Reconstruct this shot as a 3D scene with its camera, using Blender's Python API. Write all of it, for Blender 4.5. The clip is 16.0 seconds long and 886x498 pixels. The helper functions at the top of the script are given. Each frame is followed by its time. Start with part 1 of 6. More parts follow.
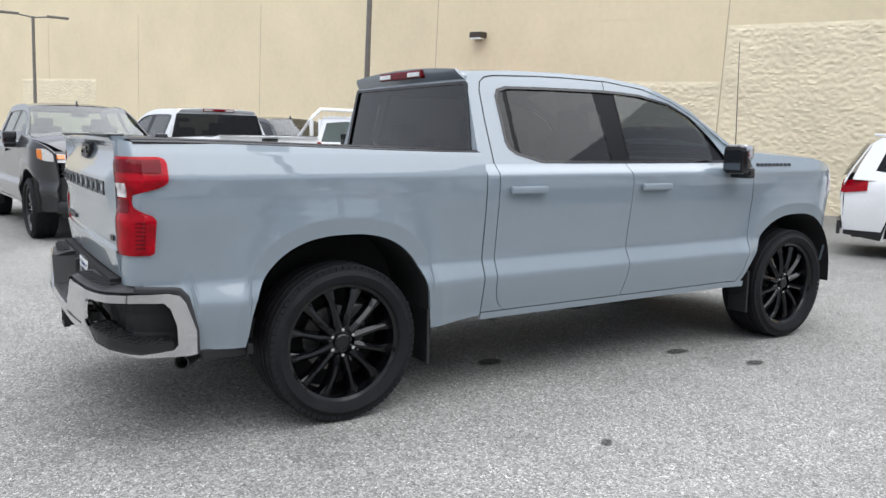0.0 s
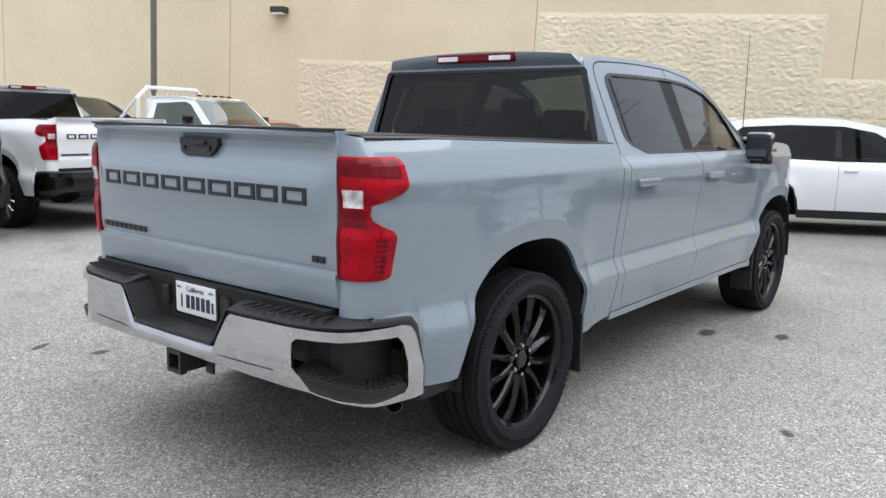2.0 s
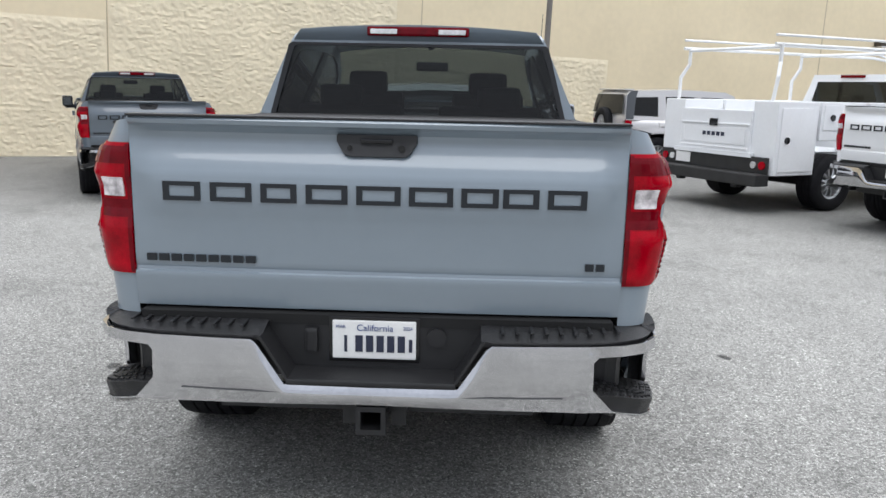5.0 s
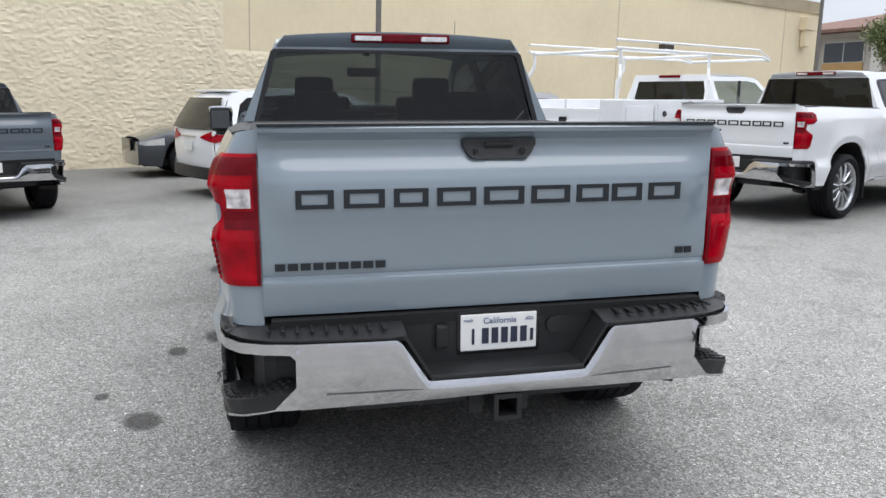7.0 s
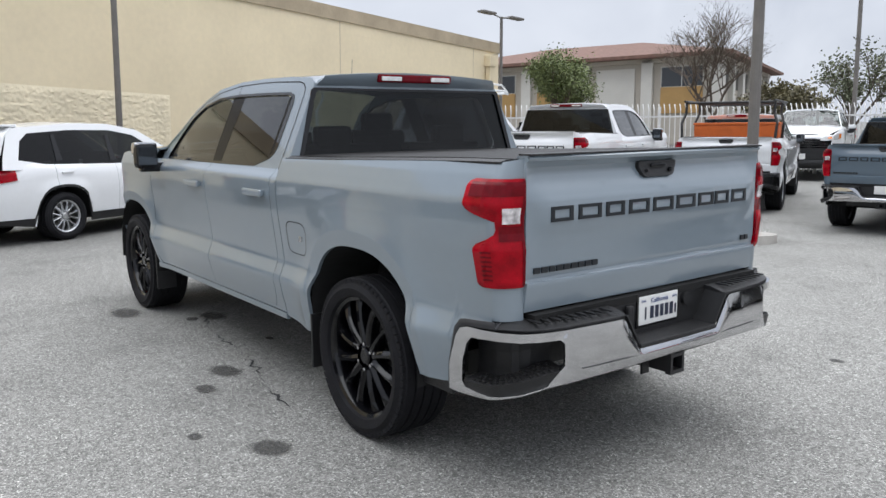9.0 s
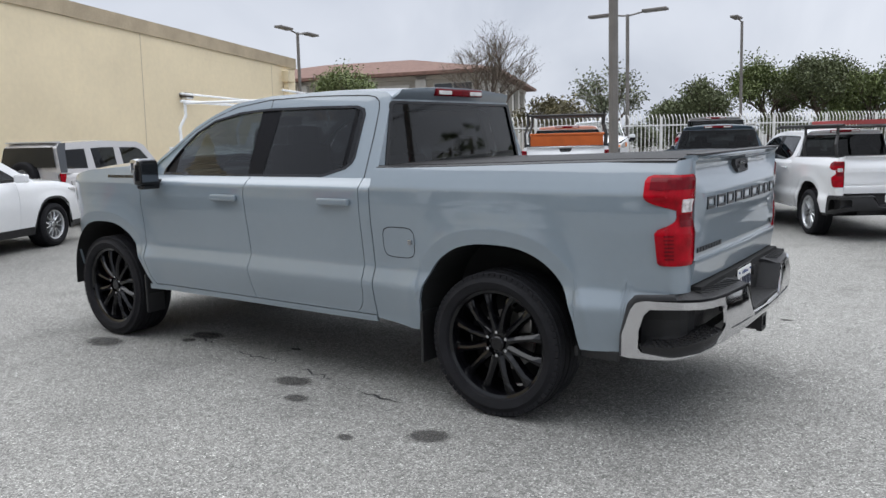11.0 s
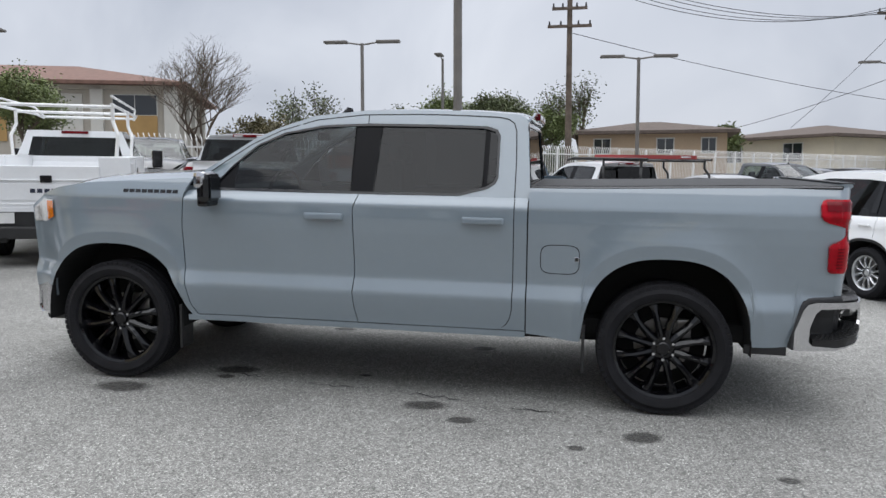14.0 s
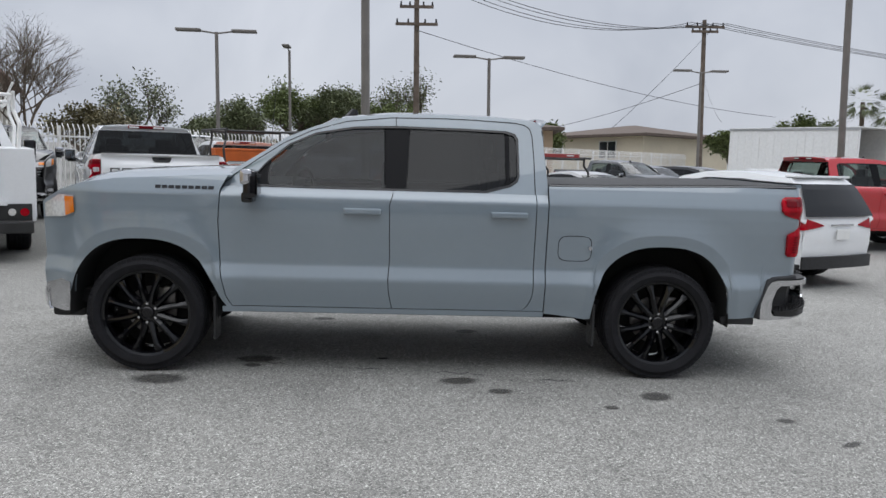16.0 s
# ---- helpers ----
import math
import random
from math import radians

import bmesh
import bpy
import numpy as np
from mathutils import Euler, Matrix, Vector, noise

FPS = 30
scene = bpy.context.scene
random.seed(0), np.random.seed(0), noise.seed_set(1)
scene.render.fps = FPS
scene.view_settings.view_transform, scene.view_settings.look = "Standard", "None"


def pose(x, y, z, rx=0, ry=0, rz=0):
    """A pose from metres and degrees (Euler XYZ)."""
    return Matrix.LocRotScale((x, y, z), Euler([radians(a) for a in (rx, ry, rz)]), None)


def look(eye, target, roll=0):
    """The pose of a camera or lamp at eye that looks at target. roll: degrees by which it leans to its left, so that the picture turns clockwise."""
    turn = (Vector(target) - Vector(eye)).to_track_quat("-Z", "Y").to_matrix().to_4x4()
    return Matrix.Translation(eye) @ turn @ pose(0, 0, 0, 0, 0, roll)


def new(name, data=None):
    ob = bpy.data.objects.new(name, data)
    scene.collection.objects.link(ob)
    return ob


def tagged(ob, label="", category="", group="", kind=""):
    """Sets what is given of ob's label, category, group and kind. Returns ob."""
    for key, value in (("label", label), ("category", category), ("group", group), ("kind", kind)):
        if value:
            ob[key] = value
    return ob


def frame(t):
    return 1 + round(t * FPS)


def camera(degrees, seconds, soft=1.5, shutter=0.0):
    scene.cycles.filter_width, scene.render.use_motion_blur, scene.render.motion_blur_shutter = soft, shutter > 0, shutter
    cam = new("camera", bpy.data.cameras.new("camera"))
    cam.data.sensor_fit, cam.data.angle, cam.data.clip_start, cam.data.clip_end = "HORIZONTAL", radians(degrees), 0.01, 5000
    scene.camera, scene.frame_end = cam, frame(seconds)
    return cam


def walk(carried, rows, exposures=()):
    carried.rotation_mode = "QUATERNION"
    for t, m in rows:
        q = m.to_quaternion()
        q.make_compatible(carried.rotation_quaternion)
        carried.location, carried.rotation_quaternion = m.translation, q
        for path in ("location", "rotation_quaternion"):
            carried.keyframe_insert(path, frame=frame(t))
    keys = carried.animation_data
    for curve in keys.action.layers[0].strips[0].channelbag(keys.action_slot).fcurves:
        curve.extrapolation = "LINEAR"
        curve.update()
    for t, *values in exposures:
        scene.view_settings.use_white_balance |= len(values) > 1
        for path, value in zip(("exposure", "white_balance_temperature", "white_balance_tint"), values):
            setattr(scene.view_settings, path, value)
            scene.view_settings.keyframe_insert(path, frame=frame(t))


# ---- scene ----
cam = camera(58.9, 16.0)
PATH = [
    (0, (-1.699, -4.618, 1.492), (-0.643, -2.943, 1.211), 1.0),
    (0.5, (-2.038, -4.218, 1.49), (-0.865, -2.622, 1.209), 1.2),
    (1, (-2.371, -3.793, 1.49), (-1.078, -2.295, 1.195), 1.3),
    (1.5, (-2.711, -3.33, 1.497), (-1.29, -1.958, 1.187), 1.3),
    (2, (-3.015, -2.854, 1.514), (-1.467, -1.629, 1.193), 1.1),
    (2.5, (-3.256, -2.326, 1.531), (-1.586, -1.277, 1.198), 0.9),
    (3, (-3.467, -1.806, 1.546), (-1.685, -0.964, 1.201), 0.7),
    (3.5, (-3.557, -1.267, 1.543), (-1.687, -0.651, 1.188), 0.8),
    (4, (-3.641, -0.765, 1.559), (-1.714, -0.378, 1.187), 1.2),
    (6.3, (-3.649, 0.214, 1.609), (-1.701, 0.002, 1.212), 0.3),
    (6.5, (-3.693, 0.387, 1.6), (-1.749, 0.128, 1.209), 0.2),
    (7, (-3.705, 0.82, 1.576), (-1.795, 0.372, 1.19), 0.2),
    (7.5, (-3.665, 1.348, 1.587), (-1.81, 0.699, 1.214), -0.0),
    (8, (-3.628, 1.89, 1.594), (-1.853, 1.035, 1.249), -0.1),
    (8.5, (-3.484, 2.408, 1.598), (-1.808, 1.371, 1.26), -0.4),
    (9, (-3.369, 2.988, 1.605), (-1.794, 1.796, 1.289), -0.5),
    (9.2, (-3.297, 3.197, 1.591), (-1.764, 1.951, 1.281), -0.6),
    (11.3, (-2.017, 4.861, 1.598), (-0.94, 3.198, 1.328), -1.2),
    (11.5, (-1.833, 4.993, 1.586), (-0.803, 3.297, 1.329), -1.0),
    (12, (-1.34, 5.251, 1.598), (-0.45, 3.481, 1.324), -0.6),
    (12.5, (-0.823, 5.466, 1.602), (-0.071, 3.632, 1.331), -0.1),
    (13, (-0.337, 5.575, 1.585), (0.282, 3.692, 1.32), 0.2),
    (13.5, (0.123, 5.767, 1.606), (0.598, 3.839, 1.364), 0.6),
    (14, (0.533, 5.955, 1.61), (0.879, 4.0, 1.373), 0.9),
    (14.5, (0.96, 6.106, 1.617), (1.176, 4.133, 1.369), 1.4),
    (15, (1.384, 6.421, 1.61), (1.486, 4.437, 1.38), 1.7),
    (15.5, (1.684, 6.628, 1.649), (1.676, 4.639, 1.437), 1.8),
    (16, (1.935, 6.611, 1.636), (1.826, 4.629, 1.391), 1.8),
]

LOT = pose(0, 0, 0, -1.7, -1.25, 0)          # the yard falls gently towards the street
walk(cam, [(t, LOT @ look(eye, target, roll)) for t, eye, target, roll in PATH], [(0.0, 1.07), (4.0, 1.02), (7.0, 0.99), (9.0, 0.89), (12.0, 0.77), (14.5, 0.68), (16.0, 0.56)])

# ---- light ----
world = bpy.data.worlds.new("overcast")
scene.world = world
world.use_nodes = True
wn = world.node_tree.nodes
wl = world.node_tree.links
sky = wn.new("ShaderNodeTexSky")
sky.sky_type = "NISHITA"
sky.sun_disc = False
sky.sun_elevation, sky.sun_rotation = radians(62), radians(200)
sky.dust_density = 4.0
cloud = wn.new("ShaderNodeTexNoise")
cloud.inputs["Scale"].default_value = 3.2
cloud.inputs["Detail"].default_value = 5.0
cloud.inputs["Distortion"].default_value = 0.6
cramp = wn.new("ShaderNodeValToRGB")
cramp.color_ramp.elements[0].position, cramp.color_ramp.elements[0].color = 0.30, (4.40, 4.78, 5.60, 1)
cramp.color_ramp.elements[1].position, cramp.color_ramp.elements[1].color = 0.72, (6.60, 6.95, 7.70, 1)
wmix = wn.new("ShaderNodeMixRGB")
wmix.inputs[0].default_value = 0.93
wl.new(cloud.outputs["Fac"], cramp.inputs[0])
wl.new(sky.outputs[0], wmix.inputs[1])
wl.new(cramp.outputs[0], wmix.inputs[2])
# an overcast sky is about twice as bright overhead as at the horizon
wtc, wsep, wmap, wscale = wn.new("ShaderNodeTexCoord"), wn.new("ShaderNodeSeparateXYZ"), wn.new("ShaderNodeMapRange"), wn.new("ShaderNodeVectorMath")
wmap.interpolation_type = "SMOOTHSTEP"
wmap.inputs["From Min"].default_value, wmap.inputs["From Max"].default_value = 0.22, 0.95
wmap.inputs["To Min"].default_value, wmap.inputs["To Max"].default_value = 1.0, 1.6
wscale.operation = "SCALE"
wl.new(wtc.outputs["Generated"], wsep.inputs[0])
wl.new(wsep.outputs["Z"], wmap.inputs["Value"])
wl.new(wmix.outputs[0], wscale.inputs[0])
wl.new(wmap.outputs[0], wscale.inputs["Scale"])
wl.new(wscale.outputs[0], wn["Background"].inputs[0])
wn["Background"].inputs[1].default_value = 0.069

sun_data = bpy.data.lights.new("sun", "SUN")
sun_data.energy, sun_data.angle, sun_data.color = 1.75, radians(100), (0.985, 0.995, 1.0)
sun = new("sun", sun_data)
sun.matrix_world = look((3, -2, 40), (0, 0, 0))


# ---- materials ----
def mat(name, color, rough=0.5, metal=0.0, coat=0.0, noise=0.0, scale=8.0, bump=0.0, bscale=60.0, spec=0.5, fine=0.0):
    """A node material: base colour broken by noise at two scales, with bump."""
    m = bpy.data.materials.new(name)
    m.use_nodes = True
    n, l = m.node_tree.nodes, m.node_tree.links
    b = n["Principled BSDF"]
    b.inputs["Base Color"].default_value = (*color, 1)
    b.inputs["Roughness"].default_value, b.inputs["Metallic"].default_value = rough, metal
    b.inputs["Coat Weight"].default_value, b.inputs["Coat Roughness"].default_value = coat, 0.03
    b.inputs["Specular IOR Level"].default_value = spec
    tc = n.new("ShaderNodeTexCoord")
    if noise or fine:
        big, small = n.new("ShaderNodeTexNoise"), n.new("ShaderNodeTexNoise")
        big.inputs["Scale"].default_value, big.inputs["Detail"].default_value = scale, 4
        small.inputs["Scale"].default_value, small.inputs["Detail"].default_value = scale * 14, 3
        l.new(tc.outputs["Object"], big.inputs["Vector"])
        l.new(tc.outputs["Object"], small.inputs["Vector"])
        ma, mb = n.new("ShaderNodeMapRange"), n.new("ShaderNodeMapRange")
        ma.inputs["From Min"].default_value, ma.inputs["From Max"].default_value = 0.3, 0.7
        ma.inputs["To Min"].default_value, ma.inputs["To Max"].default_value = 1 - noise, 1 + noise
        mb.inputs["From Min"].default_value, mb.inputs["From Max"].default_value = 0.3, 0.7
        mb.inputs["To Min"].default_value, mb.inputs["To Max"].default_value = 1 - (fine or noise / 2), 1 + (fine or noise / 2)
        l.new(big.outputs["Fac"], ma.inputs["Value"])
        l.new(small.outputs["Fac"], mb.inputs["Value"])
        mul = n.new("ShaderNodeMath")
        mul.operation = "MULTIPLY"
        l.new(ma.outputs[0], mul.inputs[0])
        l.new(mb.outputs[0], mul.inputs[1])
        sc = n.new("ShaderNodeVectorMath")
        sc.operation = "SCALE"
        sc.inputs[0].default_value = color
        l.new(mul.outputs[0], sc.inputs["Scale"])
        l.new(sc.outputs[0], b.inputs["Base Color"])
    if bump:
        bn, bp = n.new("ShaderNodeTexNoise"), n.new("ShaderNodeBump")
        bn.inputs["Scale"].default_value, bn.inputs["Detail"].default_value = bscale, 4
        bp.inputs["Strength"].default_value, bp.inputs["Distance"].default_value = bump, 0.01
        l.new(tc.outputs["Object"], bn.inputs["Vector"])
        l.new(bn.outputs["Fac"], bp.inputs["Height"])
        l.new(bp.outputs[0], b.inputs["Normal"])
    return m


def paint(name, color, metal=0.0, gloss=1.55):
    m = mat(name, color, 0.30, metal, 1.0, 0.02, 1.5, spec=0.5)
    b = m.node_tree.nodes["Principled BSDF"]
    b.inputs["Coat IOR"].default_value, b.inputs["Coat Roughness"].default_value = gloss, 0.010
    return m


def glass_mat(name, tint, clear=0.5):
    """Tinted car glass: dark, see-through, with a mirror-like skin."""
    m = bpy.data.materials.new(name)
    m.use_nodes = True
    n, l = m.node_tree.nodes, m.node_tree.links
    n.remove(n["Principled BSDF"])
    tr, gl, mx, fr = (n.new("ShaderNode" + k) for k in ("BsdfTransparent", "BsdfGlossy", "MixShader", "LayerWeight"))
    tr.inputs[0].default_value = (*[c * clear for c in tint], 1)
    gl.inputs["Roughness"].default_value = 0.015
    fr.inputs["Blend"].default_value = 0.5
    pw, ad = n.new("ShaderNodeMath"), n.new("ShaderNodeMath")
    pw.operation, pw.inputs[1].default_value = "POWER", 3.2
    ad.operation, ad.use_clamp = "MULTIPLY_ADD", True
    ad.inputs[1].default_value, ad.inputs[2].default_value = 0.85, 0.034
    l.new(fr.outputs["Facing"], pw.inputs[0])
    l.new(pw.outputs[0], ad.inputs[0])
    l.new(ad.outputs[0], mx.inputs[0])
    l.new(tr.outputs[0], mx.inputs[1])
    l.new(gl.outputs[0], mx.inputs[2])
    l.new(mx.outputs[0], n["Material Output"].inputs[0])
    return m


M_GREY = paint("slate_grey_paint", (0.200, 0.244, 0.280), gloss=1.65)
M_WHITE = paint("white_paint", (0.80, 0.81, 0.82))
M_BLACK = paint("black_paint", (0.010, 0.010, 0.012), gloss=1.36)
M_BLUE = paint("blue_grey_paint", (0.075, 0.115, 0.155))
M_DARK = paint("dark_grey_paint", (0.035, 0.040, 0.047), gloss=1.4)
M_STORM = paint("storm_grey_paint", (0.105, 0.130, 0.155))
M_SILVER = paint("silver_paint", (0.52, 0.51, 0.51), 0.25)
M_RED = paint("red_paint", (0.45, 0.006, 0.012))
M_BROWN = paint("brown_paint", (0.06, 0.05, 0.045))
M_TRIM = mat("black_trim_plastic", (0.012, 0.012, 0.013), 0.45, noise=0.15, scale=20, bump=0.25, bscale=500)
M_GLOSSBLK = mat("gloss_black", (0.004, 0.004, 0.005), 0.14, coat=0.3, spec=0.4)
M_WHEELB = mat("gloss_black_wheel", (0.003, 0.003, 0.004), 0.12, coat=0.25, spec=0.3)
M_FILL = mat("grey_black_filler_plastic", (0.028, 0.029, 0.032), 0.5, noise=0.1, scale=15, bump=0.15, bscale=500)
M_CHROME = mat("chrome", (0.58, 0.58, 0.595), 0.07, 1.0, noise=0.08, scale=7, bump=0.04, bscale=9)
M_COVER = mat("matte_black_vinyl", (0.016, 0.016, 0.017), 0.6, spec=0.35, noise=0.15, scale=6, bump=0.15, bscale=250)
M_GATEGAP = mat("dark_gap", (0.004, 0.004, 0.004), 0.8)
M_TYRE = mat("tyre_rubber", (0.012, 0.012, 0.014), 0.7, spec=0.18, noise=0.25, scale=9, bump=0.3, bscale=120)
M_DISC = mat("brake_steel", (0.25, 0.24, 0.23), 0.4, 0.9, noise=0.2, scale=30)
M_ALLOY = mat("silver_alloy", (0.55, 0.56, 0.57), 0.3, 0.9, noise=0.05)
M_GLASS = glass_mat("tinted_glass", (0.30, 0.33, 0.35), 0.62)
M_GLASSR = glass_mat("dark_tinted_glass", (0.28, 0.31, 0.32), 0.62)
M_GLASSF = glass_mat("light_glass", (0.62, 0.70, 0.66), 0.8)
M_PRIV = glass_mat("privacy_glass", (0.10, 0.11, 0.12), 0.5)
M_LENS = mat("red_lens", (0.32, 0.0006, 0.008), 0.08, coat=0.3, noise=0.32, scale=13, spec=0.05)
M_PILLAR = mat("black_pillar_film", (0.004, 0.004, 0.005), 0.25, spec=0.12)
M_BADGE = mat("dark_slate_badge", (0.008, 0.011, 0.015), 0.38)
M_MIRROR = mat("mirror_face", (0.10, 0.11, 0.12), 0.05, 0.9)
M_LENSD = mat("deep_red_lens", (0.13, 0.0005, 0.005), 0.10, coat=0.22, noise=0.2, scale=25, spec=0.1)
M_REVERSE = mat("reverse_lens", (0.66, 0.62, 0.63), 0.12, 0.3, coat=0.8, noise=0.45, scale=30)
M_REARGL = mat("dark_rear_glass", (0.008, 0.009, 0.010), 0.07, spec=0.4)
M_CLEAR = mat("clear_lens", (0.75, 0.74, 0.72), 0.12, 0.4, coat=1.0, noise=0.2, scale=60)
M_AMBER = mat("amber_lens", (0.75, 0.20, 0.01), 0.1, coat=1.0)
M_INT = mat("dark_interior", (0.02, 0.02, 0.022), 0.8, noise=0.2, scale=15)
M_UNDER = mat("underbody", (0.01, 0.01, 0.01), 0.9)
M_PLATE = mat("plate_white", (0.78, 0.78, 0.76), 0.4, noise=0.04)
M_INK = mat("dark_ink", (0.02, 0.025, 0.05), 0.5)
M_BLUEINK = mat("blue_ink", (0.03, 0.06, 0.2), 0.5)
M_GALV = mat("painted_pole", (0.16, 0.148, 0.135), 0.6, 0.1, noise=0.12, scale=3)
M_FENCE = mat("white_steel", (0.72, 0.71, 0.69), 0.5, noise=0.08, scale=4)
M_WOOD = mat("weathered_pole_wood", (0.115, 0.088, 0.068), 0.85, noise=0.3, scale=3, bump=0.4, bscale=30)
M_WIRE = mat("cable", (0.03, 0.03, 0.03), 0.7)
M_RACKW = mat("white_rack_steel", (0.78, 0.78, 0.77), 0.4, noise=0.05)
M_RACKB = mat("black_rack_steel", (0.02, 0.02, 0.02), 0.5, noise=0.2)
M_ORANGE = mat("orange_steel", (0.62, 0.13, 0.02), 0.5, noise=0.1, scale=4)


# ---- mesh helpers ----
def part(name, bm, material, parent=None, label="", smooth=False):
    """Links a bmesh as one mesh object under a thing or a part."""
    me = bpy.data.meshes.new(name)
    bm.to_mesh(me)
    bm.free()
    me.materials.append(material)
    if smooth:
        me.shade_smooth()
        me.set_sharp_from_angle(angle=radians(32))
    ob = new(name, me)
    ob.parent = parent
    if label:
        tagged(ob, label)
    return ob


def thing(name, m, label, category, group="", kind=""):
    ob = new(name)
    ob.matrix_world = m
    return tagged(ob, label, category, group, kind)


def box(bm, cx, cy, cz, sx, sy, sz, m=None, bev=0.0):
    r = bmesh.ops.create_cube(bm, size=1.0, matrix=(m or Matrix()) @ Matrix.Translation((cx, cy, cz)) @ Matrix.Diagonal((sx, sy, sz, 1)))
    if bev:
        es = {e for v in r["verts"] for e in v.link_edges}
        bmesh.ops.bevel(bm, geom=list(es), offset=bev, segments=2, affect="EDGES", profile=0.6)
    return bm


def boxes(*rows, bev=0.0):
    bm = bmesh.new()
    for row in rows:
        box(bm, *row, bev=bev)
    return bm


def tube(bm, a, b, r, r2=None, n=10):
    a, b = Vector(a), Vector(b)
    d = b - a
    m = Matrix.Translation((a + b) / 2) @ d.to_track_quat("Z", "Y").to_matrix().to_4x4()
    bmesh.ops.create_cone(bm, cap_ends=True, segments=n, radius1=r, radius2=r if r2 is None else r2, depth=d.length, matrix=m)
    return bm


def pipe(bm, pts, r, n=8):
    for a, b in zip(pts, pts[1:]):
        tube(bm, a, b, r, n=n)
    for p in pts[1:-1]:
        bmesh.ops.create_uvsphere(bm, u_segments=n, v_segments=max(4, n // 2), radius=r, matrix=Matrix.Translation(p))
    return bm


def grid(nu, nv, f, thick=0.0, closed=False):
    """A sheet of (nu+1) x (nv+1) points f(u, v), u and v from 0 to 1; thick folds a rim back along the normals."""
    bm = bmesh.new()
    v = [[bm.verts.new(f(i / nu, j / nv)) for j in range(nv + 1)] for i in range(nu + 1)]
    for i in range(nu):
        for j in range(nv):
            q = [v[i][j], v[i + 1][j], v[i + 1][j + 1], v[i][j + 1]]
            if len({tuple(round(c, 6) for c in k.co) for k in q}) > 2:
                try:
                    bm.faces.new(q)
                except ValueError:
                    pass
    bmesh.ops.remove_doubles(bm, verts=bm.verts[:], dist=1e-5)
    if thick:
        bmesh.ops.recalc_face_normals(bm, faces=bm.faces[:])
        bm.normal_update()
        bmesh.ops.solidify(bm, geom=bm.faces[:], thickness=thick)
    return bm


def solid(bm, thick, ref=(1.5, 0.0, 0.8)):
    """Gives a sheet a thickness, towards the point ref."""
    bmesh.ops.recalc_face_normals(bm, faces=bm.faces[:])
    bm.normal_update()
    r = Vector(ref)
    if sum(f.normal.dot(f.calc_center_median() - r) * f.calc_area() for f in bm.faces) < 0:
        bmesh.ops.reverse_faces(bm, faces=bm.faces[:])
        bm.normal_update()
    back = {v: bm.verts.new(v.co - v.normal * thick) for v in bm.verts[:]}
    rim = [e for e in bm.edges if e.is_boundary]
    for f in bm.faces[:]:
        bm.faces.new([back[v] for v in reversed(f.verts)])
    for e in rim:
        a, b = e.verts
        if e.link_faces:
            ls = [lp for lp in e.link_faces[0].loops if lp.edge == e]
            if ls and ls[0].vert is not a:
                a, b = b, a
        bm.faces.new((b, a, back[a], back[b]))
    return bm


def lathe(profile, n=48, axis_y=0.0):
    """Turns (radius, y) pairs about the y axis."""
    bm = bmesh.new()
    rings = []
    for k in range(n):
        a = 2 * math.pi * k / n
        rings.append([bm.verts.new((r * math.cos(a), y, r * math.sin(a))) for r, y in profile])
    for k in range(n):
        a, b = rings[k], rings[(k + 1) % n]
        for i in range(len(profile) - 1):
            bm.faces.new((a[i], a[i + 1], b[i + 1], b[i]))
    bmesh.ops.recalc_face_normals(bm, faces=bm.faces[:])
    return bm


def lerp_table(tab, t):
    """Value at t in a table of (t, value), eased between its rows."""
    if t <= tab[0][0]:
        return tab[0][1]
    for (a, p), (b, q) in zip(tab, tab[1:]):
        if t <= b:
            k = (t - a) / (b - a)
            return p + (q - p) * k
    return tab[-1][1]


def smooth01(a, b, x):
    k = min(1.0, max(0.0, (x - a) / (b - a)))
    return k * k * (3 - 2 * k)


def loop_at(poly, ang, c):
    """Where the ray from c at the angle leaves the star-shaped polygon of 2D points."""
    d = (math.cos(ang), math.sin(ang))
    best = 0.0
    for (x0, z0), (x1, z1) in zip(poly, poly[1:] + poly[:1]):
        ex, ez = x1 - x0, z1 - z0
        den = d[0] * ez - d[1] * ex
        if abs(den) < 1e-12:
            continue
        px, pz = x0 - c[0], z0 - c[1]
        t = (px * ez - pz * ex) / den
        s = (px * d[1] - pz * d[0]) / den
        if t > 0 and -1e-6 <= s <= 1 + 1e-6:
            best = max(best, t)
    return c[0] + d[0] * best, c[1] + d[1] * best


def ring(outer, inner, c, lift, thick=0.012, n=96):
    """A frame between two 2D outlines, carried to 3D by lift(a, b)."""
    angs = sorted({round(math.atan2(q - c[1], p - c[0]), 4) for p, q in outer + inner} | {round(-math.pi + 2 * math.pi * k / n, 4) for k in range(n)})
    bm = bmesh.new()
    rows = []
    for a in angs:
        o, i = loop_at(outer, a, c), loop_at(inner, a, c)
        rows.append([bm.verts.new(lift(*o)), bm.verts.new(lift((o[0] + i[0]) / 2, (o[1] + i[1]) / 2)), bm.verts.new(lift(*i))])
    for r, s in zip(rows, rows[1:] + rows[:1]):
        for k in (0, 1):
            bm.faces.new((r[k], r[k + 1], s[k + 1], s[k]))
    bmesh.ops.recalc_face_normals(bm, faces=bm.faces[:])
    return solid(bm, thick) if thick else bm


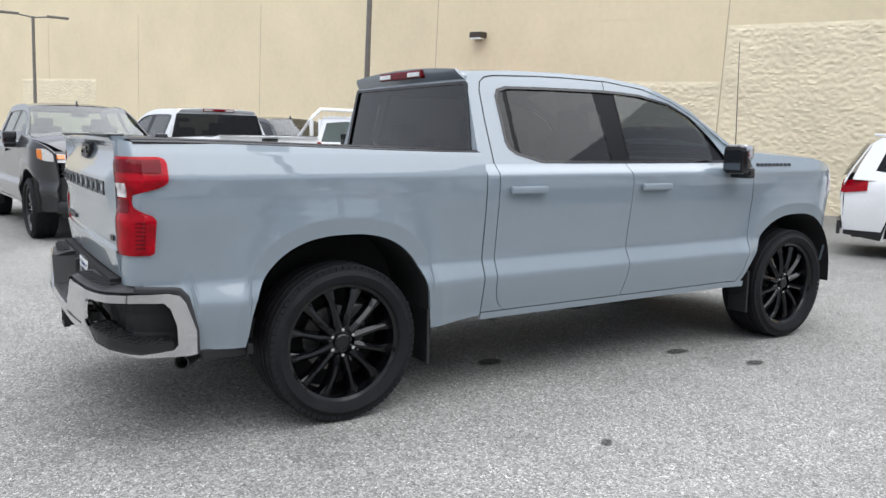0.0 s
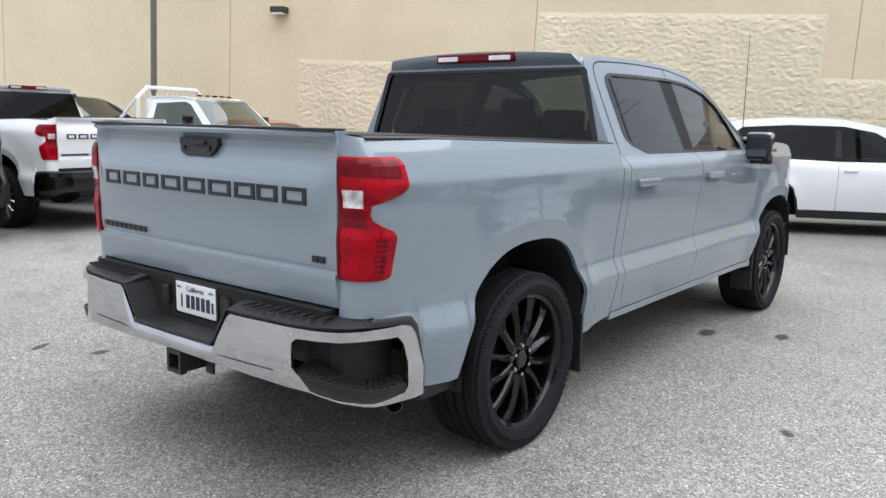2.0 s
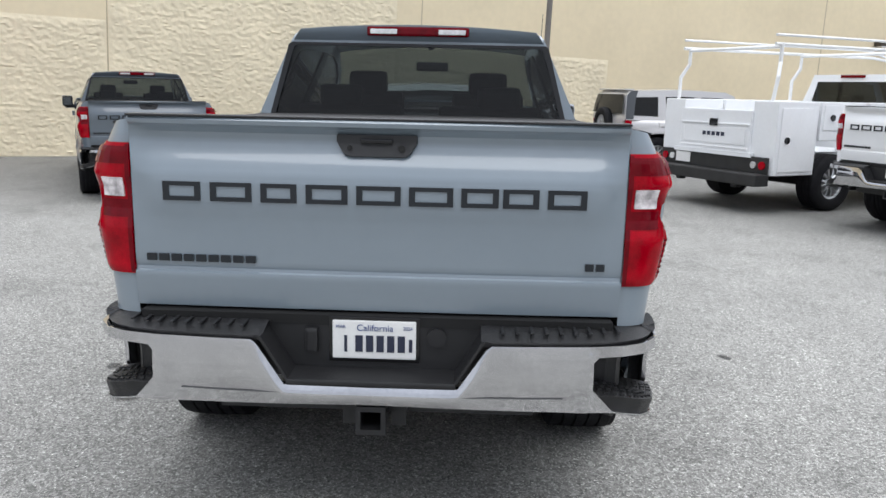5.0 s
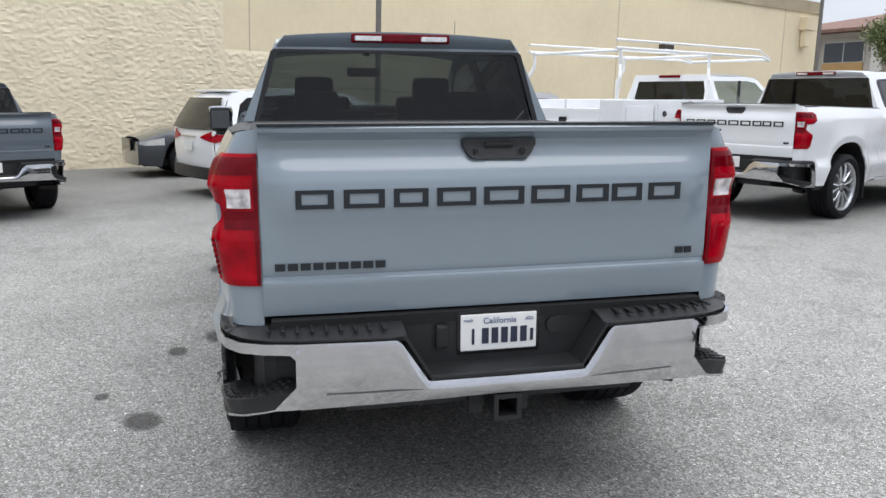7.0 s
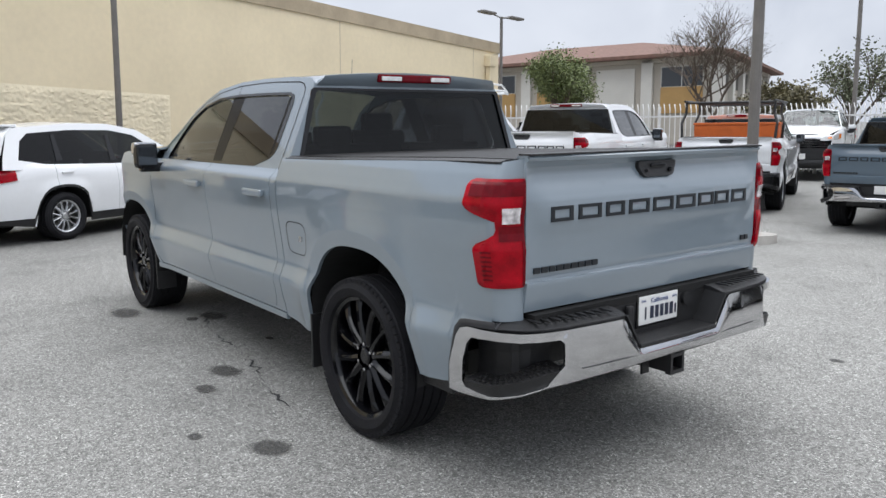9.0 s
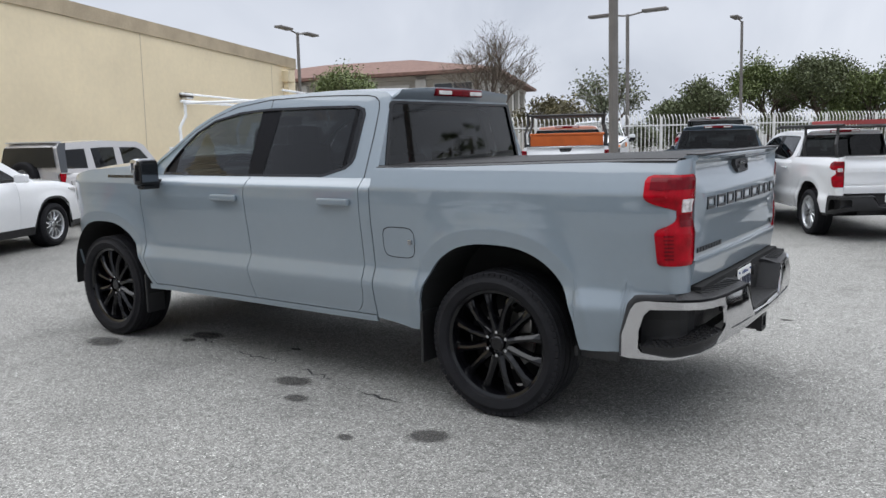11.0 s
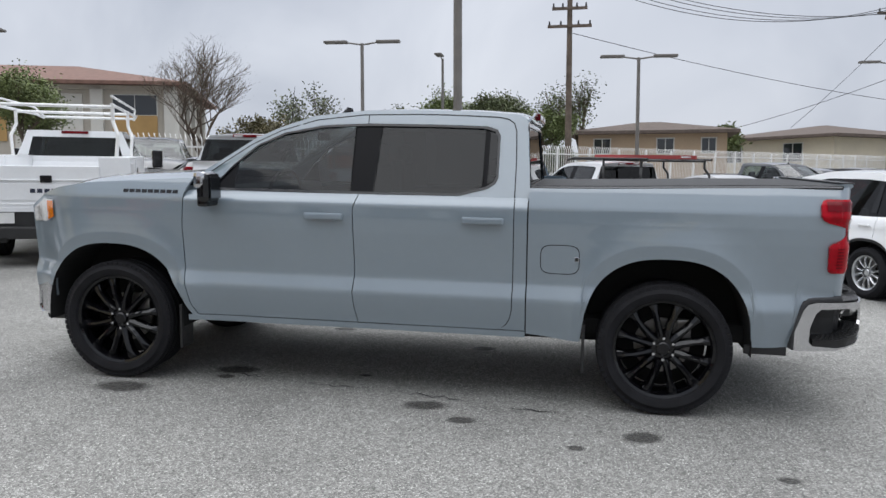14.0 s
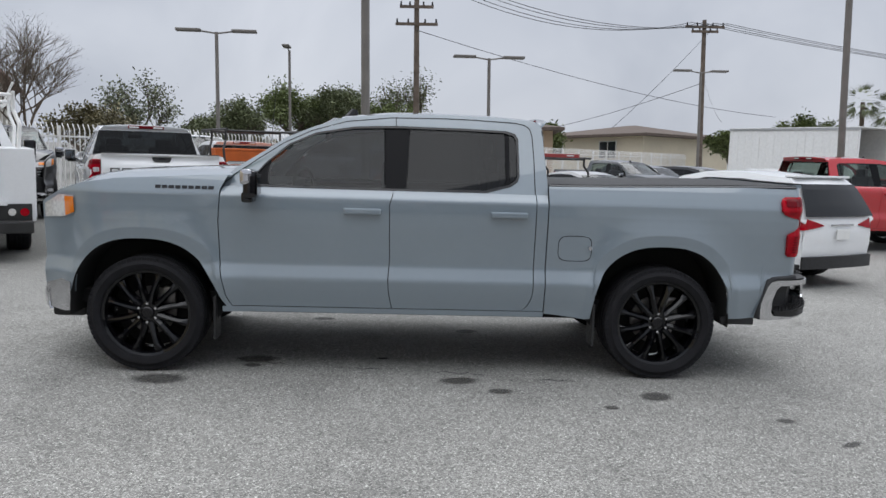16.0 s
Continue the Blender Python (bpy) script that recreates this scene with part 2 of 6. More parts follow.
def sheet(poly, c, lift, thick=0.004, n=64, rows=6):
    """A filled star-shaped outline, carried to 3D by lift(a, b)."""
    angs = sorted({round(math.atan2(q - c[1], p - c[0]), 4) for p, q in poly} | {round(-math.pi + 2 * math.pi * k / n, 4) for k in range(n)})
    bm = bmesh.new()
    mid = bm.verts.new(lift(*c))
    spokes = []
    for a in angs:
        o = loop_at(poly, a, c)
        spokes.append([bm.verts.new(lift(c[0] + (o[0] - c[0]) * k / rows, c[1] + (o[1] - c[1]) * k / rows)) for k in range(1, rows + 1)])
    for s, t in zip(spokes, spokes[1:] + spokes[:1]):
        bm.faces.new((mid, s[0], t[0]))
        for k in range(rows - 1):
            bm.faces.new((s[k], s[k + 1], t[k + 1], t[k]))
    bmesh.ops.recalc_face_normals(bm, faces=bm.faces[:])
    return solid(bm, thick) if thick else bm


def strip_line(pts, half, lift):
    """A narrow line along 2D points, carried to 3D by lift(a, b)."""
    bm = bmesh.new()
    last = None
    for k, p in enumerate(pts):
        a, b = pts[max(k - 1, 0)], pts[min(k + 1, len(pts) - 1)]
        t = Vector((b[0] - a[0], b[1] - a[1])).normalized() * half
        q = (bm.verts.new(lift(p[0] - t.y, p[1] + t.x)), bm.verts.new(lift(p[0] + t.y, p[1] - t.x)))
        if last:
            bm.faces.new((last[0], q[0], q[1], last[1]))
        last = q
    return bm


def bars(rows, depth, lift):
    """Plain raised bars (a0, a1, b0, b1) on a surface."""
    bm = bmesh.new()
    for a0, a1, b0, b1 in rows:
        v = [bm.verts.new(lift(a, b, d)) for d in (0, depth) for a, b in ((a0, b0), (a1, b0), (a1, b1), (a0, b1))]
        for q in ((4, 5, 6, 7), (0, 1, 5, 4), (1, 2, 6, 5), (2, 3, 7, 6), (3, 0, 4, 7)):
            bm.faces.new([v[k] for k in q])
    bmesh.ops.recalc_face_normals(bm, faces=bm.faces[:])
    return bm


# ---- wheels ----
def wheel(parent, x, y, side, r=0.42, rim=0.308, width=0.275, style="black", z=None, blocks=0):
    """A wheel with tyre, rim, spokes, nuts and brake; its outer face looks to the side (+1 left)."""
    m_rim = M_WHEELB if style == "black" else M_ALLOY
    w = width / 2
    hub = part("wheel", lathe([(0.001, 0.010), (0.036, 0.010), (0.044, 0.004), (0.046, -0.012), (0.088, -0.014), (0.092, -0.03), (0.092, -0.06)], 24), m_rim, parent, smooth=True)
    hub.matrix_local = pose(x, y - side * w + side * (w - 0.03), r if z is None else z, 0, 0, 0 if side > 0 else 180)
    t = []
    for k in range(-4, 5):
        t.append((r - 0.004 * (abs(k) / 4) ** 3, k * w * 0.21 - 0.075))
    prof = [(rim + 0.004, 0.03), (rim + 0.012, 0.048), (rim + 0.03, 0.056), ((r + rim) / 2, 0.062), (r - 0.05, 0.056), (r - 0.028, 0.046), (r - 0.027, 0.044), (r - 0.012, 0.034)]
    y0 = -0.11
    for k in range(5):
        a = 0.024 - k * 0.054
        prof += [(r - 0.002 * (abs(k - 2)), a), (r - 0.002 * (abs(k - 2)), a - 0.042)]
        if k < 4:
            prof += [(r - 0.013, a - 0.043), (r - 0.013, a - 0.053)]
    prof += [(r - 0.02, -0.25), (r - 0.05, -0.262), (rim + 0.01, -0.24), (rim, -0.22)]
    part("tyre", lathe(prof, 64), M_TYRE, hub, smooth=True)
    part("rim", lathe([(rim - 0.012, -0.22), (rim - 0.03, -0.10), (rim - 0.022, 0.0), (rim - 0.012, 0.022), (rim + 0.006, 0.032), (rim + 0.012, 0.028), (rim + 0.008, 0.018), (rim - 0.004, -0.22)], 64), m_rim, hub, smooth=True)
    n = 6 if style == "black" else 6
    sp = bmesh.new()
    for k in range(n):
        for off, twist, wid in ((-0.13, -0.02, 0.050), (0.13, 0.09, 0.046)) if style == "black" else ((-0.09, -0.16, 0.030), (0.09, 0.16, 0.030)):
            a0, a1 = 2 * math.pi * k / n + off * 2.2, 2 * math.pi * k / n + off * 1.4 + twist
            prev = None
            for i in range(5):
                s = i / 4
                rr = 0.070 + (rim - 0.085) * s
                a = a0 + (a1 - a0) * s * s
                yy = -0.004 + 0.014 * math.sin(s * 2.6) - 0.012 * s
                ww = wid * (0.95 - 0.25 * math.sin(s * 3.0)) * (1.0 if s < 0.9 else 1.45)
                c = Vector((rr * math.cos(a), yy, rr * math.sin(a)))
                tx = Vector((-math.sin(a), 0, math.cos(a)))
                q = [sp.verts.new(c + tx * ww * 0.55 + Vector((0, -0.004, 0))), sp.verts.new(c + tx * ww * 0.36 + Vector((0, 0.008, 0))), sp.verts.new(c - tx * ww * 0.05 + Vector((0, 0.013, 0))),
                     sp.verts.new(c - tx * ww * 0.55 + Vector((0, -0.004, 0))), sp.verts.new(c - tx * ww * 0.7 + Vector((0, -0.05, 0))), sp.verts.new(c + tx * ww * 0.7 + Vector((0, -0.05, 0)))]
                if prev:
                    for e in range(6):
                        sp.faces.new((prev[e], prev[(e + 1) % 6], q[(e + 1) % 6], q[e]))
                prev = q
    bmesh.ops.recalc_face_normals(sp, faces=sp.faces[:])
    part("spokes", sp, m_rim, hub)
    block = None
    for k in range(blocks):
        if block is None:
            block = part("tread_block", boxes((r - 0.0225, 0.031, 0, 0.026, 0.034, 2 * math.pi * r / blocks - 0.0065), bev=0.003), M_TYRE, hub)
            block.matrix_local = pose(0, 0, 0, 0, 0, 0)
        else:
            c = new("tread_block", block.data)
            c.parent = hub
            c.matrix_local = pose(0, 0, 0, 0, 360.0 * k / blocks, 0)
    part("brake_disc", lathe([(0.06, -0.11), (0.175, -0.11), (0.175, -0.135), (0.06, -0.135)], 32), M_DISC, hub)
    part("caliper", boxes((-0.13, -0.115, 0.09, 0.09, 0.06, 0.17), bev=0.01), M_DISC, hub)
    part("backing", lathe([(0.001, -0.17), (rim - 0.03, -0.17), (rim - 0.03, -0.19), (0.001, -0.19)], 32), M_UNDER, hub)
    for k in range(6):
        a = 2 * math.pi * (k + 0.5) / 6
        nb = tube(bmesh.new(), (0.068 * math.cos(a), -0.016, 0.068 * math.sin(a)), (0.068 * math.cos(a), 0.012, 0.068 * math.sin(a)), 0.0125, 0.009, 8)
        part("lug_nut", nb, M_CHROME, hub)
    return hub


# ---- vehicles ----
def arch_r(x, z, xc, zc, a, b, n=2.5):
    return (abs((x - xc) / a) ** n + abs(max(0.0, z - zc) / b) ** n) ** (1 / n)


def arch_top(x, xc, zc, a, b, n=2.5):
    k = abs((x - xc) / a)
    return None if k >= 1 else zc + b * (1 - k ** n) ** (1 / n)


SIDE = [(0.40, 0.935), (0.45, 0.952), (0.50, 0.960), (0.60, 0.984), (0.685, 1.001), (0.705, 1.001), (0.72, 0.996), (0.795, 0.965), (0.82, 0.964), (0.95, 0.978), (1.10, 0.996), (1.20, 1.003), (1.285, 1.003), (1.302, 0.998), (1.35, 0.979), (1.40, 0.958), (1.44, 0.936), (1.46, 0.925)]
R_ARCH = (0.0, 0.42, 0.515, 0.575)
F_ARCH = (3.755, 0.42, 0.515, 0.545)


def truck_y(x, z):
    """Half width of the pickup's flank at x, z."""
    y = lerp_table(SIDE, z)
    for xc, zc, a, b in (R_ARCH, F_ARCH):
        r = arch_r(x, z, xc, zc, a, b)
        k = min(1.0, max(0.0, (r - 1.145) / 0.36))
        y += 0.026 * ((1 - k) ** 2 if r > 1.145 else 0.82 + 1.24 * (max(r, 1.0) - 1.0)) * (1 - smooth01(1.14, 1.30, z))
    y -= 0.035 * smooth01(-0.45, -1.0, x) if x < -0.45 else 0.0
    y -= 0.24 * smooth01(3.95, 4.62, x) ** 1.4 if x > 3.95 else 0.0
    return y


def door_y(x, z):
    """The flank, rolled inwards under the side glass."""
    return truck_y(x, z) - 0.034 * smooth01(1.272, 1.352, z) ** 1.3


def flank(x0, x1, lo, hi, side, nu=24, nv=14, gap0=None, gap1=None, off=0.0, fold=0.02, yf=truck_y):
    """A side panel between two x, from lo(x) up to hi(x), its ends bent along gap0(z) and gap1(z); the rim is folded inwards."""
    def f(u, v):
        xm = x0 + (x1 - x0) * u
        z = lo(xm) + (hi(xm) - lo(xm)) * v
        a = gap0(z) if gap0 else x0
        b = gap1(z) if gap1 else x1
        x = a + (b - a) * u
        z = lo(x) + (hi(x) - lo(x)) * v if not (gap0 or gap1) else z
        return Vector((x, side * (yf(x, z) + off), z))
    bm = grid(nu, nv, f)
    es = [e for e in bm.edges if e.is_boundary]
    r = bmesh.ops.extrude_edge_only(bm, edges=es)
    for g in r["geom"]:
        if isinstance(g, bmesh.types.BMVert):
            g.co.y -= side * fold
    bmesh.ops.recalc_face_normals(bm, faces=bm.faces[:])
    if sum(q.normal.y * side * q.calc_area() for q in bm.faces) < 0:
        bmesh.ops.reverse_faces(bm, faces=bm.faces[:])
    return bm


def with_arch(base, *arches):
    def lo(x):
        z = base(x)
        for xc, zc, a, b in arches:
            t = arch_top(x, xc, zc, a, b)
            if t is not None:
                z = max(z, t)
        return z
    return lo


GAP_F = [(0.44, 3.10), (0.565, 3.175), (0.767, 3.215), (1.09, 3.230), (1.33, 3.212), (1.45, 3.155)]
GAP_B = [(0.48, 1.985), (0.60, 2.012), (0.70, 2.020), (0.85, 2.010), (1.25, 2.018), (1.33, 1.995), (1.40, 1.985)]
GAP_R = [(0.48, 1.075), (0.498, 1.03), (0.525, 0.997), (0.57, 0.972), (0.63, 0.960), (0.75, 0.958), (1.33, 0.958), (1.40, 0.962)]


def green_y(z, x=1.5):
    """Half width of the cab above the belt."""
    return 0.938 - 0.445 * (z - 1.335) - 0.008 * smooth01(1.85, 1.92, z) - 0.03 * smooth01(2.4, 3.2, x)


CAB_OUT = [(0.868, 1.335), (0.868, 1.42), (0.900, 1.83), (0.915, 1.862), (0.96, 1.885), (1.24, 1.905), (1.63, 1.912), (2.02, 1.906), (2.37, 1.868), (2.60, 1.79), (2.78, 1.712), (2.97, 1.585), (3.14, 1.475), (3.19, 1.42), (3.20, 1.335)]
CAB_DLO = [(1.075, 1.475), (1.078, 1.745), (1.10, 1.785), (1.17, 1.806), (1.47, 1.814), (1.95, 1.818), (2.10, 1.814), (2.30, 1.803), (2.57, 1.752), (2.76, 1.665), (2.92, 1.525), (3.03, 1.395), (3.04, 1.352), (2.0, 1.347), (1.32, 1.352), (1.14, 1.40), (1.09, 1.435)]
GLASS_F = [(2.05, 1.36), (2.065, 1.79), (2.30, 1.785), (2.55, 1.736), (2.735, 1.65), (2.87, 1.535), (2.90, 1.49), (2.90, 1.36)]
GLASS_R = [(1.905, 1.36), (1.89, 1.795), (1.47, 1.795), (1.20, 1.788), (1.175, 1.77), (1.17, 1.43), (1.20, 1.40), (1.33, 1.368)]
GLASS_Q = [(1.150, 1.425), (1.152, 1.775), (1.115, 1.765), (1.098, 1.735), (1.095, 1.48), (1.11, 1.45)]


def pickup(m, label, body=M_GREY, lower=None, wheels="black", trim=M_CHROME, fine=False, group="parked cars", cover=True, name="pickup_truck", badge=M_BADGE, glass=M_PRIV, cat="pickup truck"):
    """A crew-cab pickup with a short bed; its origin lies under the rear axle, x ahead."""
    root = thing(name, m, label, cat, group)
    k = 1.0 if fine else 0.3
    n = lambda a: max(4, int(a * k))  # noqa: E731
    rail = lambda x: 1.412 + 0.036 * smooth01(0.9, -1.0, x)  # noqa: E731
    hood = lambda x: lerp_table([(3.1, 1.43), (3.35, 1.42), (3.95, 1.385), (4.2, 1.345), (4.36, 1.295), (4.5, 1.22), (4.62, 1.12)], x)  # noqa: E731
    for s in (1, -1):
        # bed flank, wrapping round the rear corner
        low = with_arch(lambda x: lerp_table([(-1.1, 0.80), (-0.93, 0.79), (-0.80, 0.765), (-0.765, 0.62), (-0.75, 0.47), (0.0, 0.46), (0.56, 0.442), (0.87, 0.475)], x), R_ARCH)
        part("bed_side", flank(-0.98, 0.866, low, rail, s, n(150), n(80)), body, root, smooth=True)

        def corner(u, v, s=s):
            z = 0.80 + (1.447 + 0.018 * u - 0.80) * v
            a = u * math.pi / 2
            y0 = truck_y(-0.98, z)
            return Vector((-0.98 - 0.074 * math.sin(a), s * (y0 - (y0 - 0.823) * (1 - math.cos(a))), z))
        part("bed_corner", grid(n(16), n(16), corner), body, root, smooth=True)
        fend = with_arch(lambda x: lerp_table([(3.1, 0.46), (3.3, 0.46), (4.25, 0.56), (4.62, 0.56)], x), F_ARCH)
        part("front_fender", flank(3.20, 4.53, fend, hood, s, n(120), n(72), gap0=lambda z: lerp_table(GAP_F, z) + 0.004), body, root, smooth=True)
        sill = lambda x: 0.492  # noqa: E731
        belt = lambda x: 1.347  # noqa: E731
        fd = part("front_door", flank(2.01, 3.2, sill, belt, s, n(44), n(70), lambda z: lerp_table(GAP_B, z) + 0.003, lambda z: lerp_table(GAP_F, z) - 0.003, yf=door_y), body, root, smooth=True)
        rd = part("rear_door", flank(0.96, 2.0, sill, belt, s, n(44), n(70), lambda z: lerp_table(GAP_R, z) + 0.003, lambda z: lerp_table(GAP_B, z) - 0.003, yf=door_y), body, root, smooth=True)
        part("cab_corner", flank(0.874, 0.955, lambda x: 0.492, lambda x: 1.347, s, 6, n(50), None, lambda z: lerp_table(GAP_R, z) - 0.003, yf=door_y), body, root, smooth=True)
        part("rocker_panel", flank(0.872, 3.2, lambda x: 0.448, lambda x: 0.487, s, n(24), 5, off=0.006), body, root, smooth=True)
        for door, xh in ((fd, 2.21), (rd, 1.155)):
            h = bmesh.new()
            box(h, xh, s * 1.026, 1.20, 0.268, 0.026, 0.043, bev=0.012)
            box(h, xh + 0.10, s * 1.008, 1.20, 0.05, 0.03, 0.03)
            box(h, xh - 0.10, s * 1.008, 1.20, 0.05, 0.03, 0.03)
            part("door_handle", h, body, door, "body-coloured pull handle")
            part("handle_cup", sheet([(xh + 0.085 * math.cos(q), 1.2 + 0.036 * math.sin(q)) for q in (math.pi * k / 10 for k in range(20))], (xh, 1.2), lambda a, b, s=s: Vector((a, s * (truck_y(a, b) + 0.002), b)), 0, 24, 2), body, door)
        # cab above the belt
        lift = lambda a, b, s=s: Vector((a, s * green_y(b, a), b))  # noqa: E731
        part("cab_side_frame", ring(CAB_OUT, CAB_DLO, (2.0, 1.58), lift, 0.02), body, root, smooth=True)
        part("belt_ledge", grid(n(20), 2, lambda u, v, s=s: Vector((0.87 + 2.33 * u, s * (0.9305 - 0.03 * v), 1.3465 + 0.002 * v))), body, root)
        inn = lambda a, b, s=s: Vector((a, s * (green_y(b, a) - 0.010), b))  # noqa: E731
        part("window_seal", ring(CAB_DLO, [(x + (2.0 - x) * 0.018, z + (1.58 - z) * 0.07) for x, z in CAB_DLO], (2.0, 1.58), lambda a, b, s=s: Vector((a, s * (green_y(b, a) + 0.003), b)), 0.012), M_GLOSSBLK, root)
        part("door_pillar", sheet([(2.06, 1.345), (2.075, 1.815), (1.88, 1.815), (1.895, 1.345)], (1.98, 1.58), inn, 0.008, 16, 3), M_PILLAR, root)
        part("mirror_sail", sheet([(2.89, 1.345), (2.885, 1.54), (3.035, 1.39), (3.04, 1.345)], (2.945, 1.40), inn, 0.008, 16, 3), M_PILLAR, root)
        part("quarter_divider", sheet([(1.145, 1.38), (1.147, 1.80), (1.18, 1.80), (1.178, 1.38)], (1.162, 1.58), inn, 0.008, 16, 3), M_PILLAR, root)
        part("front_door_glass", sheet(GLASS_F, (2.5, 1.55), inn, 0, 48, 4), M_GLASS if fine else glass, fd)
        part("rear_door_glass", sheet(GLASS_R, (1.5, 1.58), inn, 0, 48, 4), M_PRIV if fine else glass, rd)
        part("quarter_glass", sheet(GLASS_Q, (1.122, 1.6), inn, 0, 24, 2), glass, rd)
        if fine:
            seam = [(0.962, 1.345), (0.965, 1.60), (0.975, 1.775), (0.992, 1.825), (1.03, 1.853), (1.10, 1.867), (1.40, 1.879), (1.63, 1.883), (2.02, 1.877), (2.35, 1.839), (2.60, 1.764), (2.80, 1.668), (2.97, 1.553), (3.12, 1.445), (3.19, 1.38)]
            part("door_seam", strip_line(seam, 0.0032, lambda a, b, s=s: Vector((a, s * (green_y(b, a) + 0.0015), b))), M_GATEGAP, root)
            part("door_seam", strip_line([(1.985, 1.814), (1.988, 1.878)], 0.0032, lambda a, b, s=s: Vector((a, s * (green_y(b, a) + 0.0015), b))), M_GATEGAP, root)
        # mirror
        mh = bmesh.new()
        mx, my = (2.975, 1.105) if s > 0 else (2.94, 1.065)
        box(mh, mx, s * my, 1.375, 0.10, 0.18, 0.20, bev=0.042)
        box(mh, 3.00, s * 1.05, 1.285, 0.08, 0.20, 0.075, bev=0.02)
        mir = part("door_mirror", mh, M_GLOSSBLK, root, "black door mirror")
        part("mirror_cap", boxes((mx + 0.022, s * my, 1.425, 0.09, 0.187, 0.11), bev=0.03), M_CHROME if trim is M_CHROME else body, mir)
        part("mirror_glass", boxes((mx - 0.052, s * my, 1.375, 0.004, 0.14, 0.14), bev=0.0015), M_MIRROR, mir)
        # wheel houses, mud flaps and lower trims
        for (xc, zc, a, b), nm in ((R_ARCH, "rear"), (F_ARCH, "front")):
            part("wheel_house", grid(32, 6, lambda u, v, s=s, xc=xc, a=a, b=b: Vector((xc + (a + 0.004) * math.cos(math.pi * u) * (1 if v < 0.9 else 0.02), s * (0.985 - 0.50 * min(v, 0.83)), 0.40 + (1 if v < 0.9 else 0.02) * (b + 0.026) * (1 - abs(math.cos(math.pi * u)) ** 2.5) ** 0.4))), M_UNDER, root)
            fl = bmesh.new()
            box(fl, xc - 0.50 if nm == "front" else xc + 0.50, s * 0.915, 0.40, 0.02, 0.16, 0.31, bev=0.006)
            part("mud_flap", fl, M_TRIM, root)
        part("lower_trim", boxes((-0.605, s * 0.935, 0.446, 0.25, 0.03, 0.055), bev=0.008), M_TRIM, root)
        # tail lamp round the corner
        LEN = [(0.94, 0.222), (0.95, 0.238), (1.105, 0.246), (1.122, 0.230), (1.160, 0.135), (1.180, 0.122), (1.215, 0.126), (1.238, 0.245), (1.258, 0.290), (1.280, 0.302), (1.355, 0.302), (1.375, 0.294), (1.385, 0.270)]

        def lamp_at(d, z, s=s, off=0.012):
            off += lerp_table([(0.94, 0.0), (0.958, 0.010), (1.095, 0.016), (1.165, -0.006), (1.235, -0.006), (1.275, 0.011), (1.36, 0.012), (1.385, 0.0)], z)
            larc = 0.19
            if d < larc:
                a = (1 - d / larc) * math.pi / 2
                off *= 0.6
                y0 = truck_y(-0.98, z) + off
                return Vector((-0.98 - (0.074 + off) * math.sin(a), s * (y0 - (y0 - 0.828) * (1 - math.cos(a))), z))
            x = -0.98 + (d - larc)
            return Vector((x, s * (truck_y(x, z) + off), z))

        def lampf(u, v, s=s, off=0.012):
            z = 0.940 + 0.445 * v
            return lamp_at(u * lerp_table(LEN, z), z, s, off)
        lamp = part("tail_lamp", solid(grid(n(28), n(44), lampf), 0.03), M_LENS, root, "red wrap-around tail lamp", smooth=True)
        part("reverse_lens", solid(grid(6, 4, lambda u, v, s=s: lamp_at(0.020 + 0.070 * u, 1.205 + 0.062 * v, s, 0.022)), 0.01), M_REVERSE, lamp)
        part("lamp_crown", grid(10, 6, lambda u, v, s=s: lamp_at(0.008 + 0.265 * u, 1.315 + 0.058 * v, s, 0.0165)), M_LENSD, lamp)
        part("lamp_waist", grid(6, 4, lambda u, v, s=s: lamp_at(0.012 + 0.095 * u, 1.135 + 0.060 * v, s, 0.0165)), M_LENSD, lamp)
        part("lamp_edge", grid(2, 20, lambda u, v, s=s: lamp_at(0.0 + 0.012 * u, 0.945 + 0.435 * v, s, 0.0165)), M_LENSD, lamp)
        for j in range(7 if fine else 0):
            part("lamp_rib", grid(6, 1, lambda u, v, s=s, j=j: lamp_at(0.145 + 0.055 * u, 0.972 + 0.019 * j + 0.008 * v, s, 0.0135)), M_LENSD, lamp)
        # headlamp
        hl = part("headlamp", grid(16, 6, lambda u, v, s=s: (lambda x, z: Vector((x, s * (truck_y(x, z) + 0.008), z)))(4.25 + 0.26 * u, lerp_table([(0, 1.13), (0.4, 1.095), (1, 1.085)], u) + (min(1.255, hood(4.25 + 0.26 * u) - 0.03) - lerp_table([(0, 1.13), (0.4, 1.095), (1, 1.085)], u)) * v)), M_CLEAR, root, "clear headlamp with amber side lens")
        part("side_marker", grid(4, 4, lambda u, v, s=s: (lambda x, z: Vector((x, s * (truck_y(x, z) + 0.012), z)))(4.247 + 0.080 * u, 1.135 + 0.110 * v - 0.03 * u * (1 - v))), M_AMBER, hl)
        part("front_lens", solid(grid(8, 4, lambda u, v, s=s: Vector((4.632 - 0.13 * ((0.48 + 0.29 * u) / 0.775) ** 2.6 - 0.03 * v, s * (0.48 + 0.29 * u), 1.075 + (0.09 + 0.03 * u) * v))), 0.01), M_CLEAR, hl)
        part("turn_lens", solid(grid(4, 2, lambda u, v, s=s: Vector((4.645 - 0.13 * ((0.66 + 0.11 * u) / 0.775) ** 2.6 - 0.03 * v, s * (0.66 + 0.11 * u), 1.125 + 0.05 * v))), 0.01), M_AMBER, hl)
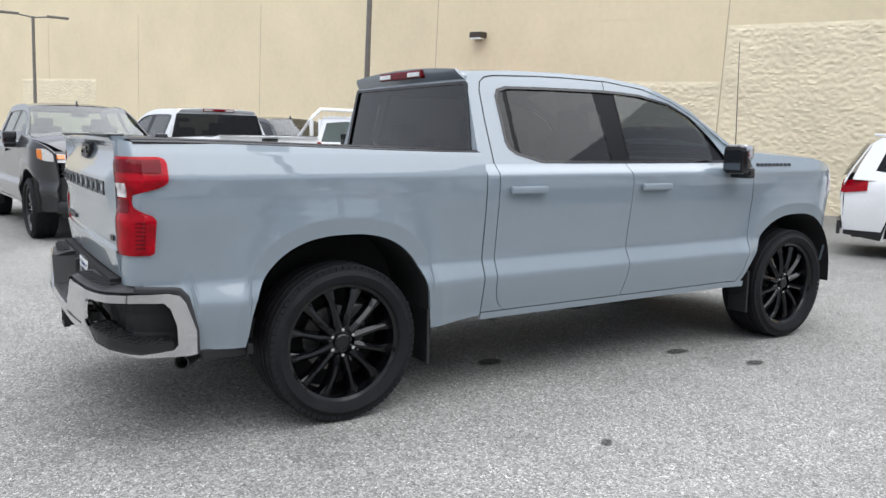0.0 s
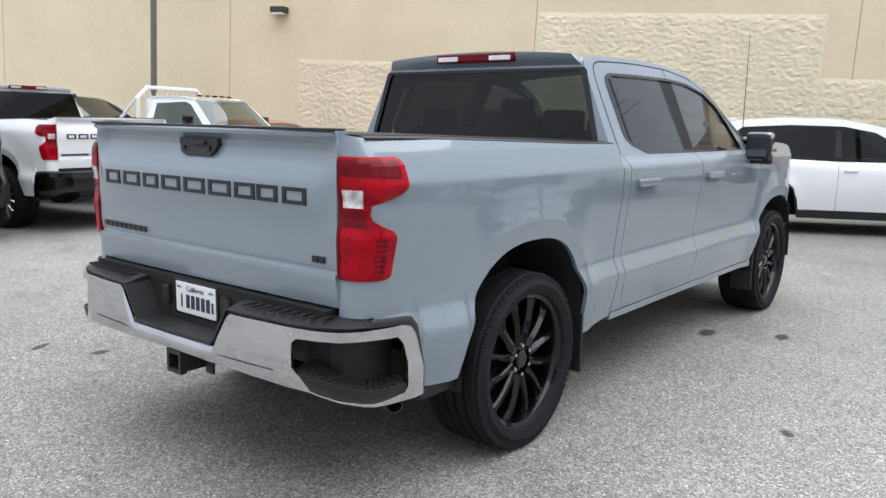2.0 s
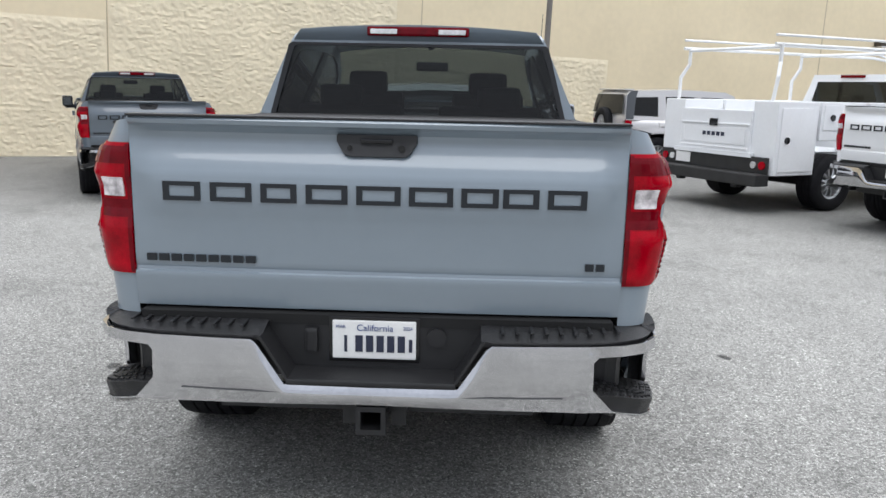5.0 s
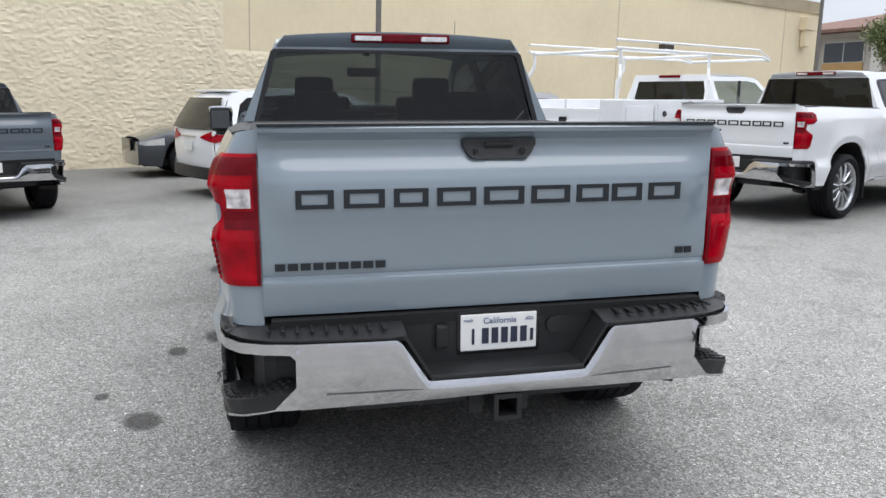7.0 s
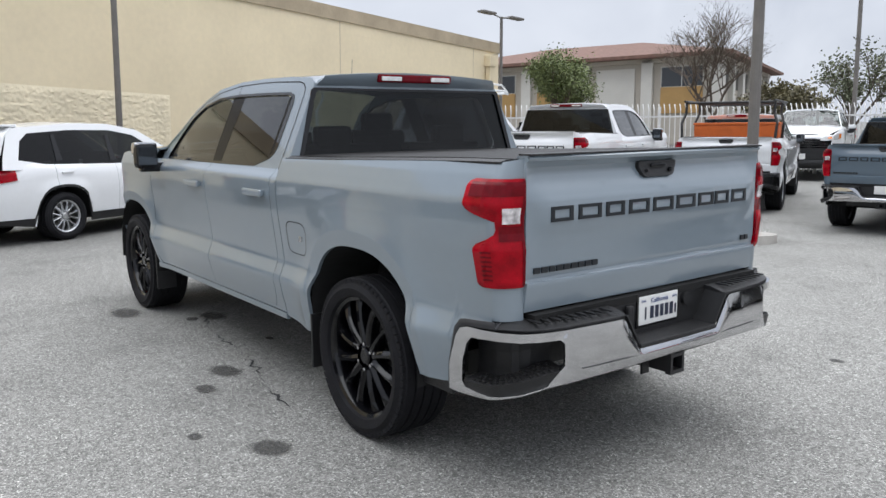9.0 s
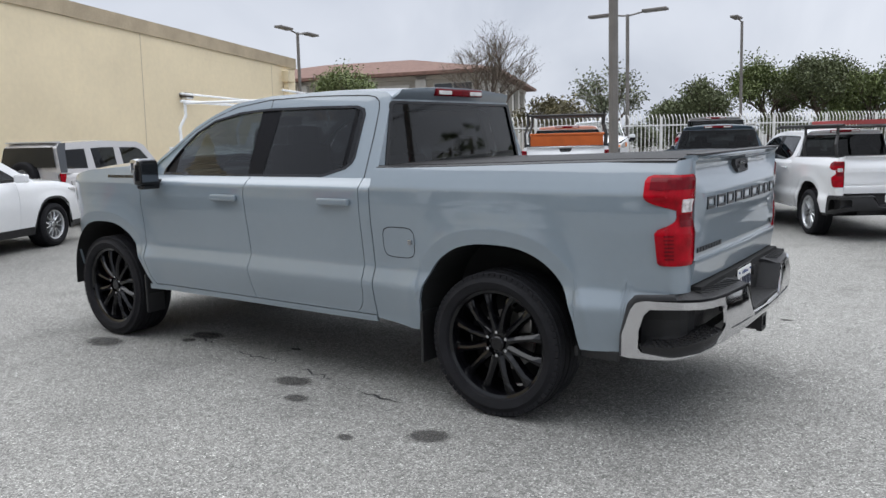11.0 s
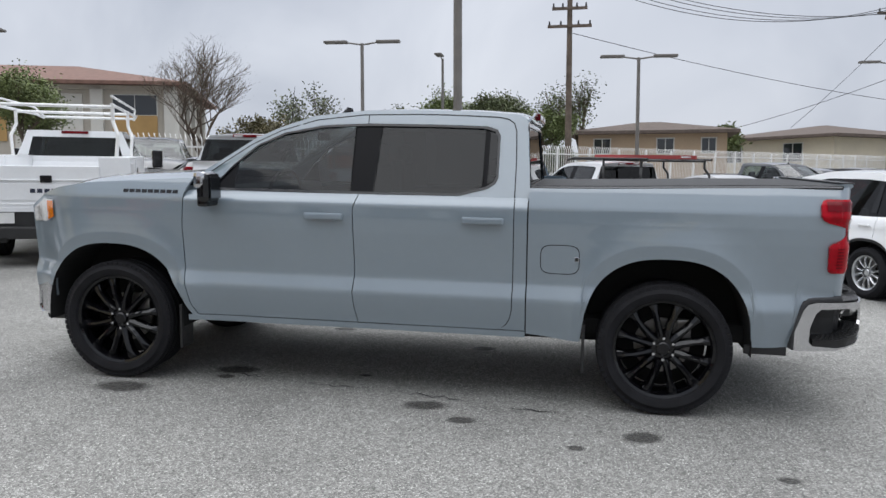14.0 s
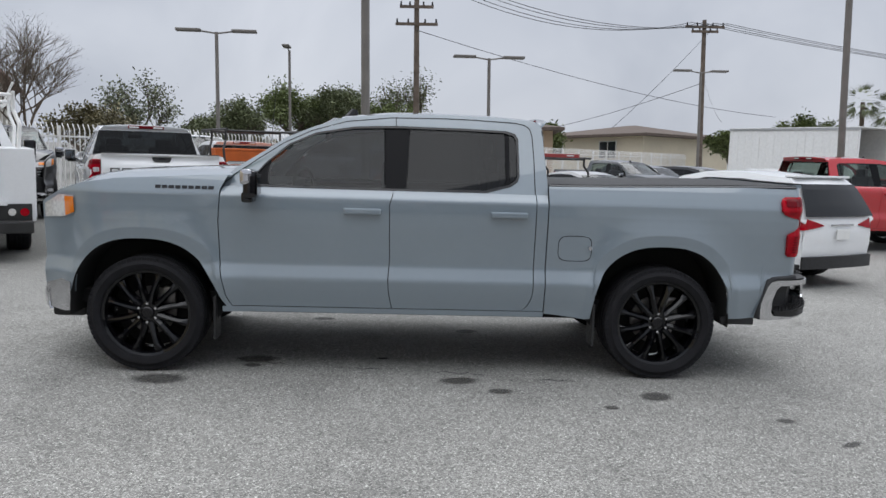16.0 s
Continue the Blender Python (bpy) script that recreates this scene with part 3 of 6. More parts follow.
        fb = grid(n(16), 6, lambda u, v, s=s: Vector((4.295 + 0.23 * u, s * (truck_y(4.295 + 0.23 * u, 0.6) + 0.012 - 0.012 * u), 0.395 + 0.275 * v + 0.03 * u * (1 - v) + 0.03 * (1 - u) ** 4 * (1 - v) - 0.04 * (1 - u) * v)))
        part("bumper_end", solid(fb, 0.02), trim, root, "bright front bumper end", smooth=True)
        part("seat", boxes((2.25, s * 0.42, 0.95, 0.5, 0.52, 0.2), (2.02, s * 0.42, 1.25, 0.14, 0.5, 0.62), (1.99, s * 0.42, 1.61, 0.09, 0.27, 0.17), bev=0.04), M_INT, root)
        part("rear_seat", boxes((1.15, s * 0.42, 1.18, 0.12, 0.62, 0.60), (1.13, s * 0.47, 1.53, 0.08, 0.26, 0.13), bev=0.03), M_INT, root)
        if fine:
            for i in range(9):
                part("flank_badge", bars([(3.26 + 0.046 * i, 3.297 + 0.046 * i, 1.325, 1.347)], 0.004, lambda a, b, d, s=s: Vector((a, s * (truck_y(a, b) + d - 0.001), b))), M_GLOSSBLK, root)
        else:
            part("flank_badge", bars([(3.26, 3.67, 1.325, 1.345)], 0.004, lambda a, b, d, s=s: Vector((a, s * (truck_y(a, b) + d - 0.001), b))), badge, root)
    # roof, hood, glass
    def roof(u, v):
        x = 0.90 + 1.50 * u
        z = lerp_table([(0.90, 1.862), (0.96, 1.886), (1.24, 1.906), (1.63, 1.913), (2.02, 1.907), (2.37, 1.869), (2.45, 1.85)], x)
        t = 2 * v - 1
        y = green_y(min(z, 1.90), x)
        return Vector((x, t * y, z + 0.035 * (1 - t * t) - (0.012 * abs(t) ** 6)))
    part("roof", solid(grid(n(20), n(20), roof), 0.02), body, root, smooth=True)
    part("roof_antenna", tube(bmesh.new(), (2.36, 0, 1.875), (2.335, 0, 1.965), 0.075, 0.022, 12), M_GLOSSBLK, root, smooth=True).matrix_local = Matrix.Diagonal((1, 0.35, 1, 1))
    part("hood", solid(grid(n(20), n(24), lambda u, v: Vector((3.14 + 0.06 * (1 - (2 * v - 1) ** 2) + (1.36 - 0.0 * v) * u, (2 * v - 1) * (truck_y(3.1 + 1.4 * u, 1.40) - 0.02 - 0.10 * smooth01(0.6, 1, u)), hood(3.14 + 1.36 * u) + 0.055 * (1 - abs(2 * v - 1) ** 3) - 0.02 * smooth01(0.7, 1, u)))), 0.015), body, root, smooth=True)
    part("windscreen", grid(8, 12, lambda u, v: Vector((3.20 - 0.80 * u + (0.16 - 0.06 * u) * (1 - (2 * v - 1) ** 2), (2 * v - 1) * (0.90 - 0.20 * u), 1.40 + 0.46 * u + 0.02 * (1 - (2 * v - 1) ** 2)))), M_GLASSF, root)
    part("cowl", boxes((3.25, 0, 1.39, 0.24, 1.72, 0.03)), M_TRIM, root)
    part("inner_mirror", boxes((2.55, 0, 1.745, 0.03, 0.25, 0.07), bev=0.02), M_INT, root)
    part("dashboard", boxes((3.0, 0, 1.26, 0.35, 1.6, 0.22), bev=0.05), M_INT, root)
    part("steering_wheel", lathe([(0.165, 0.0), (0.18, 0.015), (0.195, 0.0), (0.18, -0.015), (0.165, 0.0)], 24), M_INT, root).matrix_local = pose(2.70, 0.42, 1.30, 0, 0, 70)
    outer = [(-0.905, 1.36), (-0.885, 1.44), (-0.712, 1.83), (-0.65, 1.875), (0.65, 1.875), (0.712, 1.83), (0.885, 1.44), (0.905, 1.36)]
    inner = [(-0.825, 1.415), (-0.718, 1.805), (-0.70, 1.818), (0.70, 1.818), (0.718, 1.805), (0.825, 1.415)]
    back = lambda a, b: Vector((0.865 + 0.075 * (b - 1.36), a, b))  # noqa: E731
    part("cab_back", ring(outer, inner, (0, 1.61), back, 0.02), body, root)
    part("rear_window", sheet(inner, (0, 1.61), lambda a, b: Vector((0.873 + 0.075 * (b - 1.36), a, b)), 0, 48, 4), M_GLASSR if fine else glass, root)
    part("window_surround", ring([(x * 1.02, 1.61 + (z - 1.61) * 1.03) for x, z in inner], [(x * 0.98, 1.61 + (z - 1.61) * 0.95) for x, z in inner], (0, 1.61), lambda a, b: Vector((0.860 + 0.075 * (b - 1.36), a, b)), 0.008), M_GLOSSBLK, root)
    part("roof_visor", solid(grid(n(12), 5, lambda u, v: Vector((0.905 - 0.045 * math.sin(v * 1.6), (2 * u - 1) * (0.655 + 0.05 * (1 - v)), 1.832 + 0.062 * v + 0.030 * v * (1 - (2 * u - 1) ** 2)))), 0.015), body, root, smooth=True)
    st = part("stop_lamp", boxes((0.868, 0, 1.888, 0.04, 0.57, 0.052), bev=0.012), M_LENSD, root, "red high stop lamp")
    part("stop_lamp_lens", boxes((0.846, 0.19, 1.886, 0.008, 0.15, 0.028), bev=0.003), M_CLEAR, st)
    part("stop_lamp_lens", boxes((0.846, -0.19, 1.886, 0.008, 0.15, 0.028), bev=0.003), M_CLEAR, st)
    # bed
    part("bed_wall", boxes((0.85, 0, 1.05, 0.03, 1.80, 0.75)), M_TRIM, root)
    for s in (1, -1):
        part("bed_rail_cap", solid(grid(16, 3, lambda u, v, s=s: Vector((-1.0 + 1.86 * u, s * (0.935 - 0.10 * v - (0.03 * smooth01(-0.4, -1.0, -1.0 + 1.86 * u))), rail(-1.0 + 1.86 * u) + 0.003 + 0.009 * math.sin(v * 3.1)))), 0.008), M_TRIM, root)
    if cover:
        part("bed_cover", solid(grid(8, 8, lambda u, v: Vector((-1.02 + 1.86 * u, (2 * v - 1) * 0.845, rail(-1.02 + 1.86 * u) + 0.014 + 0.006 * (1 - (2 * v - 1) ** 4)))), 0.016, ref=(0, 0, -5)), M_COVER, root, "black bed cover")
    else:
        part("bed_floor", boxes((-0.10, 0, 0.85, 1.90, 1.66, 0.03)), M_TRIM, root)
    # tailgate
    prof = [(0.832, -1.070), (0.90, -1.080), (0.944, -1.086), (0.953, -1.085), (0.957, -1.072), (0.968, -1.070), (0.976, -1.074), (1.03, -1.077), (1.09, -1.081), (1.14, -1.087), (1.175, -1.0945), (1.20, -1.0985), (1.23, -1.100), (1.262, -1.0995), (1.29, -1.096), (1.325, -1.082), (1.365, -1.060), (1.40, -1.046), (1.425, -1.049), (1.442, -1.070), (1.452, -1.090), (1.466, -1.095), (1.474, -1.088), (1.476, -1.06), (1.470, -1.02)]

    def gate(u, v):
        i = v * (len(prof) - 1)
        a, b = prof[int(min(i, len(prof) - 2))], prof[int(min(i, len(prof) - 2)) + 1]
        f = i - int(min(i, len(prof) - 2))
        z, x = a[0] + (b[0] - a[0]) * f, a[1] + (b[1] - a[1]) * f
        y = (2 * u - 1) * 0.823
        edge = smooth01(0.69 + 0.08 * smooth01(1.05, 1.40, z), 0.79 + 0.03 * smooth01(1.05, 1.40, z), abs(y)) * (1 - smooth01(1.44, 1.46, z)) * smooth01(0.98, 1.02, z)
        x = x * (1 - edge) + (-1.078) * edge
        return Vector((x + 0.012 * abs(y / 0.81) ** 2.2, y, z))
    tg = part("tailgate", solid(grid(n(40), (len(prof) - 1) * (3 if fine else 1), gate), 0.03), body, root, "tailgate with raised panel", smooth=True)
    part("gate_gap", boxes((-0.975, 0, 1.11, 0.03, 1.66, 0.60)), M_GATEGAP, root)
    letters = [(0.708, 0.582), (0.549, 0.411), (0.380, 0.261), (0.230, 0.092), (0.063, -0.083), (-0.110, -0.255), (-0.281, -0.404), (-0.418, -0.536), (-0.564, -0.692)]
    on = lambda a, b, d: Vector((-1.0985 - d + 0.012 * abs(a / 0.81) ** 2.2, a, b))  # noqa: E731
    for a, b in letters:
        part("badge_bar", bars([(b, a, 1.250, 1.264), (b, a, 1.201, 1.215), (b, b + 0.020, 1.215, 1.250), (a - 0.020, a, 1.215, 1.250)], 0.006, on), badge, tg)
    on2 = lambda a, b, d: Vector((-1.0785 - d + 0.012 * abs(a / 0.81) ** 2.2, a, b))  # noqa: E731
    for i in range(9):
        part("badge_strip", bars([(0.782 - 0.0425 * i - 0.034, 0.782 - 0.0425 * i, 0.990, 1.014)], 0.006, on2), badge, tg)
    for a in (-0.729, -0.765):
        part("trim_mark", bars([(a, a + 0.028, 0.992, 1.016)], 0.006, on2), badge, tg)
    hb_ = [(-0.132, 1.424), (-0.128, 1.428), (0.128, 1.428), (0.132, 1.424), (0.132, 1.405), (0.112, 1.372), (0.100, 1.362), (0.085, 1.358), (-0.085, 1.358), (-0.100, 1.362), (-0.112, 1.372), (-0.132, 1.405)]
    hd = part("tailgate_handle", sheet(hb_, (0, 1.395), lambda a, b: Vector((-1.068 - 0.30 * max(0.0, 1.40 - b) + 0.004 * (1 - min(1.0, (a / 0.12) ** 2)), a, b)), 0.04, 32, 3), M_TRIM, tg, "black tailgate handle", smooth=True)
    part("handle_grip", boxes((-1.071, 0, 1.408, 0.010, 0.105, 0.014), bev=0.004), M_GLOSSBLK, hd)
    if fine:
        for a, q in ((-0.082, 0.011), (0.088, 0.008)):
            part("handle_lock" if a < 0 else "camera_lens", tube(bmesh.new(), (-1.07, a, 1.386), (-1.079, a, 1.386), q, n=16), M_GLOSSBLK, hd)
    part("gate_top_trim", boxes((-1.055, 0, 1.4785, 0.072, 1.648, 0.008), bev=0.003), M_TRIM, root)
    # rear bumper: plan line from the flank round to the middle
    plan = [(-0.76, 0.985), (-0.95, 0.978), (-1.06, 0.955), (-1.13, 0.905), (-1.17, 0.83), (-1.195, 0.72), (-1.215, 0.50), (-1.222, 0.36), (-1.226, 0.25), (-1.23, 0.0)]
    ds = [0.0]
    for (a, b), (c, d) in zip(plan, plan[1:]):
        ds.append(ds[-1] + math.hypot(c - a, d - b))
    bxs, bys = list(zip(ds, [p[0] for p in plan])), list(zip(ds, [p[1] for p in plan]))
    L = ds[-1]
    d_of = lambda y: next(ds[i] + (ds[i + 1] - ds[i]) * (plan[i][1] - y) / (plan[i][1] - plan[i + 1][1]) for i in range(len(plan) - 1) if plan[i + 1][1] <= y)  # noqa: E731
    dP, dE = d_of(0.715), 0.075

    def plan_at(d, out=0.0):
        """A point of the bumper's plan line, moved outwards."""
        e = 0.03
        x, y = lerp_table(bxs, d), lerp_table(bys, d)
        tx, ty = lerp_table(bxs, d + e) - lerp_table(bxs, d - e), lerp_table(bys, d + e) - lerp_table(bys, d - e)
        q = math.hypot(tx, ty)
        return x + out * ty / q, y - out * tx / q

    def strip(d0, d1, lo, hi, s, nu=16, nv=3, inset=0.0, bow=0.012):
        def f(u, v):
            d = d0 + (d1 - d0) * u
            x, y = plan_at(d, bow * math.sin(math.pi * v) - inset)
            return Vector((x, s * y, lo(d) + (hi(d) - lo(d)) * v))
        return solid(grid(nu, nv, f), 0.012)
    yy = lambda d: lerp_table(bys, d)  # noqa: E731
    bump = part("rear_bumper", boxes((-0.98, 0, 0.66, 0.16, 1.5, 0.14)), M_TRIM, root, "bright rear bumper with black step pads")
    top = lambda d: lerp_table([(0.0, 0.70), (0.06, 0.755), (0.3, 0.768), (5, 0.768)], d) if yy(d) > 0.385 else lerp_table([(0.0, 0.617), (0.285, 0.617), (0.385, 0.768)], yy(d))  # noqa: E731
    bot = lambda d: lerp_table([(0.0, 0.462), (0.25, 0.475), (0.5, 0.535), (0.75, 0.545), (L, 0.557)], d)  # noqa: E731
    for s in (1, -1):
        part("bumper_face", strip(dP, L, bot, top, s, n(40), 6), trim, bump, smooth=True)
        c_out = [(0.0, 0.466), (0.0, 0.58), (0.045, 0.715), (0.072, 0.750), (0.12, 0.764), (0.3, 0.768), (dP + 0.004, 0.768), (dP + 0.004, 0.541), (0.5, 0.535), (0.25, 0.475), (0.04, 0.462)]
        c_in = [(0.105, 0.497), (0.085, 0.52), (0.088, 0.61), (0.115, 0.692), (0.145, 0.722), (0.30, 0.731), (dP - 0.03, 0.731), (dP - 0.012, 0.715), (dP - 0.012, 0.622), (dP - 0.088, 0.541), (0.36, 0.509), (0.25, 0.488)]
        part("bumper_corner", ring(c_out, c_in, (0.33, 0.62), lambda a, b, s=s: (lambda o: Vector((plan_at(a, o)[0], s * plan_at(a, o)[1], b)))(0.012 * smooth01(dP - 0.10, dP, a) * math.sin(math.pi * min(1.0, max(0.0, (b - bot(a)) / (top(a) - bot(a)))))), 0.014), trim, bump, smooth=True)

        def filler(u, v, s=s):
            ox, oz = lerp_table([(0, -0.745), (0.3, -0.748), (0.7, -0.787), (0.85, -0.83), (1, -1.02)], u), lerp_table([(0, 0.468), (0.3, 0.58), (0.7, 0.745), (0.85, 0.792), (1, 0.805)], u)
            ix, iz = lerp_table([(0, -0.766), (0.3, -0.769), (0.7, -0.815), (0.85, -0.85), (1, -1.03)], u), lerp_table([(0, 0.468), (0.3, 0.575), (0.7, 0.725), (0.85, 0.764), (1, 0.775)], u)
            x, z = ox + (ix - ox) * v, oz + (iz - oz) * v
            return Vector((x, s * (lerp_table([(-1.06, 0.945), (-0.95, 0.970), (-0.76, 0.979)], x) + 0.006 * math.sin(3.1 * v)), z))
        part("bumper_filler", solid(grid(24, 4, filler), 0.05), M_FILL, bump, smooth=True)
        part("bumper_crease", strip(d_of(0.63), d_of(0.30), lambda d: 0.592, lambda d: 0.597, s, 8, 2, inset=-0.0095, bow=0.003), M_FILL, bump) if fine else None
        part("corner_pocket", strip(dE - 0.01, dP + 0.02, lambda d: bot(d) + 0.01, lambda d: top(d) - 0.03, s, n(24), 3, inset=0.10, bow=-0.015), M_TRIM, bump)
        def step_top(u, w, s=s):
            d = dE + 0.03 + (dP - dE - 0.04) * u
            x, y = plan_at(d, 0.006 - 0.112 * w)
            return Vector((x, s * y, bot(d) + 0.078 - 0.016 * (1 - w) ** 2))
        stp = part("corner_step", solid(grid(n(20), 5, step_top), 0.066, ref=(-1.0, s * 0.85, -2.0)), M_TRIM, bump, "black corner step with tread", smooth=True)
        part("pocket_roof", solid(grid(n(20), 2, lambda u, w, s=s: (lambda d: Vector((plan_at(d, -0.004 - 0.10 * w)[0], s * plan_at(d, -0.004 - 0.10 * w)[1], top(d) - 0.034)))(dE + (dP - dE) * u)), 0.01), M_TRIM, bump)
        if fine:
            for i in range(13):
                for j in range(4):
                    c = step_top(0.10 + 0.065 * i + 0.03 * (j % 2), 0.14 + 0.2 * j)
                    part("tread_nub", boxes((c.x, c.y, c.z + 0.003, 0.017, 0.013, 0.008)), M_TRIM, stp)
        # top pads
        pad = part("step_pad", solid(grid(n(24), 3, lambda u, v, s=s: Vector((lerp_table(bxs, 0.02 + (d_of(0.37) - 0.02) * u) + 0.012 + 0.115 * v * smooth01(0.15, 0.45, (d_of(0.37)) * u), s * (lerp_table(bys, 0.02 + (d_of(0.37) - 0.02) * u) - 0.012 - 0.06 * v * (1 - smooth01(0.3, 0.6, d_of(0.37) * u))), lerp_table([(0, 0.70), (0.06, 0.765), (0.3, 0.778), (9, 0.778)], d_of(0.37) * u) + 0.024 * math.sin(v * 1.7)))), 0.02), M_TRIM, bump, smooth=True)
        for i in range(9 if fine else 0):
            y = 0.43 + 0.048 * i
            d = d_of(y)
            part("tread_rib", boxes((lerp_table(bxs, d) + 0.065, s * y, 0.803, 0.072, 0.012, 0.008), bev=0.003), M_TRIM, pad)
        part("recess_side", solid(grid(4, 4, lambda u, v, s=s: Vector((-1.222 + 0.12 * u, s * (0.275 + 0.095 * v - 0.0 * u), 0.622 + 0.155 * v))), 0.01), M_TRIM, bump)
    part("recess_floor", boxes((-1.15, 0, 0.628, 0.16, 0.56, 0.02), bev=0.006), M_TRIM, bump)
    part("recess_back", boxes((-1.085, 0, 0.72, 0.02, 0.80, 0.20)), M_TRIM, bump)
    part("bumper_top_gap", boxes((-1.06, 0, 0.805, 0.08, 1.60, 0.035)), M_GATEGAP, bump)
    pl = part("number_plate", boxes((-1.102, 0.002, 0.74, 0.006, 0.285, 0.135), bev=0.004), M_PLATE, root, "white registration plate with plain dark bars")
    if fine:
        part("plate_frame", boxes((-1.098, 0.002, 0.74, 0.008, 0.31, 0.16), bev=0.004), M_GLOSSBLK, root)
        px = lambda a, b, d: Vector((-1.106 - d, a, b))  # noqa: E731
        for i in range(5):
            part("plate_bar", bars([(0.066 - 0.036 * i - 0.025, 0.066 - 0.036 * i, 0.698, 0.756)], 0.0015, px), M_INK, pl)
        part("plate_bar", bars([(0.094, 0.104, 0.697, 0.755)], 0.0015, px), M_INK, pl)
        part("plate_bar", bars([(-0.128, -0.116, 0.70, 0.745)], 0.0015, px), M_INK, pl)
        for words, y, z, size in (("California", 0.062, 0.772, 0.032), ("MAR", 0.132, 0.780, 0.016), ("2024", -0.096, 0.778, 0.016)):
            cu = bpy.data.curves.new("plate_word", "FONT")
            cu.body, cu.size, cu.extrude = words, size, 0.0005
            w = new("plate_word", cu)
            w.data.materials.append(M_BLUEINK)
            w.parent = pl
            w.matrix_local = pose(-1.107, y, z, 90, 0, -90)
        part("socket_cover", boxes((-1.105, 0.215, 0.735, 0.03, 0.045, 0.09), bev=0.012), M_TRIM, bump)
        part("key_lock", tube(bmesh.new(), (-1.09, -0.21, 0.755), (-1.112, -0.21, 0.755), 0.032, n=20), M_TRIM, bump)
    # hitch, exhaust, underbody
    hb = boxes((-1.205, 0.0, 0.537, 0.03, 0.100, 0.018), (-1.205, 0.0, 0.456, 0.03, 0.100, 0.018), (-1.205, 0.042, 0.496, 0.03, 0.016, 0.063), (-1.205, -0.042, 0.496, 0.03, 0.016, 0.063), (-1.10, 0.085, 0.47, 0.012, 0.05, 0.07), (-1.10, -0.085, 0.47, 0.012, 0.05, 0.07), (-1.02, 0, 0.50, 0.07, 1.1, 0.07), (-1.14, 0.0, 0.535, 0.14, 0.085, 0.010), (-1.14, 0.0, 0.458, 0.14, 0.085, 0.010), (-1.14, 0.038, 0.496, 0.14, 0.010, 0.086), (-1.14, -0.038, 0.496, 0.14, 0.010, 0.086), (-1.06, 0, 0.50, 0.06, 0.22, 0.05))
    part("tow_hitch", hb, M_TRIM, root, "black square tow receiver")
    part("exhaust_pipe", lathe([(0.036, -0.12), (0.036, 0.12), (0.030, 0.12), (0.030, -0.12)], 20), M_RACKB, root).matrix_local = pose(-0.74, -0.78, 0.405, 0, 0, 145)
    for s in (1, -1):
        part("inner_shell", boxes((2.03, s * 0.9, 0.90, 2.33, 0.02, 0.84)), M_GATEGAP, root)
    part("underbody", boxes((1.9, 0, 0.50, 5.0, 1.5, 0.10), (0.0, 0, 0.42, 0.16, 1.5, 0.16), (3.75, 0, 0.42, 0.16, 1.4, 0.14), (2.1, 0.45, 0.42, 3.6, 0.1, 0.14), (2.1, -0.45, 0.42, 3.6, 0.1, 0.14)), M_UNDER, root)
    # front
    fr = part("grille", solid(grid(24, 5, lambda u, v: Vector((4.615 - 0.15 * abs(2 * u - 1) ** 3, (2 * u - 1) * 0.72, 0.82 + 0.31 * v))), 0.05), M_GLOSSBLK, root, "black grille")
    for i in range(5):
        part("grille_bar", solid(grid(24, 3, lambda u, v, i=i: Vector((4.625 - 0.15 * abs(2 * u - 1) ** 3 + 0.012 * math.sin(math.pi * v), (2 * u - 1) * 0.70, 0.85 + 0.06 * i + 0.024 * v))), 0.012), M_TRIM if trim is not M_CHROME else M_CHROME, fr)
    part("front_bumper", solid(grid(24, 5, lambda u, v: Vector((4.665 - 0.17 * abs(2 * u - 1) ** 3.5 + 0.02 * math.sin(math.pi * v), (2 * u - 1) * 0.78, 0.40 + 0.16 * v))), 0.03), trim, root, smooth=True)
    part("front_valance", boxes((4.40, 0, 0.40, 0.24, 1.40, 0.14), bev=0.03), M_TRIM, root)
    part("lower_grille", solid(grid(20, 4, lambda u, v: Vector((4.63 - 0.15 * abs(2 * u - 1) ** 3.5, (2 * u - 1) * 0.75, 0.57 + 0.30 * v))), 0.03), M_TRIM, root)
    part("front_plate", boxes((4.69, 0, 0.66, 0.008, 0.30, 0.15)), M_PLATE, root) if not fine else None
    part("nose", solid(grid(12, 6, lambda u, v: Vector((4.615 - 0.13 * abs(2 * u - 1) ** 2.6 - 0.05 * v * v, (2 * u - 1) * 0.775, 1.12 + 0.10 * v))), 0.02), body, root)
    if fine:
        oval = lambda p, q: [(0.662 + p * math.copysign(abs(math.cos(a)) ** 0.5, math.cos(a)), 0.966 + q * math.copysign(abs(math.sin(a)) ** 0.5, math.sin(a))) for a in (2 * math.pi * k / 40 for k in range(40))]  # noqa: E731
        part("fuel_door", ring(oval(0.124, 0.095), oval(0.1195, 0.0905), (0.662, 0.966), lambda a, b: Vector((a, truck_y(a, b) + 0.0015, b)), 0), M_GATEGAP, root, "thin round-cornered gap of the fuel door")
        part("fuel_catch", boxes((0.556, 1.012, 0.975, 0.028, 0.012, 0.03), bev=0.004), M_CHROME, root)
        part("whip_aerial", tube(bmesh.new(), (3.18, -0.86, 1.42), (3.12, -0.88, 2.20), 0.004, 0.002, 6), M_RACKB, root)
    for x in (0.0, 3.745):
        for s in (1, -1):
            wheel(root, x, s * 0.975, s, style=wheels, blocks=68 if fine else 0)
    return root


def lot(x, y, heading=0.0, z=0.0):
    """A pose on the yard: metres and the heading, counted from the x axis."""
    return LOT @ pose(x, y, z, 0, 0, heading)


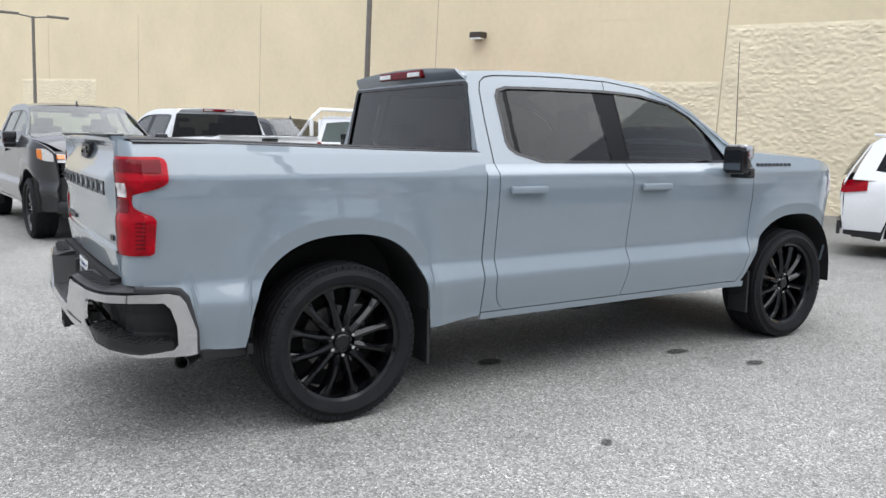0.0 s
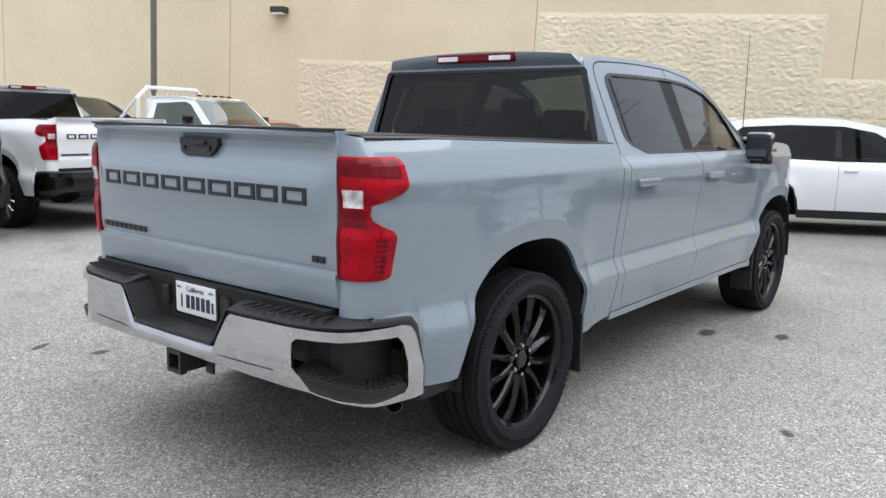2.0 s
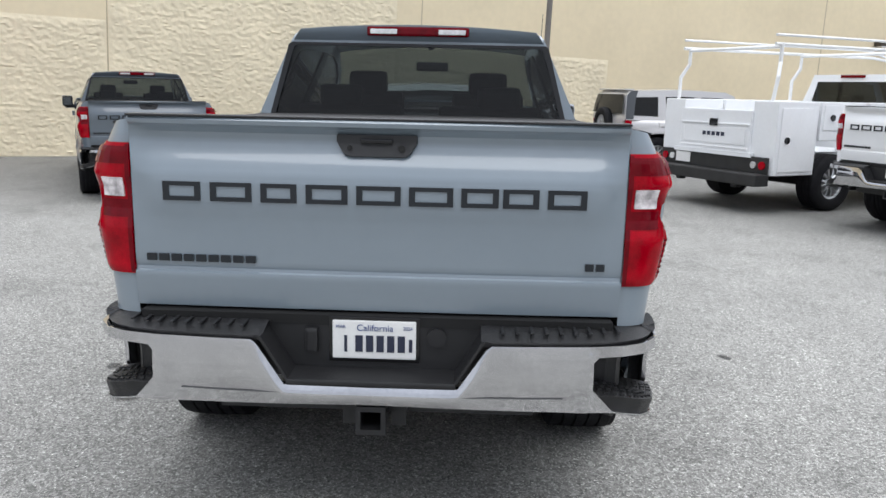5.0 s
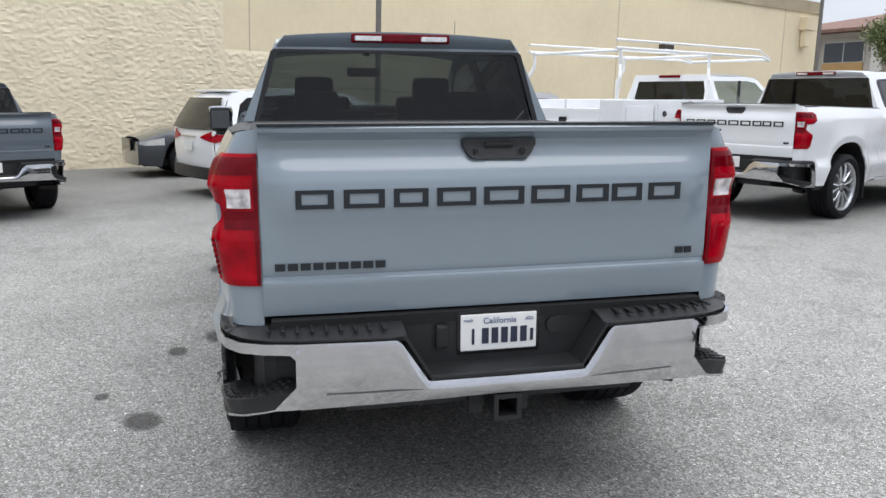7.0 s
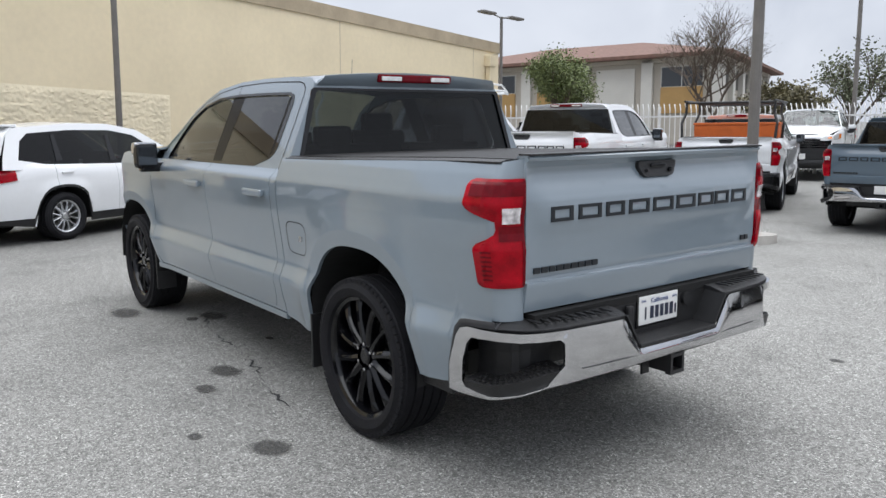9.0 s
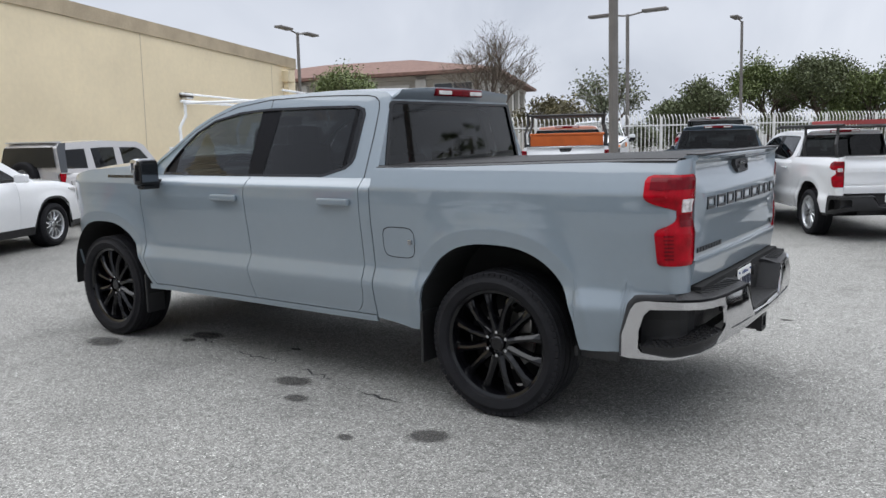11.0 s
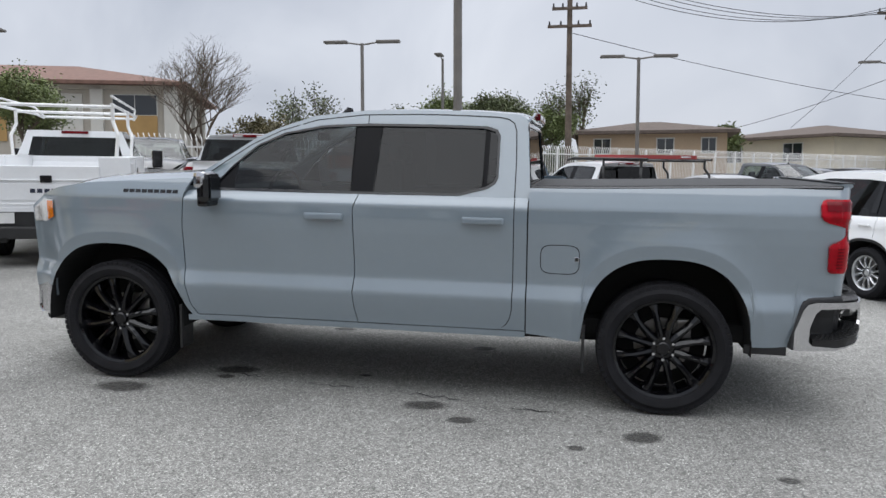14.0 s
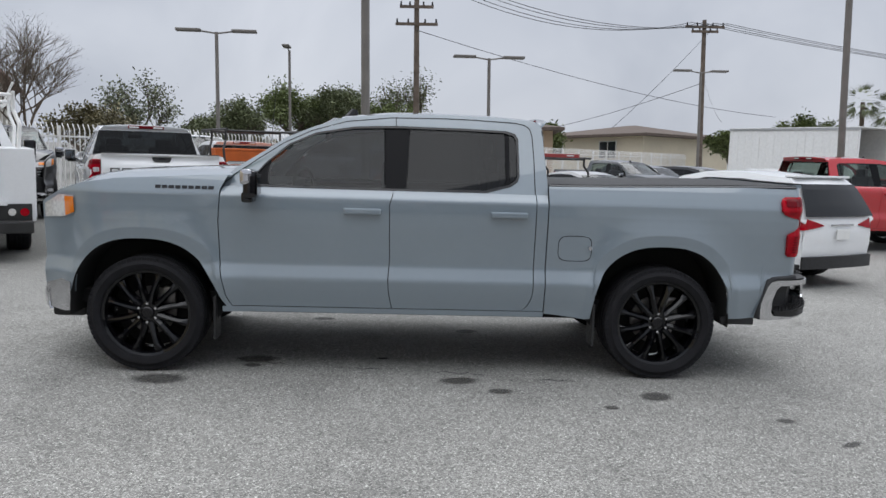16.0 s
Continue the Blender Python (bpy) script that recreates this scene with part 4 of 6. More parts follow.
def upright(x, y):
    return Matrix.Translation(LOT @ Vector((x, y, 0)))


# ---- ground and wall ----
def asphalt():
    m = mat("worn_asphalt", (0.30, 0.295, 0.28), 0.9)
    n, l = m.node_tree.nodes, m.node_tree.links
    b, tc = n["Principled BSDF"], n["Texture Coordinate"]
    def tex(kind, scale, **kw):
        t = n.new("ShaderNodeTex" + kind)
        t.inputs["Scale"].default_value = scale
        for a, v in kw.items():
            t.inputs[a].default_value = v
        l.new(tc.outputs["Object"], t.inputs["Vector"])
        return t
    grain, stone, patch, big = tex("Noise", 104, Detail=4, Roughness=0.76), tex("Voronoi", 82), tex("Noise", 1.1, Detail=7, Roughness=0.68), tex("Noise", 0.16, Detail=5)
    def ramp(src, rows):
        r = n.new("ShaderNodeValToRGB")
        e = r.color_ramp.elements
        while len(e) < len(rows):
            e.new(0.5)
        for el, (p, c) in zip(e, rows):
            el.position, el.color = p, (c, c, c, 1) if isinstance(c, float) else (*c, 1)
        l.new(src, r.inputs[0])
        return r.outputs[0]
    def mul(a, c):
        x = n.new("ShaderNodeMixRGB")
        x.blend_type, x.inputs[0].default_value = "MULTIPLY", 1.0
        l.new(a, x.inputs[1])
        l.new(c, x.inputs[2])
        return x.outputs[0]
    col = ramp(grain.outputs["Fac"], [(0.34, (0.085, 0.084, 0.079)), (0.47, (0.226, 0.223, 0.210)), (0.57, (0.300, 0.296, 0.278)), (0.67, (0.74, 0.73, 0.69))])
    col = mul(col, ramp(stone.outputs["Color"], [(0.0, 0.40), (0.5, 0.87), (0.8, 1.17), (1.0, 1.88)]))
    col = mul(col, ramp(patch.outputs["Fac"], [(0.30, 0.72), (0.44, 0.96), (0.55, 1.02), (0.72, 1.14)]))
    col = mul(col, ramp(big.outputs["Fac"], [(0.34, 0.86), (0.5, 1.0), (0.66, 1.07)]))
    # darker along the store: worn tone, plus wall and truck shade put in colour
    sep, wob_, edge = n.new("ShaderNodeSeparateXYZ"), n.new("ShaderNodeMath"), n.new("ShaderNodeMapRange")
    l.new(tc.outputs["Object"], sep.inputs[0])
    wob_.operation, wob_.inputs[1].default_value = "MULTIPLY_ADD", 5.0
    l.new(big.outputs["Fac"], wob_.inputs[0])
    l.new(sep.outputs["X"], wob_.inputs[2])
    edge.inputs["From Min"].default_value, edge.inputs["From Max"].default_value = 7.0, 11.0
    edge.inputs["To Min"].default_value, edge.inputs["To Max"].default_value = 1.04, 0.74
    l.new(wob_.outputs[0], edge.inputs["Value"])
    col = mul(col, edge.outputs[0])
    l.new(col, b.inputs["Base Color"])
    bp = n.new("ShaderNodeBump")
    bp.inputs["Strength"].default_value, bp.inputs["Distance"].default_value = 0.7, 0.004
    l.new(grain.outputs["Fac"], bp.inputs["Height"])
    l.new(bp.outputs[0], b.inputs["Normal"])
    return m


g = bmesh.new()
bmesh.ops.create_grid(g, x_segments=40, y_segments=40, size=600)
ground = part("ground", g, asphalt())
ground.matrix_world = LOT
tagged(ground, "worn light grey asphalt yard with oil stains", "ground", kind="structure")

WALL_O, WALL_D, WALL_N = Vector((15.72, 0, 0)), Vector((-0.3177, 0.948, 0)), Vector((-0.948, -0.3177, 0))


def on_wall(s, z, off=0.0):
    return WALL_O + WALL_D * s + WALL_N * off + Vector((0, 0, z))


def wall_box(bm, s0, s1, z0, z1, off0, off1):
    v = [bm.verts.new(on_wall(s, z, o)) for o in (off0, off1) for s, z in ((s0, z0), (s1, z0), (s1, z1), (s0, z1))]
    for q in ((0, 1, 2, 3), (7, 6, 5, 4), (0, 4, 5, 1), (1, 5, 6, 2), (2, 6, 7, 3), (3, 7, 4, 0)):
        bm.faces.new([v[k] for k in q])
    bmesh.ops.recalc_face_normals(bm, faces=bm.faces[:])
    return bm


M_STUCCO = mat("cream_block_paint", (0.80, 0.685, 0.475), 0.85, noise=0.05, scale=0.5, bump=0.25, bscale=45)
M_SPLIT = mat("cream_split_face", (0.83, 0.73, 0.53), 0.9, noise=0.07, scale=1.2, bump=0.5, bscale=30)
M_CAP = mat("tan_cap_block", (0.44, 0.36, 0.25), 0.9, noise=0.12, scale=1.5, bump=0.5, bscale=14)
M_SEAM = mat("joint_sealant", (0.50, 0.42, 0.29), 0.9)
wb = wall_box(bmesh.new(), -20.4, 6.0, -3.5, 5.62, -0.25, 0.0)
wall_box(wb, 6.0, 90, -3.5, 7.8, -0.25, 0.0)
wall = part("wall_main", wb, M_STUCCO)
tagged(wall, "tall cream painted block wall of the store", "wall", kind="structure")
part("wall_return", boxes((0, 0, 0, 40, 0.25, 9.2)), M_STUCCO).matrix_world = Matrix.Translation(on_wall(-20.28, 1.05, -20.3)) @ Matrix(((*WALL_N[:2], 0, 0), (*WALL_D[:2], 0, 0), (0, 0, 1, 0), (0, 0, 0, 1))).transposed()
tagged(bpy.data.objects["wall_return"], "cream painted end wall of the store", "wall", kind="structure")
part("parapet_cap", wall_box(bmesh.new(), -20.45, 6.0, 5.56, 5.98, -0.30, 0.05), M_CAP, wall)
for s in (73.8, 65.6, 57.4, 49.2, 41.0, 32.8, 24.6, 16.4, 7.9, 1.05, -10.4, -18.4):
    part("wall_joint", wall_box(bmesh.new(), s - 0.012, s + 0.012, -2, 5.56, 0.0, 0.004), M_SEAM, wall)
for z in (1.2, 2.0, 2.8, 3.6, 4.4, 5.2):
    part("course_line", wall_box(bmesh.new(), -20.3, 90, z - 0.004, z + 0.004, 0.0, 0.003), M_STUCCO, wall)


def rough(s0, s1, z1, name="split_face_band"):
    def f(u, v):
        s, z = s0 + (s1 - s0) * u, -1.2 + (z1 + 1.2) * v
        p = Vector((s * 5.2, z * 9.5, 2.0))
        d = 0.019 + 0.008 * noise.noise(p) + 0.016 * noise.noise(p * 2.1) + 0.014 * noise.noise(p * 4.3)
        row = (z / 0.205) % 1
        d -= 0.004 * (1 - min(1, min(row, 1 - row) * 10))
        rim = min(u * (s1 - s0), (1 - u) * (s1 - s0), (1 - v) * (z1 + 1.2)) / 0.10
        d = d * min(1.0, 0.15 + 0.85 * rim)
        if u in (0, 1) or v == 1:
            d = 0.001
        return on_wall(s, z, d)
    bm = grid(int((s1 - s0) / 0.032), int((z1 + 1.2) / 0.030), f)
    return part(name, bm, M_SPLIT, wall, "rough split-face block band", smooth=True)


for s0, s1, z1 in ((7.92, 14.3, 2.92), (1.65, 7.88, 4.16), (-3.9, 1.65, 2.86), (36.4, 44, 2.92)):
    rough(s0, s1, z1)


def wall_light(s, z):
    t = thing("wall_light", Matrix.Translation(on_wall(s, z, 0.0)) @ Matrix(((*WALL_N[:2], 0, 0), (*WALL_D[:2], 0, 0), (0, 0, 1, 0), (0, 0, 0, 1))).transposed(), "bronze wall-pack light on the cream wall", "wall light", "wall lights")
    bm = boxes((0.13, 0, 0.02, 0.26, 0.42, 0.16), bev=0.02)
    part("housing", bm, mat("bronze_housing", (0.05, 0.04, 0.03), 0.5), t)
    part("lens", boxes((0.17, 0, -0.08, 0.18, 0.36, 0.05), bev=0.01), M_CLEAR, t)


wall_light(14.8, 4.13)
wall_light(-12.4, 3.84)
bx = thing("scupper_box", Matrix.Translation(on_wall(-19.5, 5.0, 0)) @ Matrix(((*WALL_N[:2], 0, 0), (*WALL_D[:2], 0, 0), (0, 0, 1, 0), (0, 0, 0, 1))).transposed(), "cream metal rain scupper box on the wall", "scupper")
part("hopper", boxes((0.15, 0, 0.15, 0.30, 0.50, 0.45), (0.13, 0, -0.35, 0.22, 0.34, 0.6), bev=0.02), M_STUCCO, bx)

# ---- the subject ----
pickup(lot(0, 0), "slate grey crew-cab pickup truck with black wheels", fine=True, group="", name="pickup_truck")

# ---- parked vehicles ----
W = M_WHITE
pickup(lot(-0.12, 11.5, -85), "black crew-cab pickup truck facing the yard", M_BLACK, trim=M_TRIM, glass=M_GLASSF)
pickup(lot(2.44, 8.29, 97), "white crew-cab pickup truck with black bumper", W, trim=M_GLOSSBLK, wheels="alloy")
pickup(lot(7.84, 4.48, 27) @ Matrix.Scale(0.905, 4), "dark blue-grey pickup truck parked before the wall", M_STORM, wheels="black", glass=M_GLASS)
pickup(lot(5.90, -6.18, -66), "white crew-cab pickup truck with bright bumper", W, wheels="alloy", glass=M_PRIV)
pickup(lot(5.05, -10.15, -65) @ Matrix.Scale(0.90, 4), "white work pickup truck with an orange tool chest", W, wheels="alloy", trim=M_TRIM, cover=False, badge=M_WHITE)
pickup(lot(1.80, -9.35, -77) @ Matrix.Scale(0.86, 4), "blue-grey pickup truck with bright bumper", M_BLUE, wheels="alloy")
pickup(lot(-0.65, -8.4, -58) @ Matrix.Scale(0.80, 4), "white work pickup truck with a ladder rack", W, trim=M_TRIM, wheels="alloy", cover=False, badge=M_WHITE)
pickup(lot(11.8, -13.6, 115), "dark pickup truck facing the yard", M_BLACK, glass=M_GLASSF)
pickup(lot(-5.1, -8.3, 190) @ Matrix.Scale(0.92, 4), "red crew-cab pickup truck", M_RED, wheels="alloy", glass=M_GLASSF)


# ---- other cars ----
EQUINOX = dict(wb=2.725, ro=0.98, fo=0.94, hw=0.92, r=0.345, rim=0.225, low=0.24, clad=0.36,
               belt=[(-0.98, 0.98), (-0.5, 1.10), (1.6, 1.03), (2.4, 1.045), (2.9, 1.02), (3.25, 0.965), (3.5, 0.89), (3.66, 0.76)],
               out=[(-0.86, 1.04), (-0.80, 1.22), (-0.66, 1.52), (-0.52, 1.60), (0.3, 1.655), (1.0, 1.645), (1.52, 1.55), (2.38, 1.06), (2.44, 1.0), (0.6, 0.98)],
               dlo=[(-0.60, 1.16), (-0.50, 1.42), (-0.36, 1.52), (0.3, 1.56), (1.0, 1.55), (1.42, 1.47), (2.02, 1.12), (2.04, 1.06), (0.8, 1.05), (-0.2, 1.09)],
               posts=(0.02, 0.93), cmid=(0.75, 1.30), lean=0.34, rear=[(0.30, -0.93), (0.55, -0.97), (0.80, -0.985), (0.98, -0.97), (1.10, -0.92), (1.22, -0.86), (1.50, -0.70), (1.60, -0.56)])
SEDAN = dict(wb=2.88, ro=1.05, fo=0.92, hw=0.91, r=0.34, rim=0.235, low=0.20, clad=0.0,
             belt=[(-1.05, 0.95), (-0.6, 1.03), (0.2, 1.00), (1.8, 0.95), (2.6, 0.95), (3.2, 0.88), (3.78, 0.68)],
             out=[(-0.55, 1.01), (-0.1, 1.20), (0.35, 1.39), (0.8, 1.45), (1.35, 1.45), (1.8, 1.37), (2.55, 0.97), (2.6, 0.93), (0.9, 0.93)],
             dlo=[(-0.22, 1.07), (0.10, 1.24), (0.45, 1.35), (0.85, 1.385), (1.32, 1.38), (1.68, 1.31), (2.15, 1.03), (2.16, 0.99), (0.9, 0.99)],
             posts=(0.15, 0.98), cmid=(0.95, 1.17), lean=0.45, rear=[(0.28, -0.98), (0.6, -1.04), (0.9, -1.05), (0.97, -1.0)])
BOXY = dict(wb=2.84, ro=0.80, fo=0.72, hw=0.95, r=0.40, rim=0.21, low=0.42, clad=0.56,
            belt=[(-0.80, 1.16), (2.2, 1.16), (2.4, 1.16), (3.3, 1.13), (3.54, 0.95)],
            out=[(-0.78, 1.16), (-0.72, 1.70), (-0.62, 1.80), (0.6, 1.84), (1.75, 1.80), (1.95, 1.72), (2.38, 1.20), (2.42, 1.14), (0.8, 1.14)],
            dlo=[(-0.62, 1.26), (-0.56, 1.62), (-0.50, 1.66), (0.6, 1.69), (1.66, 1.67), (1.80, 1.62), (2.14, 1.25), (2.14, 1.22), (0.8, 1.22)],
            posts=(0.12, 1.02), cmid=(0.85, 1.46), lean=0.22, rear=[(0.45, -0.80), (0.80, -0.81), (1.16, -0.80), (1.50, -0.76), (1.72, -0.72), (1.80, -0.64)])


def car(m, label, body, sp, category="car", lamps="hatch", glass=M_PRIV, wheels="alloy", group="parked cars", spare=False):
    """A passenger car from a table of its outlines; its origin lies under the rear axle, x ahead."""
    root = thing("parked_car", m, label, category, group)
    x0, x1, hw, r = -sp["ro"], sp["wb"] + sp["fo"], sp["hw"], sp["r"]
    xm, hl = (x0 + x1) / 2, (x1 - x0) / 2
    a, b = r + 0.085, r + 0.075
    ar = ((0.0, r, a, b), (sp["wb"], r, a, b))

    def cy(x, z):
        zb = lerp_table(sp["belt"], x)
        t = (z - sp["low"]) / (zb - sp["low"])
        y = hw * lerp_table([(0.0, 0.93), (0.2, 0.965), (0.45, 0.995), (0.62, 1.0), (0.85, 0.985), (0.93, 0.965), (1.0, 0.93), (1.3, 0.85)], t)
        for xc, zc, aa, bb in ar:
            y += 0.018 * (1 - smooth01(1.02, 1.35, arch_r(x, z, xc, zc, aa, bb)))
        return y * (1 - 0.17 * abs((x - xm) / hl) ** 7)
    belt = lambda x: lerp_table(sp["belt"], x)  # noqa: E731
    gy = lambda z: hw * 0.93 - sp["lean"] * (z - 1.0)  # noqa: E731
    low = with_arch(lambda x: sp["low"] + 0.06 * smooth01(0.75, 1.0, abs((x - xm) / hl)), *ar)
    xs = [x0 + 0.03] + ([sp["posts"][0] - 0.12] if category != "van" else []) + [sp["posts"][1], sp["posts"][1] + 1.02, x1 - 0.03]
    for s in (1, -1):
        for i, (p, q) in enumerate(zip(xs, xs[1:])):
            nm = ("rear_wing", "rear_door", "front_door", "front_wing")[i]
            pn = part(nm, flank(p + 0.003, q - 0.003, low, belt, s, 22, 12, fold=0.02, yf=cy), body, root, smooth=True)
            if i in (1, 2):
                part("door_handle", boxes((p + 0.16, s * (cy(p + 0.16, belt(p) - 0.13) + 0.012), belt(p) - 0.12, 0.19, 0.022, 0.03), bev=0.008), body, pn)
        if sp["clad"]:
            part("sill_cladding", flank(x0 + 0.05, x1 - 0.05, low, lambda x: max(low(x) + 0.035, sp["clad"]), s, 60, 3, off=0.006, fold=0.02, yf=cy), M_TRIM, root)
        for xc, zc, aa, bb in ar:
            part("wheel_house", grid(24, 6, lambda u, v, s=s, xc=xc: Vector((xc + (a + 0.004) * math.cos(math.pi * u) * (1 if v < 0.9 else 0.02), s * (hw - 0.02 - 0.42 * min(v, 0.83)), r - 0.02 + (1 if v < 0.9 else 0.02) * (b + 0.03) * (1 - abs(math.cos(math.pi * u)) ** 2.5) ** 0.4))), M_UNDER, root)
        lift = lambda p, q, s=s: Vector((p, s * gy(q), q))  # noqa: E731
        part("cab_side_frame", ring(sp["out"], sp["dlo"], sp["cmid"], lift, 0.015), body, root, smooth=True)
        part("side_glass", sheet(sp["dlo"], sp["cmid"], lambda p, q, s=s: Vector((p, s * (gy(q) - 0.008), q)), 0, 48, 4), glass, root)
        for xp in sp["posts"]:
            pw_, pt = (0.11, 1.68) if sp is BOXY else (0.05, 1.5 if sp is EQUINOX else 1.33)
            part("window_post", sheet([(xp - pw_, belt(xp) + 0.05), (xp - pw_ + 0.02, pt), (xp + pw_ - 0.02, pt), (xp + pw_, belt(xp) + 0.05)], (xp, (belt(xp) + 0.05 + pt) / 2), lambda p, q, s=s: Vector((p, s * (gy(q) + 0.001), q)), 0.006, 12, 2), body if sp is BOXY else M_GLOSSBLK, root)
        part("door_mirror", boxes((sp["posts"][1] + 0.98, s * (hw + 0.09), belt(1.9) + 0.08, 0.10, 0.20, 0.13), bev=0.03), body, root)
        zt = belt(x0 + 0.1)
        if lamps == "hatch":
            def tl_at(u, v, s=s):
                w = lerp_table([(0, 0.10), (0.25, 0.5), (0.6, 1.0), (1, 0.75)], u)
                z = zt - 0.075 + 0.03 * u + (v - 0.5) * 0.175 * w
                yc = cy(x0 + 0.03, z)
                if u < 0.55:
                    y = yc * (0.54 + 0.46 * u / 0.55)
                    return Vector((lerp_table(sp["rear"], z) - 0.05 * (1 - (y / yc) ** 2) - 0.016, s * (y + 0.008), z))
                x = x0 + 0.0 + 0.30 * (u - 0.55) / 0.45
                return Vector((x, s * (cy(x + 0.02, z) + 0.014), z))
            tl = grid(20, 5, tl_at)
        else:
            tl = grid(6, 5, lambda u, v, s=s: Vector((x0 + 0.01 + 0.06 * u, s * (cy(x0 + 0.08, zt - 0.2) * (0.80 + 0.20 * u) + 0.008), zt - 0.36 + 0.40 * v)))
        part("tail_lamp", solid(tl, 0.02), M_LENS, root, "red tail lamp")
        part("headlamp", solid(grid(8, 4, lambda u, v, s=s: Vector((x1 - 0.50 + 0.44 * u, s * (cy(x1 - 0.50 + 0.44 * u, 0.78) + 0.006), 0.875 - 0.10 * u + (0.03 + 0.05 * u) * v)) if sp is EQUINOX else Vector((x1 - 0.50 + 0.44 * u, s * (cy(x1 - 0.50 + 0.44 * u, 0.66) + 0.010), 0.62 + (0.06 + 0.08 * (1 - u)) * v)) if sp is not BOXY else Vector((x1 + 0.005, s * (0.60 + 0.2 * u), 0.85 + 0.2 * v))), 0.02), M_CLEAR, root, "clear headlamp")
        for x in (0.0, sp["wb"]):
            wheel(root, x, s * (hw - 0.03), s, r=r, rim=sp["rim"], width=0.235, style=wheels)
    # roof, ends, glass
    tops = sorted(p for p in sp["out"] if p[1] > sp["cmid"][1] + 0.08)
    xa, xb = tops[0][0], tops[-1][0]
    part("roof", solid(grid(18, 14, lambda u, v: (lambda x, z: Vector((x, (2 * v - 1) * gy(z), z + 0.03 * (1 - (2 * v - 1) ** 2))))(xa + (xb - xa) * u, lerp_table(tops, xa + (xb - xa) * u))), 0.015), body, root, smooth=True)
    wb0 = max(sp["out"])[0]
    hz = belt(wb0)
    part("hood", solid(grid(14, 14, lambda u, v: (lambda x: Vector((x, (2 * v - 1) * (cy(x, belt(x)) - 0.005), belt(x) + 0.05 * (1 - (2 * v - 1) ** 4))))(wb0 - 0.05 + (x1 - 0.04 - wb0) * u)), 0.015), body, root, smooth=True)
    part("windscreen", grid(6, 10, lambda u, v: Vector((wb0 - 0.02 + (xb - wb0) * u + 0.10 * (1 - (2 * v - 1) ** 2), (2 * v - 1) * (gy(hz + (tops[-1][1] - hz) * u) - 0.03), hz + 0.02 + (tops[-1][1] - hz) * u))), M_GLASSF, root)
    rr = sp["rear"]
    rearx = lambda z: lerp_table(rr, z)  # noqa: E731
    ztop = rr[-1][0]
    yr = lambda z: (cy(x0 + 0.03, min(z, belt(x0 + 0.03))) if z < belt(x0) else gy(z)) - 0.0  # noqa: E731
    part("tail_panel", solid(grid(14, 24, lambda u, v: (lambda z: Vector((rearx(z) - 0.05 * (1 - (2 * u - 1) ** 2), (2 * u - 1) * yr(z), z)))(rr[0][0] + (ztop - rr[0][0]) * v)), 0.02), body, root, smooth=True)
    if sp is not SEDAN:
        z0, z1 = belt(x0) + (0.08 if sp is EQUINOX else 0.14), ztop - 0.08
        part("rear_window", grid(10, 6, lambda u, v: (lambda z: Vector((rearx(z) - 0.058 - 0.05 * (1 - (2 * u - 1) ** 2), (2 * u - 1) * (gy(z) - 0.05), z)))(z0 + (z1 - z0) * v)), M_REARGL, root)
        part("tail_strip", boxes((rearx(0.93) - 0.066, 0, 0.935, 0.012, 0.52, 0.028), bev=0.005), M_CHROME, root)
        part("rear_bumper", solid(grid(14, 5, lambda u, v: Vector((rearx(0.5) - 0.045 - 0.06 * (1 - (2 * u - 1) ** 2), (2 * u - 1) * (hw * 0.86), sp["low"] + 0.06 + (0.18 if sp is EQUINOX else 0.22) * v))), 0.04), M_TRIM, root, smooth=True)
        part("number_plate", boxes((rearx(0.8) - 0.075, 0, 0.80 if sp is EQUINOX else 0.9, 0.01, 0.30, 0.15)), M_PLATE, root)
        part("roof_spoiler", boxes((rr[-1][1] + 0.0, 0, ztop + 0.025, 0.22, gy(ztop) * 1.9, 0.035), bev=0.012), body, root)
    else:
        part("trunk", solid(grid(8, 10, lambda u, v: (lambda x: Vector((x, (2 * v - 1) * (cy(x, belt(x)) - 0.005), belt(x) + 0.02 * (1 - (2 * v - 1) ** 4))))(x0 + 0.03 + (0.55 - 0.03 + 0.0) * u)), 0.015), body, root, smooth=True)
        part("rear_window", grid(6, 8, lambda u, v: Vector((-0.55 + 0.92 * u, (2 * v - 1) * (gy(1.0 + 0.39 * u) - 0.04), 1.02 + 0.38 * u))), glass, root)
    part("nose", solid(grid(14, 8, lambda u, v: Vector((x1 - 0.03 + 0.05 * (1 - (2 * u - 1) ** 2) - 0.03 * v, (2 * u - 1) * cy(x1 - 0.03, 0.5), sp["low"] + 0.05 + (belt(x1 - 0.04) - sp["low"] - 0.05) * v))), 0.02), body, root, smooth=True)
    part("grille", boxes((x1 + 0.015, 0, 0.62 if sp is not BOXY else 0.92, 0.04, 0.85, 0.22), bev=0.03), M_GLOSSBLK, root)
    part("underbody", boxes((xm, 0, sp["low"] + 0.08, x1 - x0 - 0.3, hw * 1.5, 0.12)), M_UNDER, root)
    part("seats", boxes((1.0, 0.38, 0.85, 0.16, 0.5, 0.75), (1.0, -0.38, 0.85, 0.16, 0.5, 0.75), (0.0, 0, 0.8, 0.16, 1.25, 0.62), bev=0.04), M_INT, root)
